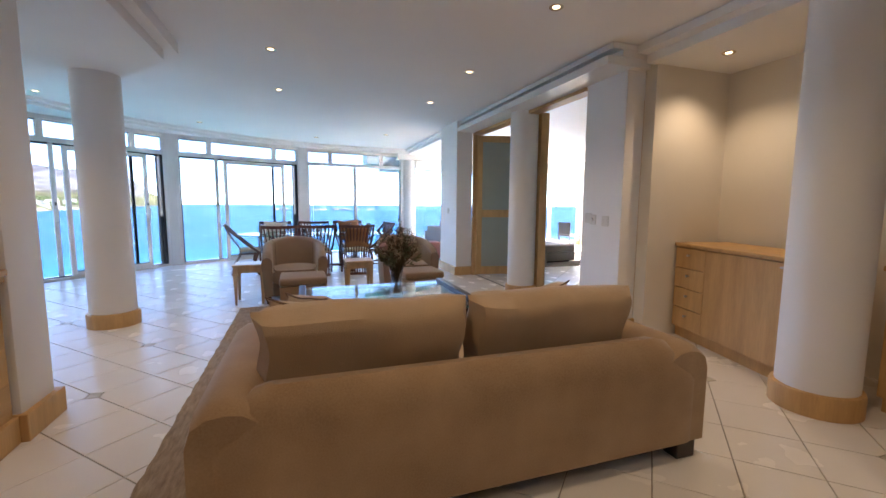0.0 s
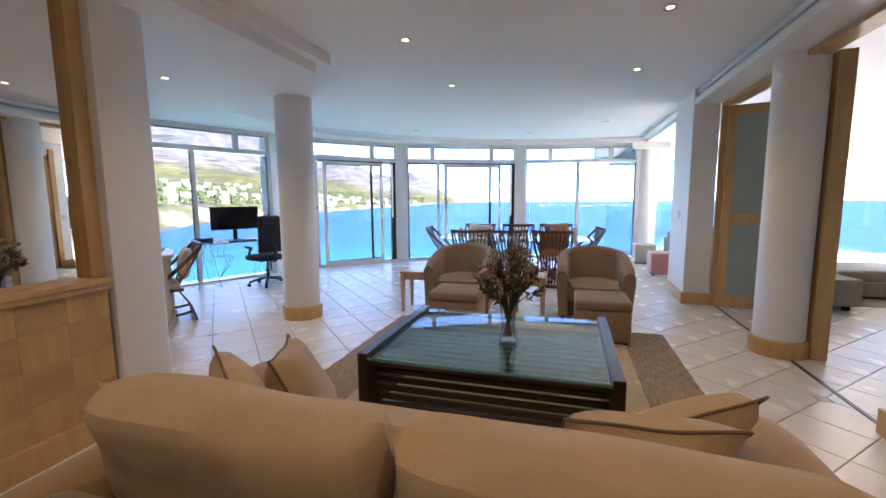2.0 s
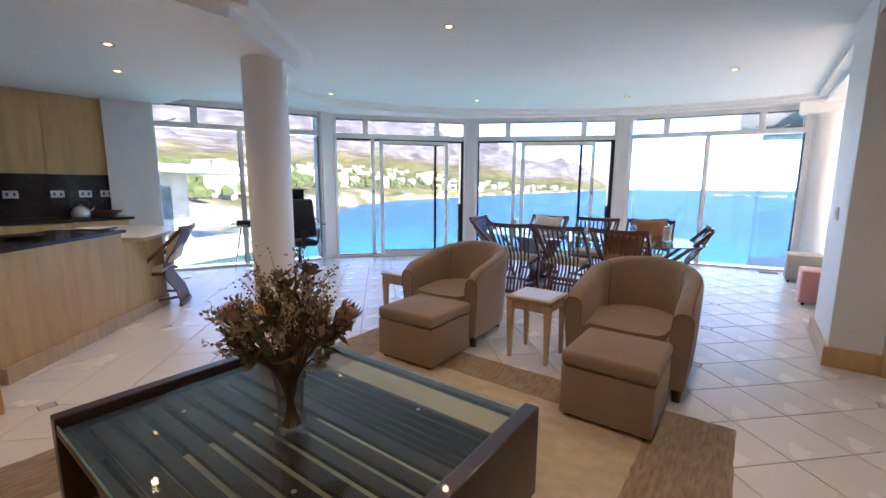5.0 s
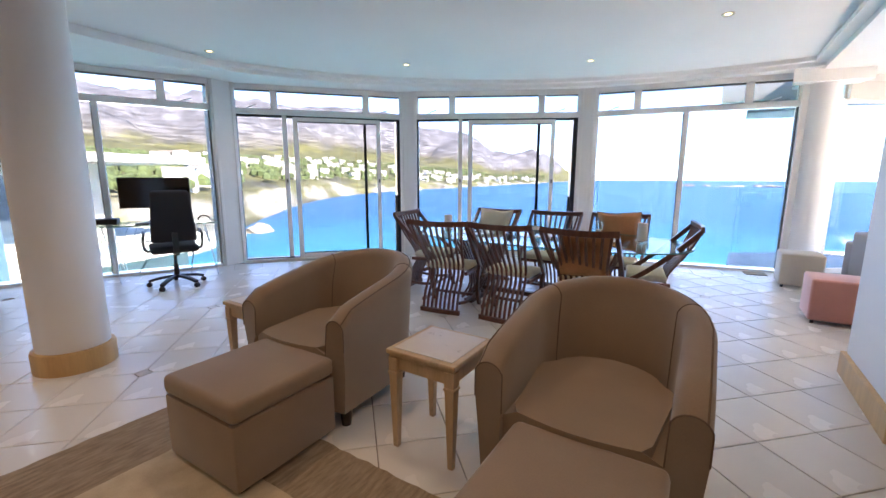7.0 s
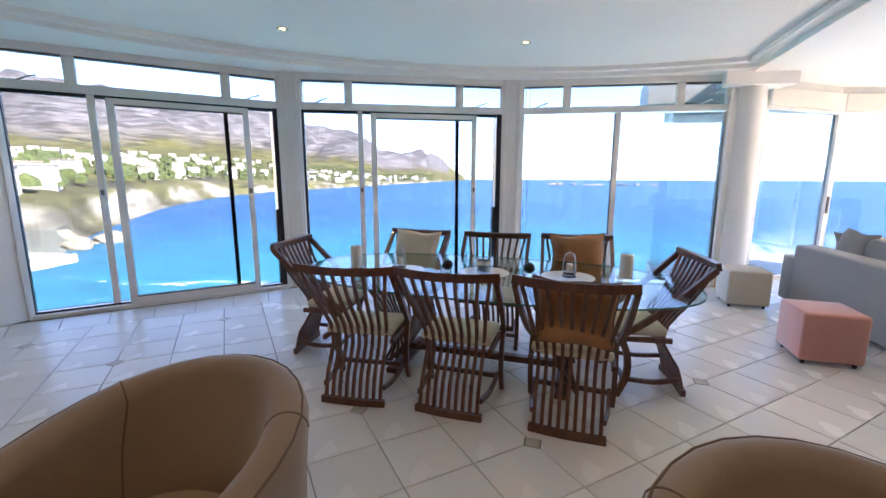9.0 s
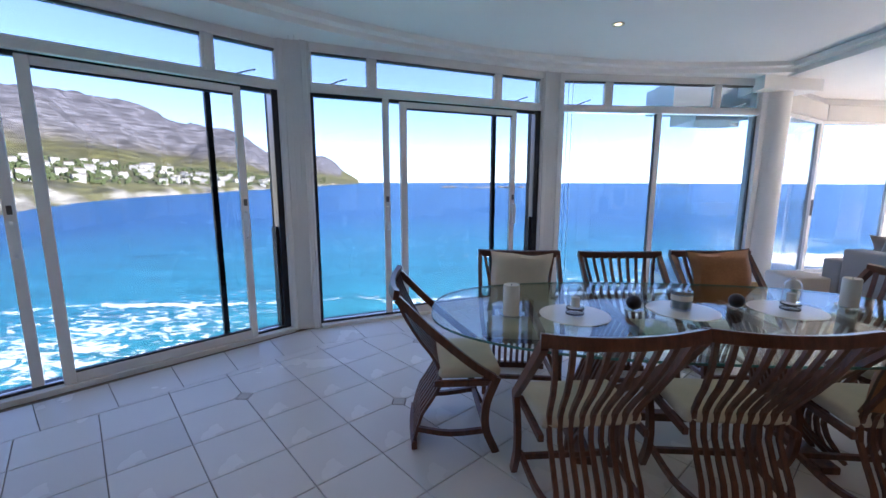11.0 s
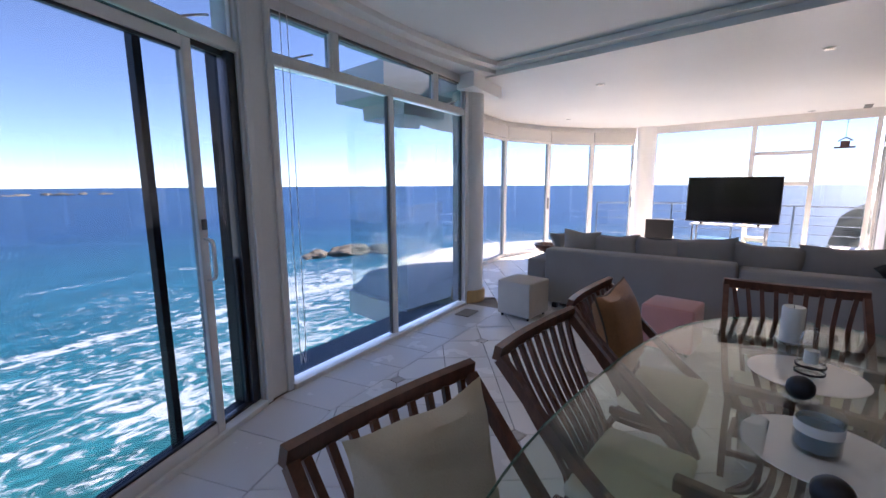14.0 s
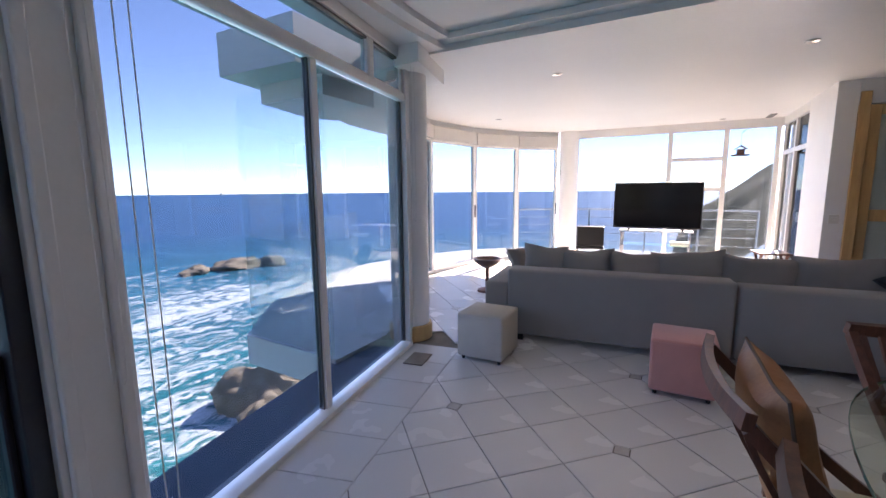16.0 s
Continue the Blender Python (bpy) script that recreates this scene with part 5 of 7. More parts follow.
# ---- dining area ----
def dining_chair():
    ob = thing("dining_chair", "red-brown slatted wooden dining chair with cream seat", "chair", None, "chairs round the dining table")
    ys = lambda z: -0.055 + 0.16 * math.exp(-((z - 0.42) / 0.20) ** 2) - 0.10 * max(0, (z - 0.62) / 0.33) ** 1.3
    half = lambda z: 0.185 + 0.085 * max(0, (z - 0.40) / 0.52) ** 1.2
    for i in range(9):
        u = 2 * i / 8 - 1
        zs = (0.045, 0.20, 0.36, 0.50, 0.64, 0.78, 0.90)
        bm = bmesh.new()
        sweep(bm, [(u * half(z), ys(z) - 0.03 * (1 - u * u) * max(0, (z - 0.4)), z) for z in zs], 0.021, 0.017, (1, 0, 0), 2)
        part("slat", bm, TEAK, ob)
    bm = bmesh.new()
    sweep(bm, [(u * 0.32, ys(0.91) - 0.035 * (1 - u * u) + 0.005, 0.915 + 0.012 * u * u) for u in (-1, -0.5, 0, 0.5, 1)], 0.050, 0.028, (0, 0.2, 1), 4)
    part("top_rail", bm, TEAK, ob, "", True)
    bm = bmesh.new()
    sweep(bm, [(u * 0.215, ys(0.03) - 0.012 * (1 - u * u), 0.024) for u in (-1, 0, 1)], 0.045, 0.030, (0, 0, 1), 4)
    part("bottom_rail", bm, TEAK, ob)
    for s in (-1, 1):
        bm = bmesh.new()
        sweep(bm, [(s * 0.305, ys(0.90) + 0.005, 0.905), (s * 0.30, 0.05, 0.72), (s * 0.285, 0.25, 0.54), (s * 0.265, 0.385, 0.44)], 0.030, 0.040, (1, 0, 0), 4)
        part("arm", bm, TEAK, ob, "sloping arm", True)
        bm = bmesh.new()
        sweep(bm, [(s * 0.262, 0.40, 0.445), (s * 0.262, 0.345, 0.30), (s * 0.262, 0.34, 0.15), (s * 0.262, 0.40, 0.0)], 0.030, 0.042, (1, 0, 0), 4)
        part("front_leg", bm, TEAK, ob, "", True)
        bm = bmesh.new()
        sweep(bm, [(s * 0.235, 0.37, 0.12), (s * 0.225, 0.15, 0.10), (s * 0.20, -0.03, 0.12)], 0.022, 0.030, (1, 0, 0), 3)
        part("stretcher", bm, TEAK, ob)
        part("seat_rail", boxed(s * 0.235 - 0.013, s * 0.235 + 0.013, 0.06, 0.40, 0.385, 0.42, 0.003, 1), TEAK, ob)
    part("seat_rail", boxed(-0.222, 0.222, 0.375, 0.40, 0.385, 0.42, 0.003, 1), TEAK, ob)
    part("front_stretcher", boxed(-0.25, 0.25, 0.335, 0.36, 0.10, 0.13, 0.003, 1), TEAK, ob)
    bm = boxed(-0.235, 0.235, 0.085, 0.43, 0.421, 0.485, 0.028, 3)
    part("seat_cushion", bm, CREAM, ob, "cream padded seat", True)
    return ob


chair = dining_chair()
SPOTS = [(0.57, 7.52, 0, 0), (-0.07, 7.46, 0, 8), (1.28, 7.52, 0, -2), (-0.90, 8.17, 0, -82), (1.94, 8.38, 0, 99), (-0.235, 8.99, 0, 178), (0.555, 8.99, 0, 182), (1.29, 9.08, 0, 184), (-3.03, 4.54, 0, 145)]
chair.matrix_world = pose(SPOTS[0][0], SPOTS[0][1], 0, 0, 0, SPOTS[0][3])
for x, y, z, rz in SPOTS[1:]:
    c = copy_thing(chair, pose(x, y, z, 0, 0, rz))
    if x < -2:
        tagged(c, "red-brown slatted chair with a striped cushion at the bar", "chair", "bar chairs")


def table_outline(a, b, p, n=64, cx=0.62, cy=8.22):
    out = []
    for i in range(n):
        t = 2 * math.pi * i / n
        c, s = math.cos(t), math.sin(t)
        out.append((cx + a * math.copysign(abs(c) ** (2 / p), c), cy + b * math.copysign(abs(s) ** (2 / p), s)))
    return out


def dining_table():
    ob = thing("dining_table", "oval glass dining table on slatted red-brown bases", "table")
    part("glass_top", prism(bmesh.new(), table_outline(1.46, 0.70, 2.55), 0.738, 0.75), TABLE_GLASS, ob, "oval sheet of clear glass", False)
    bm = bmesh.new()
    o, i_ = table_outline(1.4625, 0.7025, 2.55), table_outline(1.4605, 0.7005, 2.55)
    n = len(o)
    vo = [[bm.verts.new((x, y, z)) for x, y in q] for q, z in ((o, 0.738), (o, 0.75), (i_, 0.75), (i_, 0.738))]
    for k in range(4):
        for j in range(n):
            bm.faces.new((vo[k][j], vo[k][(j + 1) % n], vo[(k + 1) % 4][(j + 1) % n], vo[(k + 1) % 4][j]))
    part("glass_edge", bm, EDGE_GLASS, ob, "green glass edge")
    for cx, s in ((0.0, -1), (1.24, 1)):
        for side in (-1, 1):
            for i in range(9):
                u = 2 * i / 8 - 1
                bm = bmesh.new()
                sweep(bm, [(cx + s * 0.10 * abs(u), 8.22 + u * 0.30 + 0, 0.035), (cx + side * 0.05, 8.22 + u * 0.20, 0.20), (cx + side * 0.13, 8.22 + u * 0.19, 0.42), (cx + side * 0.25, 8.22 + u * 0.29, 0.70)], 0.022, 0.018, (0, 1, 0), 3)
                part("slat", bm, TEAK, ob)
            part("top_rail", boxed(cx + side * 0.25 - 0.018, cx + side * 0.25 + 0.018, 7.90, 8.54, 0.695, 0.7365, 0.004, 1), TEAK, ob)
        part("foot_rail", boxed(cx - 0.05, cx + 0.05, 7.88, 8.56, 0.0, 0.04, 0.005), TEAK, ob)
    part("tie_rail", boxed(0.02, 1.22, 8.19, 8.25, 0.08, 0.13, 0.005), TEAK, ob)


dining_table()
piped_cushion("scatter_cushion", "crumpled cream cushion on a dining chair", CREAM, None, 0.48, 0.47, 0.15, pose(-0.235, 8.98, 0.725, -14, 3, -2), 21)
piped_cushion("scatter_cushion", "tan leather cushion with stitched edge on a dining chair", LEATHER, PIPING, 0.48, 0.47, 0.15, pose(1.30, 9.06, 0.745, -14, -3, 4), 22)
piped_cushion("scatter_cushion", "tan leather cushion leaning on a dining chair back", LEATHER, PIPING, 0.46, 0.44, 0.14, pose(1.29, 7.55, 0.715, 14, 0, -2), 23)
piped_cushion("scatter_cushion", "striped beige cushion on the bar chair", CREAM, None, 0.40, 0.38, 0.13, pose(-3.035, 4.54, 0.70, 12, 0, 145), 24)

T = 0.7502
for x, y in ((-0.03, 8.13), (0.615, 8.25), (1.23, 8.30)):
    ob = thing("place_mat", "round white mirrored mat on the glass table", "mat", pose(x, y, T), "round mats on the table")
    part("disc", lathe(bmesh.new(), [(0, 0), (0.192, 0), (0.194, 0.002), (0.192, 0.004), (0, 0.004)], 40), PLATE, ob, "", True)
for x, y in ((-0.39, 8.09), (1.63, 8.37)):
    ob = thing("pillar_candle", "white pillar candle on a glass coaster", "candle", pose(x, y, T), "pillar candles")
    part("coaster", lathe(bmesh.new(), [(0, 0), (0.056, 0), (0.072, 0.014), (0.067, 0.017), (0.052, 0.006), (0, 0.006)], 28), CLEAR, ob, "clear glass coaster", True)
    part("candle", lathe(bmesh.new(), [(0, 0.007), (0.044, 0.007), (0.0455, 0.02), (0.0455, 0.172), (0.042, 0.18), (0.028, 0.173), (0, 0.170)], 28), WAX, ob, "", True)
    part("wick", lathe(bmesh.new(), [(0.0015, 0.170), (0.0015, 0.185), (0, 0.185)], 6), BLACK, ob)
for x, y in ((-0.03, 8.13), (1.24, 8.29)):
    ob = thing("candle_lantern", "glass cloche over a small candle in a black-ringed holder", "lantern", pose(x, y, T + 0.0042), "glass cloches")
    part("holder", lathe(bmesh.new(), [(0, 0), (0.048, 0), (0.048, 0.045), (0.044, 0.047), (0, 0.047)], 28), CLEAR, ob, "", True)
    for z in (0.004, 0.033):
        part("ring", lathe(bmesh.new(), [(0.0485, z), (0.0505, z), (0.0505, z + 0.009), (0.0485, z + 0.009)], 28), BLACK, ob, "black ring", True)
    part("candle", lathe(bmesh.new(), [(0, 0.0475), (0.024, 0.0475), (0.024, 0.098), (0.02, 0.1), (0, 0.098)], 20), WAX, ob, "", True)
    part("dome", lathe(bmesh.new(), [(0.046, 0.0475), (0.046, 0.13), (0.040, 0.158), (0.025, 0.175), (0.006, 0.181), (0.009, 0.19), (0.0, 0.196)], 28), CLEAR, ob, "clear glass dome", True)
for x, y in ((0.33, 8.23), (0.95, 8.31)):
    ob = thing("dark_ball", "dark ribbed ball on a small glass dish", "ornament", pose(x, y, T), "dark balls on dishes")
    part("dish", lathe(bmesh.new(), [(0, 0), (0.04, 0), (0.055, 0.012), (0.05, 0.013), (0.035, 0.005), (0, 0.005)], 24), CLEAR, ob, "clear glass dish", True)
    bm = bmesh.new()
    bmesh.ops.create_uvsphere(bm, u_segments=24, v_segments=14, radius=0.042, matrix=Matrix.Translation((0, 0, 0.048)))
    for v in bm.verts:
        a = math.atan2(v.co.y, v.co.x)
        v.co.xy *= 1 + 0.03 * math.cos(10 * a)
    part("ball", bm, BLACK, ob, "", True)
ob = thing("jar_candle", "blue-grey wax candle in a glass jar", "candle", pose(0.61, 8.26, T + 0.0042))
part("jar", lathe(bmesh.new(), [(0, 0), (0.052, 0), (0.056, 0.006), (0.056, 0.115), (0.053, 0.115), (0.053, 0.012), (0, 0.010)], 32), CLEAR, ob, "", True)
part("wax", lathe(bmesh.new(), [(0, 0.013), (0.0515, 0.013), (0.0515, 0.075), (0, 0.077)], 28), BLUEWAX, ob, "", True)
part("label", lathe(bmesh.new(), [(0.0565, 0.06), (0.057, 0.06), (0.057, 0.09), (0.0565, 0.09)], 32), WAX, ob, "pale paper band", True)
ob = thing("tumbler", "clear drinking glass on the table", "glass", pose(0.47, 8.40, T))
part("glass", lathe(bmesh.new(), [(0, 0), (0.03, 0), (0.036, 0.11), (0.034, 0.11), (0.028, 0.008), (0, 0.006)], 24), CLEAR, ob, "", True)

# ---- living room ----
def cube_stool(x, y, mat, label):
    ob = thing("cube_stool", label, "stool", pose(x, y, 0), "cube stools by the grey sofa")
    bm = boxed(-0.215, 0.215, -0.215, 0.215, 0.035, 0.43, 0.022, 3)
    for v in bm.verts:
        if v.co.z > 0.42:
            v.co.z += 0.012 * (1 - (v.co.x / 0.215) ** 2) * (1 - (v.co.y / 0.215) ** 2)
    part("body", bm, mat, ob, "", True)
    bm = bmesh.new()
    c = 0.2135
    sweep(bm, [(-c + 0.02, -c, 0.41), (c - 0.02, -c, 0.41)], 0.006, 0.006, (0, 0, 1), 1, 5)
    sweep(bm, [(-c, -c + 0.02, 0.41), (-c, c - 0.02, 0.41)], 0.006, 0.006, (0, 0, 1), 1, 5)
    part("seam", bm, mat, ob)
    for a in (-1, 1):
        for b in (-1, 1):
            part("foot", lathe(bmesh.new(), [(0.014, 0), (0.018, 0.036), (0, 0.036)], 10, (a * 0.17, b * 0.17, 0)), BLACK, ob)


cube_stool(3.175, 10.80, OFFWHITE, "oatmeal upholstered cube stool beside the grey sofa")
cube_stool(3.235, 9.25, PINK, "pink velvet cube stool behind the grey sofa")


def grey_sofa():
    base = pose(3.62, 10.78, 0, 0, 0, 6.5)
    for k, (y1, y0) in enumerate(((0.0, -1.93), (-1.945, -4.0))):
        ob = thing("sofa", "large grey woven sofa section seen from behind", "sofa", base, "grey corner sofa sections")
        part("back", boxed(0, 0.24, y0, y1, 0.07, 0.735 if k == 0 else 0.70, 0.03, 3), GREY, ob, "", True)
        part("seat", boxed(0.24, 1.0, y0, y1, 0.07, 0.42, 0.03, 3), GREY, ob, "", True)
        for y in (y0 + 0.12, y1 - 0.12):
            for x in (0.08, 0.9):
                part("foot", boxed(x - 0.03, x + 0.03, y - 0.03, y + 0.03, 0, 0.07), BLACK, ob)
        if k == 0:
            part("arm", boxed(0.02, 1.0, y1 + 0.004, y1 + 0.24, 0.07, 0.59, 0.03, 3), GREY, ob, "", True)
    for i, (y, w, h, tilt, z) in enumerate(((-0.30, 0.46, 0.50, 4, 0.69), (-0.72, 0.54, 0.47, -3, 0.68), (-1.17, 0.52, 0.46, 2, 0.675), (-1.63, 0.62, 0.50, -5, 0.69), (-2.14, 0.64, 0.47, 3, 0.68), (-2.80, 0.82, 0.50, -2, 0.69))):
        piped_cushion("sofa_cushion", "grey woven back cushion on the sofa", GREY2, None, w, h, 0.18, base @ pose(0.38, y, z, 0, 0, 0) @ pose(0, 0, 0, -10, tilt, -90), 30 + i)
    piped_cushion("sofa_cushion", "blue-grey striped cushion against the sofa arm", GREY2, None, 0.5, 0.38, 0.15, base @ pose(0.62, -0.05, 0.70, 0, 0, 0) @ pose(0, 0, 0, -30, 4, -20), 40)


grey_sofa()
ob = thing("day_bed", "low grey woven ottoman bench in the living room", "ottoman", pose(5.75, 8.25, 0, 0, 0, 4))
part("base", boxed(-0.6, 0.6, -0.5, 0.5, 0.05, 0.25, 0.02), GREY, ob, "", True)
part("cushion", boxed(-0.6, 0.6, -0.5, 0.5, 0.252, 0.42, 0.04, 3), GREY, ob, "", True)
part("foot", boxed(-0.5, 0.5, -0.4, 0.4, 0, 0.05), BLACK, ob)
ob = thing("floor_rug", "taupe rug under the living room seating", "rug", pose(5.9, 8.9, 0))
part("pile", boxed(-1.3, 1.3, -1.6, 1.6, 0.0005, 0.009), DARKRUG, ob)
ob = thing("laptop_bag", "black bag lying on the sofa back", "bag", pose(4.10, 7.72, 0.705, 0, 0, 5))
bm = bmesh.new()
pillow(bm, 0.42, 0.30, 0.13, 10, 0.04, 3, pose(0, 0, 0.065, 90, 0, 90))
part("body", bm, BLACKFAB, ob, "", True)
bm = bmesh.new()
sweep(bm, [(-0.05, -0.12, 0.10), (-0.08, -0.05, 0.15), (-0.08, 0.06, 0.15), (-0.05, 0.12, 0.10)], 0.02, 0.02, (1, 0, 0), 4, 6)
part("handle", bm, BLACKFAB, ob, "", True)

ob = thing("television", "large black flat television on a stand", "television", pose(8.55, 9.62, 0))
part("bezel", boxed(-0.02, 0.03, -0.74, 0.74, 0.76, 1.62, 0.006), BLACK, ob)
part("screen", boxed(-0.024, -0.0205, -0.725, 0.725, 0.785, 1.605), SCREEN, ob, "dark glossy screen")
for y in (-0.45, 0.45):
    part("foot", boxed(-0.12, 0.12, y - 0.02, y + 0.02, 0.722, 0.758, 0.004, 1), BLACK, ob)
ob = thing("television_stand", "glass and chrome television stand", "stand", pose(8.55, 9.62, 0))
for z in (0.20, 0.45, 0.71):
    part("shelf", boxed(-0.22, 0.22, -0.62, 0.62, z, z + 0.01, 0.002, 1), TABLE_GLASS if z < 0.7 else FRAME, ob)
for x in (-0.19, 0.19):
    for y in (-0.57, 0.57):
        part("leg", lathe(bmesh.new(), [(0.02, 0), (0.02, 0.71)], 12, (x, y, 0)), CHROME, ob, "", True)
ob = thing("media_box", "white media player on the stand shelf", "media player", pose(8.5, 9.2, 0.4605))
part("case", boxed(-0.12, 0.12, -0.16, 0.16, 0, 0.06, 0.006), FRAME, ob)
ob = thing("side_chair", "low black chair beside the television", "chair", pose(8.3, 10.75, 0, 0, 0, 100))
part("seat", boxed(-0.25, 0.25, -0.25, 0.25, 0.36, 0.42, 0.02), BLACK, ob)
part("backrest", boxed(-0.25, 0.25, 0.20, 0.25, 0.42, 0.80, 0.02), BLACK, ob)
for x in (-0.22, 0.22):
    for y in (-0.22, 0.22):
        part("leg", boxed(x - 0.015, x + 0.015, y - 0.015, y + 0.015, 0, 0.36), BLACK, ob)
ob = thing("planter_bowl", "low brown bowl on a stand by the window", "bowl", pose(5.45, 11.75, 0))
part("bowl", lathe(bmesh.new(), [(0, 0.38), (0.10, 0.38), (0.19, 0.45), (0.21, 0.5), (0.19, 0.5), (0.09, 0.41), (0, 0.41)], 28), TEAK, ob, "", True)
part("stand", lathe(bmesh.new(), [(0, 0), (0.15, 0), (0.14, 0.03), (0.03, 0.06), (0.03, 0.35), (0.09, 0.38), (0, 0.38)], 24), TEAK, ob, "", True)
ob = thing("bird_house", "small dark wooden bird house hanging outside on a bracket", "bird house", pose(10.8, 8.14, 2.18))
part("house", boxed(-0.06, 0.06, -0.07, 0.07, 0.03, 0.14, 0.004, 1), TEAK, ob)
part("tray", boxed(-0.10, 0.10, -0.16, 0.16, 0.0, 0.03, 0.004, 1), TEAK, ob)
part("roof", sweep(bmesh.new(), [(0, -0.11, 0.14), (0, 0, 0.21), (0, 0.11, 0.14)], 0.17, 0.02, (1, 0, 0), 1), TEAK, ob)
part("hanger", sweep(bmesh.new(), [(0, 0, 0.20), (0, 0, 0.48)], 0.008, 0.008, (1, 0, 0), 1, 5), STEEL, ob)
part("bracket", sweep(bmesh.new(), [(0.02, 0, 0.48), (-1.44, 0, 0.48)], 0.02, 0.02, (0, 1, 0), 1, 5), STEEL, ob)
ob = thing("folding_stool", "small wooden stool with crossed legs behind the grey sofa", "stool", pose(7.93, 7.95, 0, 0, 0, 10))
part("seat", boxed(-0.20, 0.20, -0.22, 0.22, 0.47, 0.50, 0.006), TEAK, ob)
for y in (-0.17, 0.17):
    for q in (-1, 1):
        part("leg", sweep(bmesh.new(), [(q * 0.18, y + q * 0.014, 0.0), (-q * 0.18, y + q * 0.014, 0.47)], 0.035, 0.022, (0, 1, 0), 1), TEAK, ob, "crossed slanting leg")
ob = thing("floor_mat", "small brown mat on the floor by the column", "mat", pose(2.78, 11.32, 0, 0, 0, 10))
part("pile", boxed(-0.13, 0.13, -0.09, 0.09, 0.0005, 0.012, 0.003, 1), DARKRUG, ob)

# ---- desk corner ----
def desk():
    m = pose(-4.18, 6.62, 0, 0, 0, 62)
    ob = thing("desk", "glass desk on thin chrome trestles by the window", "desk", m)
    part("glass_top", boxed(-0.75, 0.75, -0.35, 0.35, 0.738, 0.75, 0.002, 1), TABLE_GLASS, ob, "clear glass top")
    part("glass_edge", boxed(-0.75, 0.75, -0.356, -0.3505, 0.738, 0.75), EDGE_GLASS, ob)
    for x in (-0.55, 0.55):
        for s in (-1, 1):
            bm = bmesh.new()
            for e in (-1, 1):
                sweep(bm, [(x + s * 0.04, e * 0.30, 0.735), (x + s * 0.17, e * 0.31, 0.006)], 0.009, 0.009, (0, 1, 0), 1, 6)
                sweep(bm, [(x + s * 0.04, e * 0.30, 0.735), (x + s * 0.14, 0, 0.25), (x + s * 0.17, -e * 0.31, 0.006)], 0.006, 0.006, (0, 1, 0), 1, 6)
            sweep(bm, [(x + s * 0.17, -0.31, 0.008), (x + s * 0.17, 0.31, 0.008)], 0.009, 0.009, (0, 0, 1), 1, 6)
            part("trestle", bm, STEEL, ob, "thin steel wire trestle")
    mon = thing("monitor", "black computer monitor on the glass desk", "monitor", m @ pose(0.05, 0.12, 0.7505))
    part("panel", boxed(-0.41, 0.41, -0.015, 0.02, 0.19, 0.60, 0.006), BLACK, mon)
    part("screen", boxed(-0.40, 0.40, -0.018, -0.0155, 0.205, 0.59), SCREEN, mon)
    part("neck", boxed(-0.035, 0.035, 0.02, 0.05, 0.01, 0.30, 0.005), BLACK, mon)
    part("base", boxed(-0.13, 0.13, -0.09, 0.10, 0, 0.012, 0.005), BLACK, mon)
    k = thing("keyboard", "black keyboard on the desk", "keyboard", m @ pose(0.05, -0.2, 0.7505))
    part("body", boxed(-0.22, 0.22, -0.065, 0.065, 0, 0.018, 0.004), BLACK, k)
    pr = thing("docking_box", "flat black box on the desk corner", "box", m @ pose(-0.52, 0.05, 0.7505))
    part("body", boxed(-0.14, 0.14, -0.10, 0.10, 0, 0.07, 0.008), BLACK, pr)
    lp = thing("headset", "small black headset on the desk", "headset", m @ pose(0.60, -0.05, 0.7505))
    part("body", sweep(bmesh.new(), [(-0.07, 0, 0.01), (-0.06, 0, 0.05), (0, 0, 0.075), (0.06, 0, 0.05), (0.07, 0, 0.01)], 0.02, 0.02, (0, 1, 0), 4, 6), BLACK, lp, "", True)
    cb = bmesh.new()
    for i in range(3):
        sweep(cb, [(-0.3 + i * 0.1, 0.2, 0.70), (-0.35 + i * 0.1, 0.22, 0.50), (-0.1 + i * 0.06, 0.24, 0.40), (-0.25, 0.26, 0.02 + i * 0.01)], 0.007, 0.007, (0, 1, 0), 4, 5)
    c = thing("cables", "tangle of dark cables hanging under the desk", "cables", m)
    part("cable", cb, BLACK, c, "", True)


desk()


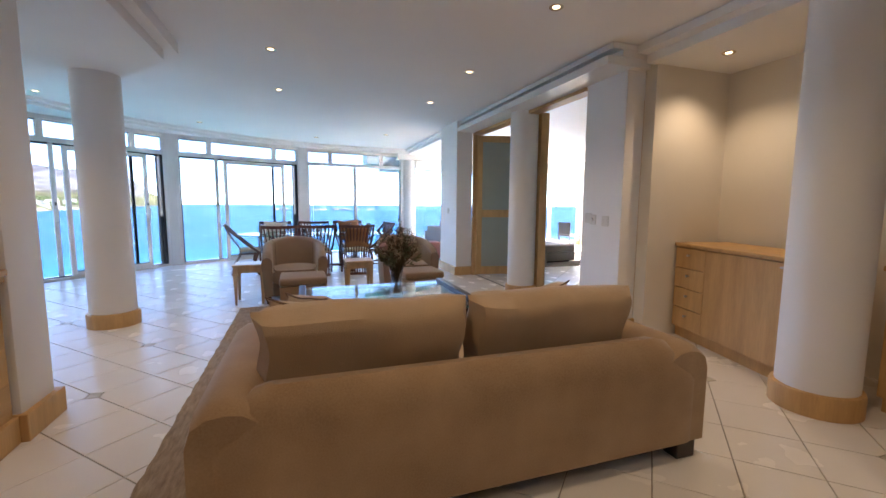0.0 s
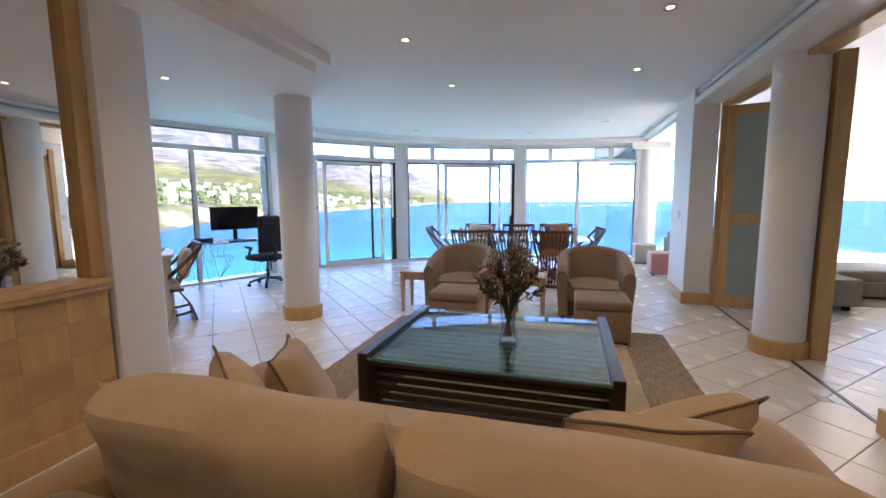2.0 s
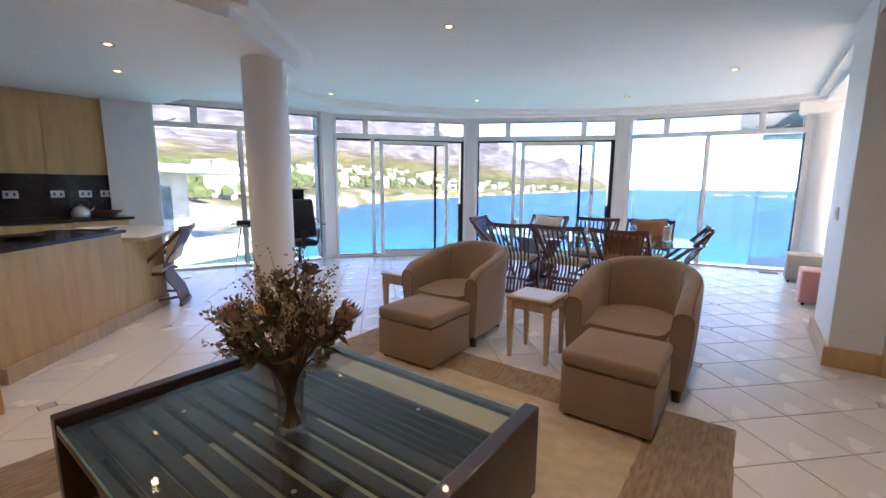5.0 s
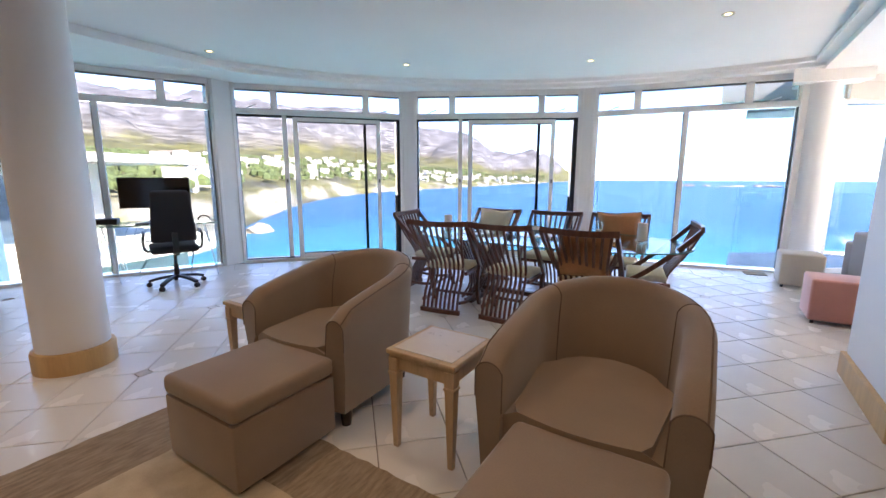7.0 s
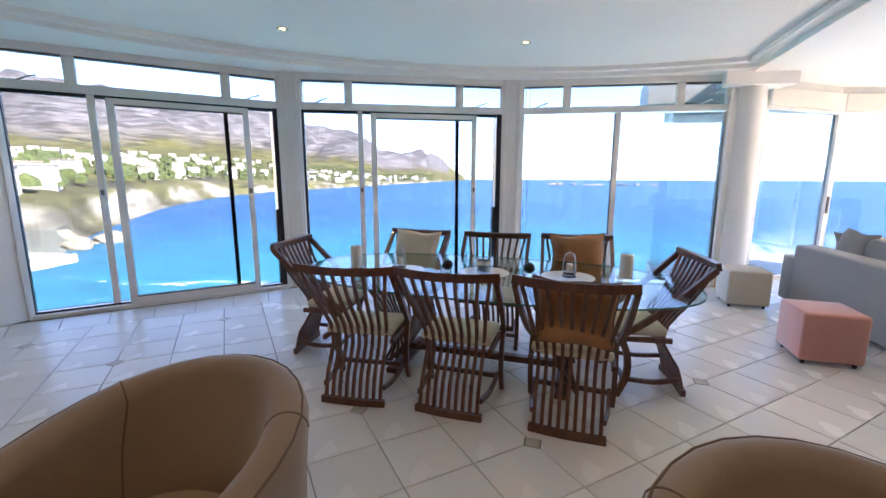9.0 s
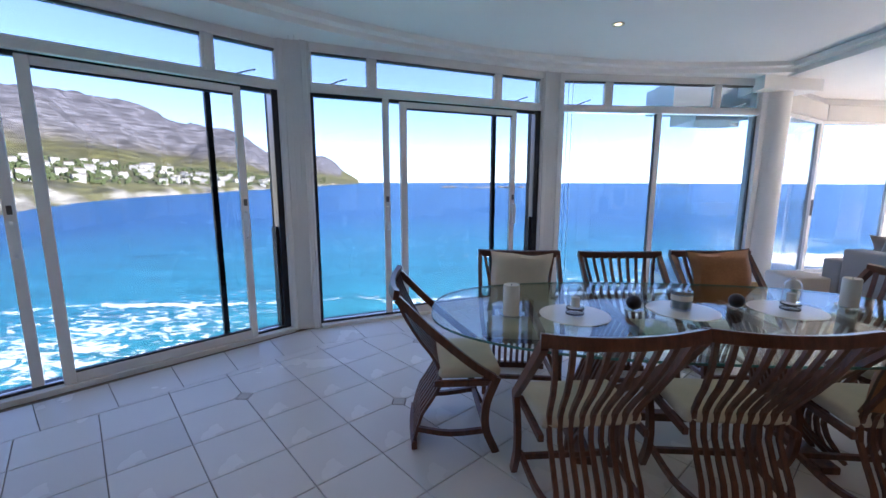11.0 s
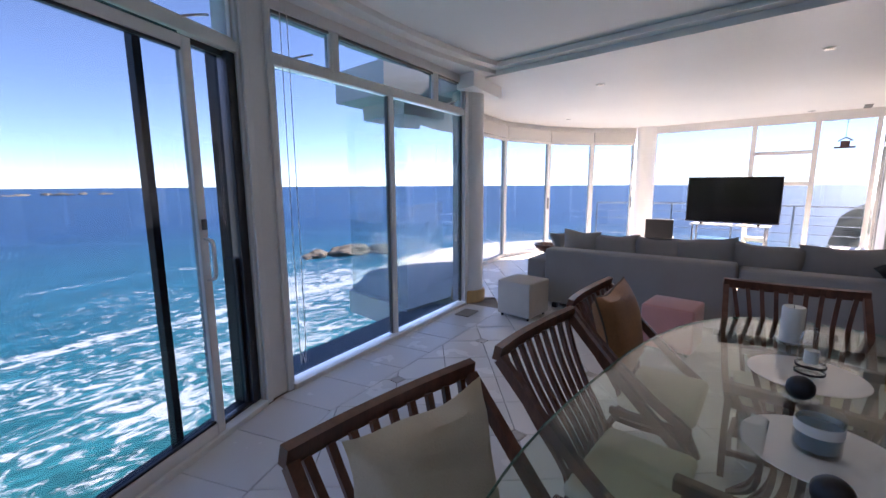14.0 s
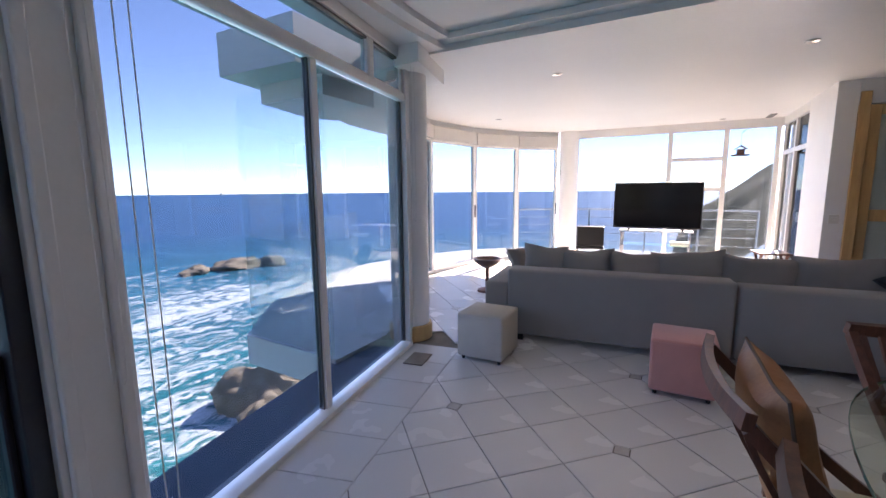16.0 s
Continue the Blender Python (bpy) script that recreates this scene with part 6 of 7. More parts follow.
def office_chair():
    ob = thing("office_chair", "black high-backed office chair on castors", "chair", pose(-3.45, 6.52, 0, 0, 0, 70))
    bm = boxed(-0.24, 0.24, -0.045, 0.045, 0.58, 1.20, 0.04, 3)
    for v in bm.verts:
        v.co.y += -0.05 + 0.10 * ((v.co.z - 0.85) / 0.35) ** 2 - 0.16
        v.co.x *= 1 - 0.22 * max(0, (v.co.z - 0.9) / 0.3) ** 2
    part("backrest", bm, BLACKFAB, ob, "", True)
    bm = boxed(-0.25, 0.25, -0.20, 0.28, 0.44, 0.53, 0.035, 3)
    part("seat", bm, BLACKFAB, ob, "", True)
    part("back_post", sweep(bmesh.new(), [(0, -0.1, 0.42), (0, -0.25, 0.45), (0, -0.26, 0.70)], 0.06, 0.02, (1, 0, 0), 4), BLACK, ob)
    for s in (-1, 1):
        bm = sweep(bmesh.new(), [(s * 0.22, 0.0, 0.46), (s * 0.30, 0.0, 0.48), (s * 0.31, 0.0, 0.62), (s * 0.30, -0.06, 0.67), (s * 0.30, 0.14, 0.68)], 0.04, 0.025, (0, 1, 0), 4)
        part("armrest", bm, BLACK, ob, "", True)
    part("gas_lift", lathe(bmesh.new(), [(0.03, 0.10), (0.03, 0.28), (0.018, 0.28), (0.018, 0.44), (0.08, 0.44), (0, 0.445)], 16), BLACK, ob, "", True)
    for i in range(5):
        a = 2 * math.pi * i / 5 + 0.3
        c, s = math.cos(a), math.sin(a)
        part("base_arm", sweep(bmesh.new(), [(0.02 * c, 0.02 * s, 0.13), (0.18 * c, 0.18 * s, 0.11), (0.31 * c, 0.31 * s, 0.075)], 0.045, 0.03, (-s, c, 0), 3), BLACK, ob)
        bm = bmesh.new()
        lathe(bm, [(0, -0.022), (0.028, -0.022), (0.03, -0.015), (0.03, 0.015), (0.028, 0.022), (0, 0.022)], 16)
        bmesh.ops.transform(bm, matrix=pose(0.31 * c, 0.31 * s, 0.0305, 90, 0, math.degrees(a)), verts=bm.verts)
        part("castor", bm, BLACK, ob, "", True)


office_chair()

# ---- kitchen ----
ob = thing("wall_cabinet", "maple wall panels over the black splashback", "panelling")
for i in range(4):
    part("panel", boxed(-5.497, -5.47, 4.74 - (i + 1) * 0.80, 4.74 - i * 0.80 - 0.004, 1.55, 2.655, 0.002, 1), MAPLE, ob)
ob = thing("splashback", "black granite splashback with white sockets", "splashback")
part("slab", boxed(-5.497, -5.475, 1.45, 4.70, 0.945, 1.549), GRANITE, ob)
for y in (3.55, 4.02, 4.33, 4.58):
    s = part("socket", boxed(-5.475, -5.465, y - 0.075, y + 0.075, 1.22, 1.32, 0.004), SWITCH, ob, "white double socket")
    for d in (-0.035, 0.035):
        part("rocker", boxed(-5.465, -5.461, y + d - 0.012, y + d + 0.012, 1.25, 1.29, 0.002, 1), BLACK, s)
ob = thing("kitchen_unit", "maple base units along the kitchen wall", "cabinet")
part("body", boxed(-5.495, -4.90, 1.45, 4.66, 0.10, 0.905), MAPLE, ob)
part("plinth", boxed(-5.495, -4.95, 1.45, 4.62, 0.0, 0.10), BLACK, ob)
for i in range(5):
    part("door", boxed(-4.90, -4.88, 1.46 + i * 0.64, 1.46 + i * 0.64 + 0.632, 0.115, 0.895, 0.003, 1), MAPLE, ob)
ob = thing("worktop", "black granite worktop along the kitchen wall", "worktop")
part("slab", boxed(-5.495, -4.86, 1.42, 4.72, 0.906, 0.944, 0.006), GRANITE, ob)
ob = thing("kettle", "brushed steel stove kettle with a black handle", "kettle", pose(-5.15, 4.18, 0.9445))
part("body", lathe(bmesh.new(), [(0, 0), (0.10, 0), (0.115, 0.02), (0.11, 0.08), (0.075, 0.14), (0.03, 0.165), (0.012, 0.168), (0.016, 0.185), (0, 0.19)], 28), STEEL, ob, "", True)
part("spout", sweep(bmesh.new(), [(0, 0.09, 0.08), (0, 0.14, 0.12), (0, 0.155, 0.14)], 0.03, 0.03, (1, 0, 0), 3, 8, 0.6), STEEL, ob, "", True)
part("handle", sweep(bmesh.new(), [(0, -0.10, 0.12), (0, -0.09, 0.22), (0, 0, 0.26), (0, 0.09, 0.22), (0, 0.09, 0.13)], 0.02, 0.016, (1, 0, 0), 4, 6), BLACK, ob, "", True)
ob = thing("fruit_bowl", "dark wooden bowl on the worktop", "bowl", pose(-5.20, 4.47, 0.9445))
part("bowl", lathe(bmesh.new(), [(0, 0), (0.09, 0), (0.20, 0.07), (0.21, 0.085), (0.19, 0.08), (0.08, 0.015), (0, 0.012)], 28), TEAK, ob, "", True)

front = arc3((-1.70, 2.86), (-2.40, 3.64), (-3.12, 4.42), 18)
ob = thing("kitchen_counter", "curved maple breakfast counter with a stepped plinth", "counter")
part("front_panel", ribbon(bmesh.new(), front[:13], 0.0, 0.03, 0.12, 0.93), MAPLE, ob, "curved maple veneer front", True)
part("back_panel", ribbon(bmesh.new(), front[:12], 0.58, 0.60, 0.0, 0.905), MAPLE, ob, "", True)
part("front_panel", ribbon(bmesh.new(), front[12:], 0.0, 0.03, 0.12, 0.815), MAPLE, ob, "", True)
part("plinth", ribbon(bmesh.new(), front, -0.035, 0.02, 0.0, 0.12), PALEWOOD, ob, "rounded pale plinth", True)
part("end_panel", ribbon(bmesh.new(), [(-3.13, 4.44), (-3.75, 4.30)], 0.0, 0.03, 0.0, 0.815), MAPLE, ob)
part("granite_top", ribbon(bmesh.new(), front[:13], -0.05, 0.62, 0.935, 0.965), GRANITE, ob, "black granite top", True)
part("bar_top", prism(bmesh.new(), [(-2.72, 4.12), (-3.05, 4.42), (-3.35, 4.62), (-3.75, 4.76), (-4.3, 4.80), (-4.6, 4.4), (-4.4, 3.75), (-3.6, 3.35)], 0.82, 0.855), PALESTONE, ob, "pale stone bar top")
ob = thing("magazine", "magazines lying on the granite counter", "magazines", pose(-2.85, 3.75, 0.9655, 0, 0, 40))
part("magazine", boxed(-0.15, 0.15, -0.11, 0.11, 0, 0.012, 0.002, 1), BLACK, ob)
part("page", boxed(-0.13, 0.12, -0.10, 0.10, 0.0125, 0.018, 0.002, 1), FRAME, ob)
ob = thing("black_bowl", "shallow black bowl on the granite counter", "bowl", pose(-2.35, 3.15, 0.9655))
part("bowl", lathe(bmesh.new(), [(0, 0), (0.07, 0), (0.14, 0.035), (0.13, 0.036), (0.06, 0.008), (0, 0.008)], 28), BLACK, ob, "", True)

# ---- recessed ceiling lamps ----
def downlight(x, y, z, on, label, power=0.9):
    ob = thing("downlight", label, "lamp", pose(x, y, z), "recessed ceiling lamps")
    part("rim", lathe(bmesh.new(), [(0.027, -0.001), (0.036, -0.003), (0.05, -0.008), (0.055, -0.004), (0.055, 0.0)], 24), LAMP_RIM if on else STEEL, ob, "", True)
    part("bulb", lathe(bmesh.new(), [(0, -0.003), (0.027, -0.003), (0.027, 0), (0, 0)], 20), LAMP_ON if on else GREYFRAME, ob)
    if on:
        d = bpy.data.lights.new("spot", "SPOT")
        d.energy, d.color, d.spot_size, d.spot_blend, d.shadow_soft_size = power, (1.0, 0.78, 0.52), radians(125), 0.8, 0.03
        s = new("bulb_light", d)
        s.parent = ob
        s.matrix_local = pose(0, 0, -0.02)


lit = "small brass recessed downlight, lit"
# the last four (y below 1) are unseen, added to brighten the sofa back
for x, y in ((0.07, 4.20), (0.07, 5.77), (2.19, 5.76), (2.19, 4.20), (-3.13, 7.0), (-1.49, 8.77), (0.67, 9.88), (2.13, 8.95), (2.22, 2.5), (0.07, 2.5), (2.2, 0.8), (0.07, 0.8), (2.2, -0.9), (0.07, -0.9)):
    downlight(x, y, H_MAIN, True, lit)
downlight(3.95, 2.42, 2.70, True, lit, 1.1)
for x, y in ((-2.35, 3.88), (-3.37, 4.24)):
    downlight(x, y, 2.66, True, lit)
for x, y in ((4.52, 8.42), (4.47, 10.55), (6.9, 12.15), (9.0, 8.65), (5.9, 6.0)):
    downlight(x, y, H_LIVING, False, "small steel recessed downlight, unlit")
ob = thing("ceiling_vent", "dark ceiling vent near the far door", "vent", pose(9.0, 7.95, H_LIVING))
part("grille", boxed(-0.2, 0.2, -0.05, 0.05, -0.012, 0, 0.003, 1), GREYFRAME, ob)

# bead chains of the blinds
for (x, y), z0 in (((-2.22, 9.70), 0.9), ((0.40, 11.06), 0.75), ((0.56, 11.13), 0.12), ((3.02, 11.5), 1.1)):
    ob = thing("blind_chain", "thin white bead chain of a roller blind", "chain", pose(x, y, 0.165), "blind chains")
    bm = bmesh.new()
    sweep(bm, [(-0.02, -0.02, 2.6), (-0.02, -0.02, z0 + 0.1), (0, -0.02, z0), (0.03, -0.02, z0 + 0.1), (0.03, -0.02, 2.6)], 0.006, 0.006, (0, 1, 0), 4, 5)
    part("chain", bm, FRAME, ob)

# ---- outside ----
SEA_Z = -24.0
bm = bmesh.new()
N = 48
c = bm.verts.new((0, 0, 0))
ring = [bm.verts.new((4950 * math.cos(2 * math.pi * i / N), 4950 * math.sin(2 * math.pi * i / N), 0)) for i in range(N)]
for i in range(N):
    bm.faces.new((c, ring[i], ring[(i + 1) % N]))
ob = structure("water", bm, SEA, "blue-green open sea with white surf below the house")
ob.location.z = SEA_Z

# mountain and coast: bearing to the left of straight ahead, slope of the ridge seen from the house
RIDGE = [(14.8, 0.0), (16.6, 0.02), (18.1, 0.047), (20.8, 0.057), (23.5, 0.05), (25.8, 0.054), (28.9, 0.093), (35.8, 0.112), (38.8, 0.127), (42.8, 0.135), (45.9, 0.15), (60, 0.142), (80, 0.17), (120, 0.2)]
COAST = [(14.8, 3300), (17, 2600), (20.4, 1870), (27, 1250), (33, 960), (38.8, 800), (47, 540), (54, 300), (60, 165), (70, 120), (120, 80)]
BEACH = [(14, 4), (30, 10), (42, 26), (52, 62), (60, 60), (75, 20), (120, 5)]


def table_at(tb, b):
    return float(np.interp(b, [p[0] for p in tb], [p[1] for p in tb]))


bm = bmesh.new()
rise = bm.verts.layers.float.new("rise")
NB, NR = 210, 70
g = []
for i in range(NB + 1):
    b = 14.8 + 105 * i / NB
    rc, sl = table_at(COAST, b), table_at(RIDGE, b)
    rr = max(rc * 1.12, min(4300, rc + 900 + 1200 * min(1, (b - 14.8) / 20)))
    row = []
    for j in range(NR + 1):
        t = j / NR
        r = rc + (rr - rc) * t ** 1.4
        x, y = -r * math.sin(radians(b)), r * math.cos(radians(b))
        n1 = noise.fractal(Vector((x / 300, y / 300, 0.3)), 1.0, 2.1, 6)
        n2 = noise.fractal(Vector((x / 60, y / 60, 1.7)), 1.0, 2.1, 5)
        tt = (r - rc) / (rr - rc)
        prof = 0.02 + 0.36 * tt ** 0.9 + 0.62 * (1 / (1 + math.exp(-(tt - 0.74 + 0.10 * n1) * 16)))
        top = rr * sl + 24
        sand = min(1.0, max(0.0, (r - rc) / table_at(BEACH, b)))
        h = top * prof * (1 + 0.10 * n1) * sand ** 3 + 5 * n2 * min(1, tt * 8) * sand + min(3, (r - rc) * 0.05)
        h += top * 0.11 * noise.ridged_multi_fractal(Vector((x / 170, y / 170, 0.9)), 1.0, 2.1, 6, 1.0, 2.0) * max(0, tt - 0.35) - top * 0.065 * max(0, tt - 0.35)
        if tt > 0.93:
            h = top * (1 + 0.03 * n2 + 0.03 * n1)
        v = bm.verts.new((x, y, SEA_Z + max(-1.0, h if j else -2)))
        v[rise] = min(1, max(0, h / max(top, 1))) if sl > 0.03 else 0.25
        if sand < 0.95:
            v[rise] = 0.0
        row.append(v)
    g.append(row)
for i in range(NB):
    for j in range(NR):
        bm.faces.new((g[i][j], g[i][j + 1], g[i + 1][j + 1], g[i + 1][j]))
tagged(part("ground_mountain", bm, LAND, None, "", True), "green coastal slope under a grey rocky mountain range", "mountain", "", "structure")


def land_height(b, f):
    rc, sl = table_at(COAST, b), table_at(RIDGE, b)
    rr = max(rc * 1.12, min(4300, rc + 900 + 1200 * min(1, (b - 14.8) / 20)))
    r = rc + (rr - rc) * f
    return -r * math.sin(radians(b)), r * math.cos(radians(b)), SEA_Z + (rr * sl + 24) * (0.02 + 0.36 * f ** 0.9) + min(6, (r - rc) * 0.12), r


# houses on the slope
def house():
    ob = thing("house", "white rendered villa on the coastal slope", "house", None, "villas on the slope")
    part("wall", boxed(-7, 7, -5, 5, -8, 6), HOUSE_W, ob)
    bm = prism(bmesh.new(), [(-7.6, -5.6), (7.6, -5.6), (7.6, 5.6), (-7.6, 5.6)], 6.0, 6.7)
    part("roof", bm, HOUSE_R, ob)
    for z in (0.6, 3.6):
        for x in (-4.8, -1.6, 1.6, 4.8):
            part("window", boxed(x - 1.1, x + 1.1, -5.12, -5.0, z, z + 1.7), HOUSE_G, ob)
    part("terrace", boxed(-7, 7, -8, -5, -8, 0), HOUSE_W, ob)
    return ob


rnd = random.Random(12)
h0 = house()
first = True
for i in range(130):
    b = rnd.uniform(20, 66)
    f = rnd.uniform(0.02, 0.40) * (0.5 if b < 36 else 1.0) + 1.1 * table_at(BEACH, b) / 2100
    x, y, z, r = land_height(b, f)
    m = pose(x, y, z + 2, 0, 0, b + 180 + rnd.uniform(-25, 25)) @ Matrix.Diagonal((1, 1, 1, 1))
    if first:
        h0.matrix_world = m
        first = False
    else:
        copy_thing(h0, m)

# bushes and trees on the slope, uncountable
bm = bmesh.new()
tet = [Vector((math.cos(a), math.sin(a), -0.3)) for a in (0, 1.26, 2.51, 3.77, 5.03)]
for i in range(2600):
    b = rnd.uniform(19, 82)
    f = rnd.uniform(0.015, 0.42) + 1.05 * table_at(BEACH, b) / 2100
    x, y, z, r = land_height(b, f)
    s = rnd.uniform(1.5, 4.5)
    base = [bm.verts.new((x + v.x * s * rnd.uniform(0.7, 1.3), y + v.y * s * rnd.uniform(0.7, 1.3), z - 0.5)) for v in tet]
    mid = [bm.verts.new((x + v.x * s * rnd.uniform(0.7, 1.2), y + v.y * s * rnd.uniform(0.7, 1.2), z + s * rnd.uniform(0.6, 1.0))) for v in tet]
    tip = bm.verts.new((x + rnd.uniform(-1, 1), y + rnd.uniform(-1, 1), z + s * rnd.uniform(1.1, 1.6)))
    for k in range(5):
        q = (k + 1) % 5
        bm.faces.new((base[k], base[q], mid[q], mid[k]))
        bm.faces.new((mid[k], mid[q], tip))
tagged(part("slope_bushes", bm, LEAF), "dense green bushes on the coastal slope", "bushes", "", "stuff")


# boulders in the surf
def boulder(x, y, s, h, seed, label):
    bm = bmesh.new()
    bmesh.ops.create_icosphere(bm, subdivisions=4, radius=1.0)
    for v in bm.verts:
        n = noise.fractal(v.co * 1.3 + Vector((seed * 7.1, 0, 0)), 1.0, 2.2, 5)
        v.co *= 1 + 0.35 * n
        v.co.x *= s
        v.co.y *= s * 0.7
        v.co.z *= h
    ob = part("boulder", bm, ROCK, None, "", True)
    ob.matrix_world = pose(x, y, SEA_Z, 0, 0, seed * 40)
    tagged(ob, label, "rock", "rocks in the surf")


for i, (x, y, s, h) in enumerate(((91, 138, 9, 3.0), (77, 141, 6, 2.0), (99, 132, 6, 3.2), (31, 52, 5.5, 5.0), (35, 49, 4.2, 4.2), (28, 47.5, 3.4, 3.2), (-190, 110, 10, 5), (-175, 122, 7, 4), (-205, 104, 8, 6), (-168, 105, 5, 3))):
    boulder(x, y, s, h, i, "weathered granite boulder in white surf")
for i in range(9):
    boulder(-90 + 40 * i + rnd.uniform(-10, 10), 1500 + rnd.uniform(-60, 60), rnd.uniform(9, 22), rnd.uniform(3, 7), 20 + i, "low offshore rock on the horizon")
# hillside beyond the living room
bm = bmesh.new()
g = []
for i in range(41):
    row = []
    for j in range(25):
        x, y = 58 + i * 3.0, 8.5 - j * 4.0
        h = (-4 if j == 0 else 11.5 + 0.85 * (8.5 - y)) + 3.0 * noise.fractal(Vector((x / 14, y / 14, 0.5)), 1.0, 2.1, 6) + 0.10 * (100 - x) * 0.2
        row.append(bm.verts.new((x, y, SEA_Z + max(-2, h))))
    g.append(row)
for i in range(40):
    for j in range(24):
        bm.faces.new((g[i][j], g[i][j + 1], g[i + 1][j + 1], g[i + 1][j]))
tagged(part("ground_hillside", bm, SCRUB, None, "", True), "rocky hillside beyond the living room balcony", "hillside", "", "structure")
ob = thing("ship", "distant cargo ship on the horizon", "ship", pose(1950, 2900, SEA_Z, 0, 0, 30))
part("hull", boxed(-45, 45, -6, 6, -1, 7, 1.0, 1), HOUSE_G, ob)
part("superstructure", boxed(-42, -26, -5, 5, 7, 20), HOUSE_W, ob)
part("mast", boxed(18, 20, -1, 1, 7, 22), HOUSE_G, ob)
# neighbouring building
ob = thing("neighbour_building", "white terraced apartment building next door", "building", pose(-17, 10.5, 0, 0, 0, 12))
part("wall", boxed(-9, 0, -8, 3, -24, -1.6), HOUSE_W, ob)
part("terrace_slab", boxed(-9, 2.0, -8, 4.5, -1.6, -1.3), HOUSE_W, ob)
part("upper_wall", boxed(-9, -1.5, -8, 1, -1.3, 1.9), HOUSE_W, ob)
part("roof", boxed(-9.5, 1.0, -8.5, 3.5, 1.9, 2.2), HOUSE_W, ob)
part("window", boxed(-1.5, -1.44, -4, 0.2, -0.9, 1.3), HOUSE_G, ob)
part("balustrade", boxed(1.9, 1.96, -8, 4.4, -1.3, -0.3), SCREEN_GLASS, ob)

# ---- floor tiles, each a piece of its own ----
TS = 1.098 / (2 * math.sqrt(2))
U = TS * math.sqrt(2)
OX, OY = 2.20, 10.66


def tile_mesh(cut, name="tile"):
    """A square tile on its corner, with worn edges; cut: which of its corners is clipped for an inset."""
    g2, k = 0.0028, 0.043
    h = U / 2 - g2 * 1.4
    pts = []
    for i, (cx, cy) in enumerate(((h, 0), (0, h), (-h, 0), (0, -h))):
        if i in cut:
            if cx:
                pts += [(cx - math.copysign(k, cx), -math.copysign(k, cx)), (cx - math.copysign(k, cx), math.copysign(k, cx))]
            else:
                pts += [(math.copysign(k, cy), cy - math.copysign(k, cy)), (-math.copysign(k, cy), cy - math.copysign(k, cy))]
        else:
            pts.append((cx, cy))
    bm = bmesh.new()
    lo = [bm.verts.new((x, y, -0.012)) for x, y in pts]
    md = [bm.verts.new((x, y, -0.002)) for x, y in pts]
    hi = [bm.verts.new((x * 0.985, y * 0.985, 0.0)) for x, y in pts]
    bm.faces.new(hi)
    for a, b in ((lo, md), (md, hi)):
        for i in range(len(pts)):
            j = (i + 1) % len(pts)
            bm.faces.new((a[i], a[j], b[j], b[i]))
    bmesh.ops.recalc_face_normals(bm, faces=bm.faces)
    me = bpy.data.meshes.new(name)
    bm.to_mesh(me)
    bm.free()
    me.materials.append(TILE)
    return me


room = [(-5.5, 1.4)] + [(-5.42, 4.72), (-5.2, 5.2), (-4.1, 7.7), (-2.28, 9.88), (0.32, 11.18), (3.1, 11.66)] + [liv(a, -0.04) for a in range(140, 36, -8)] + [(9.28, 11.3), (9.28, 2.9), (4.55, 2.9), (4.55, -3.3), (-1.34, -3.3), (-1.34, 2.42), (-1.6, 2.95)]


def inside(x, y):
    c = False
    for i in range(len(room)):
        (x0, y0), (x1, y1) = room[i - 1], room[i]
        if (y0 > y) != (y1 > y) and x < (x1 - x0) * (y - y0) / (y1 - y0) + x0:
            c = not c
    return c


front_line = [(-5.25, 5.20), (-4.14, 7.69), (-2.28, 9.85), (0.33, 11.15), (3.1, 11.62)]
field_line = offset_line(front_line, -0.53)


def clip_tile(pts, line):
    """Cut a tile back to the near side of the line along the windows."""
    for (x0, y0), (x1, y1) in zip(line, line[1:]):
        nx, ny = -(y1 - y0), x1 - x0
        ln = math.hypot(nx, ny)
        side = [((x - x0) * nx + (y - y0) * ny) / ln for x, y in pts]
        out = []
        for k in range(len(pts)):
            p, q, a, b = pts[k], pts[(k + 1) % len(pts)], side[k], side[(k + 1) % len(pts)]
            if a <= 0:
                out.append(p)
            if (a <= 0) != (b <= 0):
                u = a / (a - b)
                out.append((p[0] + (q[0] - p[0]) * u, p[1] + (q[1] - p[1]) * u))
        pts = out
        if len(pts) < 3:
            return []
    return pts


def near_front(x, y):
    if x > 3.3:
        return False
    return any(((x - x0) * -(y1 - y0) + (y - y0) * (x1 - x0)) / math.hypot(x1 - x0, y1 - y0) > -0.36 for (x0, y0), (x1, y1) in zip(field_line, field_line[1:]))


def inset_at(x, y):
    quad = [(x + 0.045, y - 0.045), (x + 0.045, y + 0.045), (x - 0.045, y + 0.045), (x - 0.045, y - 0.045)]
    return inside(x, y) and (x > 3.3 or clip_tile(quad, field_line) == quad)


def add_slab(pts, vs, fs):
    """A flat tile of any outline with a small worn edge."""
    cx, cy = sum(p[0] for p in pts) / len(pts), sum(p[1] for p in pts) / len(pts)
    n0, n = len(vs), len(pts)
    vs += [(x, y, -0.012) for x, y in pts] + [(x, y, -0.002) for x, y in pts] + [(cx + (x - cx) * 0.985, cy + (y - cy) * 0.985, 0.0) for x, y in pts]
    fs.append([n0 + 2 * n + k for k in range(n)])
    for a in (0, n):
        for k in range(n):
            j = (k + 1) % n
            fs.append([n0 + a + k, n0 + a + j, n0 + a + n + j, n0 + a + n + k])


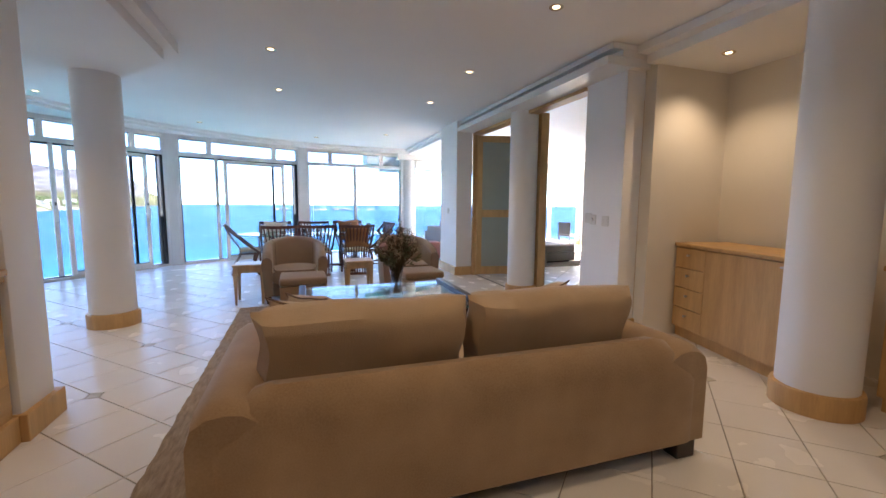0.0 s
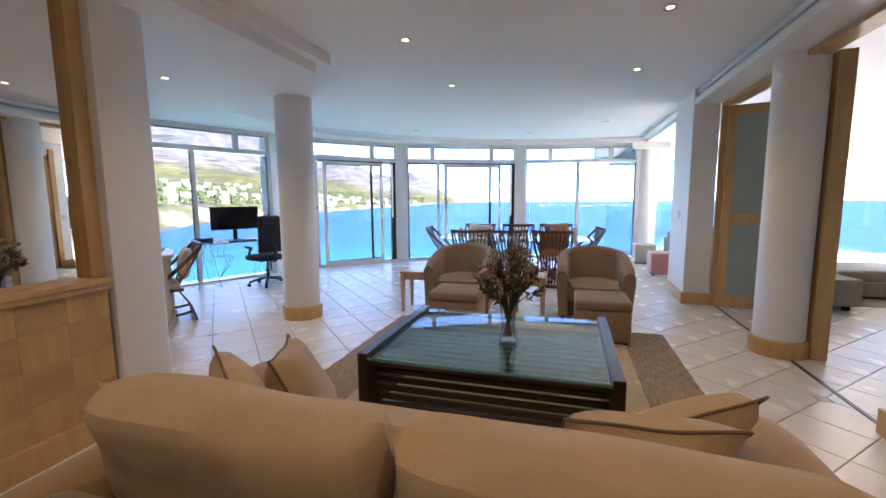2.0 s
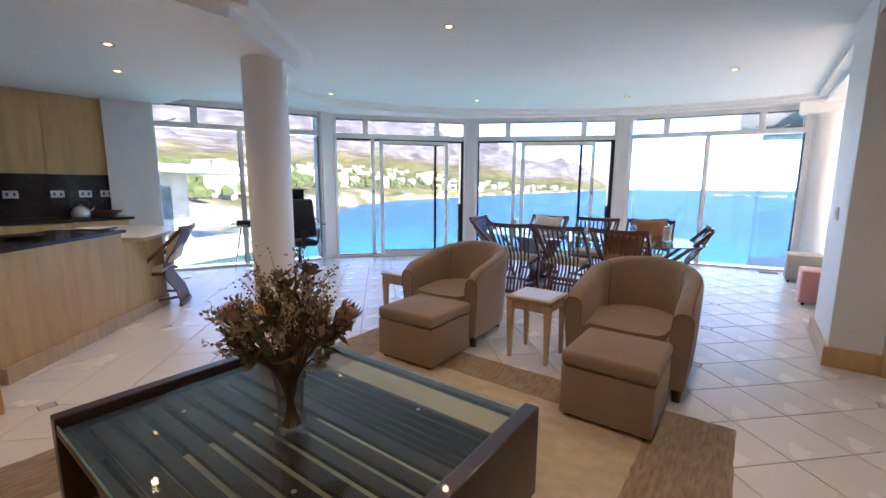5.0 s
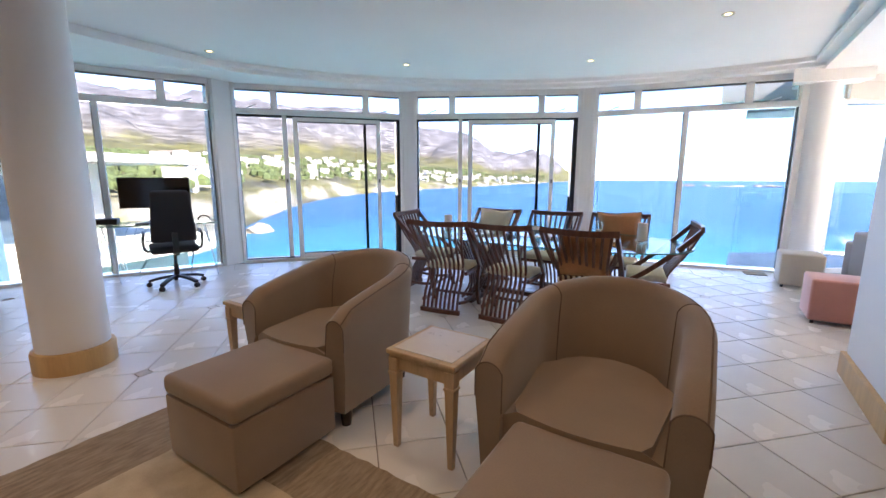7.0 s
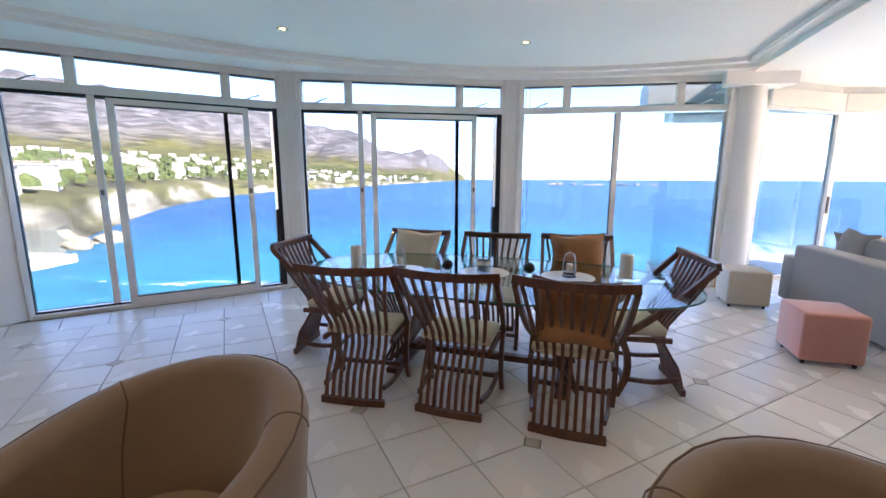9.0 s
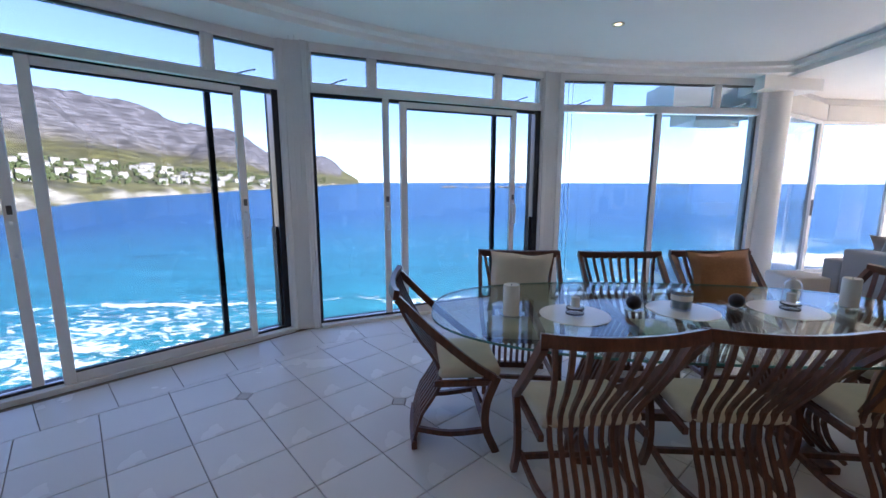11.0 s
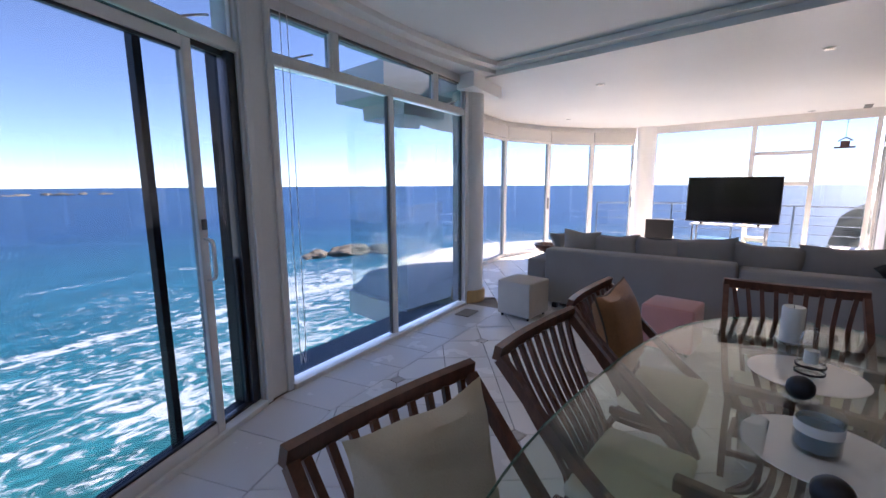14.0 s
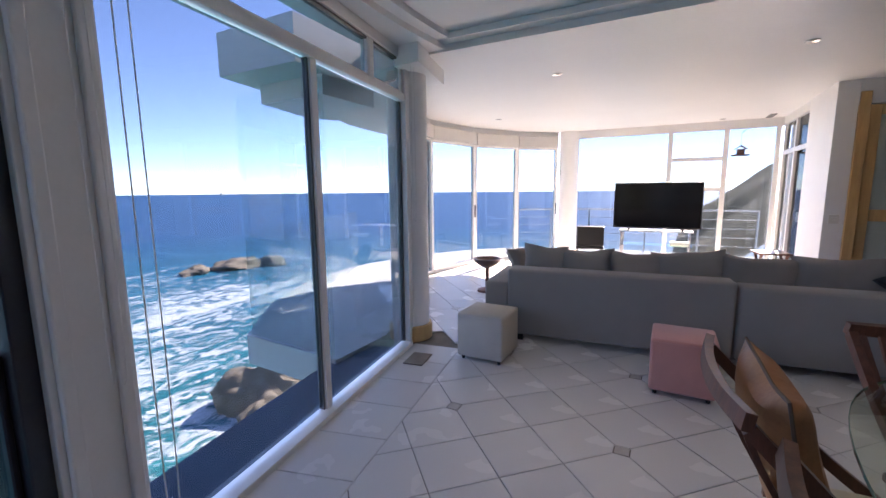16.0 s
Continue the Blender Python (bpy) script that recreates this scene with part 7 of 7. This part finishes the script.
floor_ob = bpy.data.objects["floor"]
meshes = {}
rest_v, rest_f = [], []
cells = []
for i in range(-40, 40):
    for j in range(-60, 40):
        # centres of the diagonal tiles lie on the half grid
        if (i + j) % 2 == 0:
            continue
        x, y = OX + i * U / 2, OY + j * U / 2
        if any(inside(x + dx, y + dy) for dx, dy in ((0.3, 0), (-0.3, 0), (0, 0.3), (0, -0.3), (0, 0))):
            cut = []
            for q, (di, dj) in enumerate(((1, 0), (0, 1), (-1, 0), (0, -1))):
                if (i + di) % 4 == 0 and (j + dj) % 4 == 0 and inset_at(OX + (i + di) * U / 2, OY + (j + dj) * U / 2):
                    cut.append(q)
            cells.append((math.hypot(x - 1.0, y - 7.4), x, y, tuple(cut)))
cells.sort()
cut_v, cut_f = [], []
for k, (d, x, y, cut) in enumerate(cells):
    if cut not in meshes:
        meshes[cut] = tile_mesh(cut)
    if near_front(x, y):
        h, kk, pts = U / 2 - 0.004, 0.043, []
        for q, (cx, cy) in enumerate(((h, 0), (0, h), (-h, 0), (0, -h))):
            if q in cut:
                sx, sy = (cx > 0) - (cx < 0), (cy > 0) - (cy < 0)
                pts += [(x + cx - sx * kk + sy * kk, y + cy - sy * kk - sx * kk), (x + cx - sx * kk - sy * kk, y + cy - sy * kk + sx * kk)]
            else:
                pts.append((x + cx, y + cy))
        pts = clip_tile(pts, field_line)
        if len(pts) > 2 and max(math.hypot(p[0] - pts[0][0], p[1] - pts[0][1]) for p in pts) > 0.04:
            add_slab(pts, cut_v, cut_f)
        continue
    if k < 330:
        t = new("tile", meshes[cut])
        t.parent = floor_ob
        t.location = (x, y, 0)
    else:
        me = meshes[cut]
        n0 = len(rest_v)
        rest_v += [(v.co.x + x, v.co.y + y, v.co.z) for v in me.vertices]
        rest_f += [[q + n0 for q in p.vertices] for p in me.polygons]
# border along the windows: a row of square tiles
row_a, row_b = offset_line(front_line, -0.525), offset_line(front_line, -0.06)
for k in range(len(front_line) - 1):
    L = math.hypot(front_line[k + 1][0] - front_line[k][0], front_line[k + 1][1] - front_line[k][1])
    for n, p, q in ((round(L / 0.40), row_a, row_b),):
        mix = lambda s, u: (s[k][0] + (s[k + 1][0] - s[k][0]) * u, s[k][1] + (s[k + 1][1] - s[k][1]) * u)
        for i in range(n):
            u0, u1 = i / n + 0.0025 / L, (i + 1) / n - 0.0025 / L
            if n > 5 or p is row_a:
                bv, bf = [], []
                add_slab([mix(p, u0), mix(p, u1), mix(q, u1), mix(q, u0)], bv, bf)
                me = bpy.data.meshes.new("border_tile")
                me.from_pydata(bv, [], bf)
                me.materials.append(TILE)
                t = new("border_tile", me)
                t.parent = floor_ob
            else:
                add_slab([mix(p, u0), mix(p, u1), mix(q, u1), mix(q, u0)], cut_v, cut_f)
me = bpy.data.meshes.new("cut_tiles")
me.from_pydata(cut_v, [], cut_f)
me.materials.append(TILE)
t = new("cut_tiles", me)
t.parent = floor_ob
tagged(t, "", "", "", "stuff")
me = bpy.data.meshes.new("far_tiles")
me.from_pydata(rest_v, [], rest_f)
me.materials.append(TILE)
t = new("far_tiles", me)
t.parent = floor_ob
tagged(t, "", "", "", "stuff")
ibm = boxed(-0.0395, 0.0395, -0.0395, 0.0395, -0.012, 0.0, 0.0025, 1)
ime = bpy.data.meshes.new("tile_inset")
ibm.to_mesh(ime)
ibm.free()
ime.materials.append(INSET)
for i in range(-5, 9):
    for j in range(-13, 4):
        x, y = OX + i * 2 * U, OY + j * 2 * U
        if inset_at(x, y):
            t = new("tile_inset", ime)
            t.parent = floor_ob
            t.location = (x, y, 0)
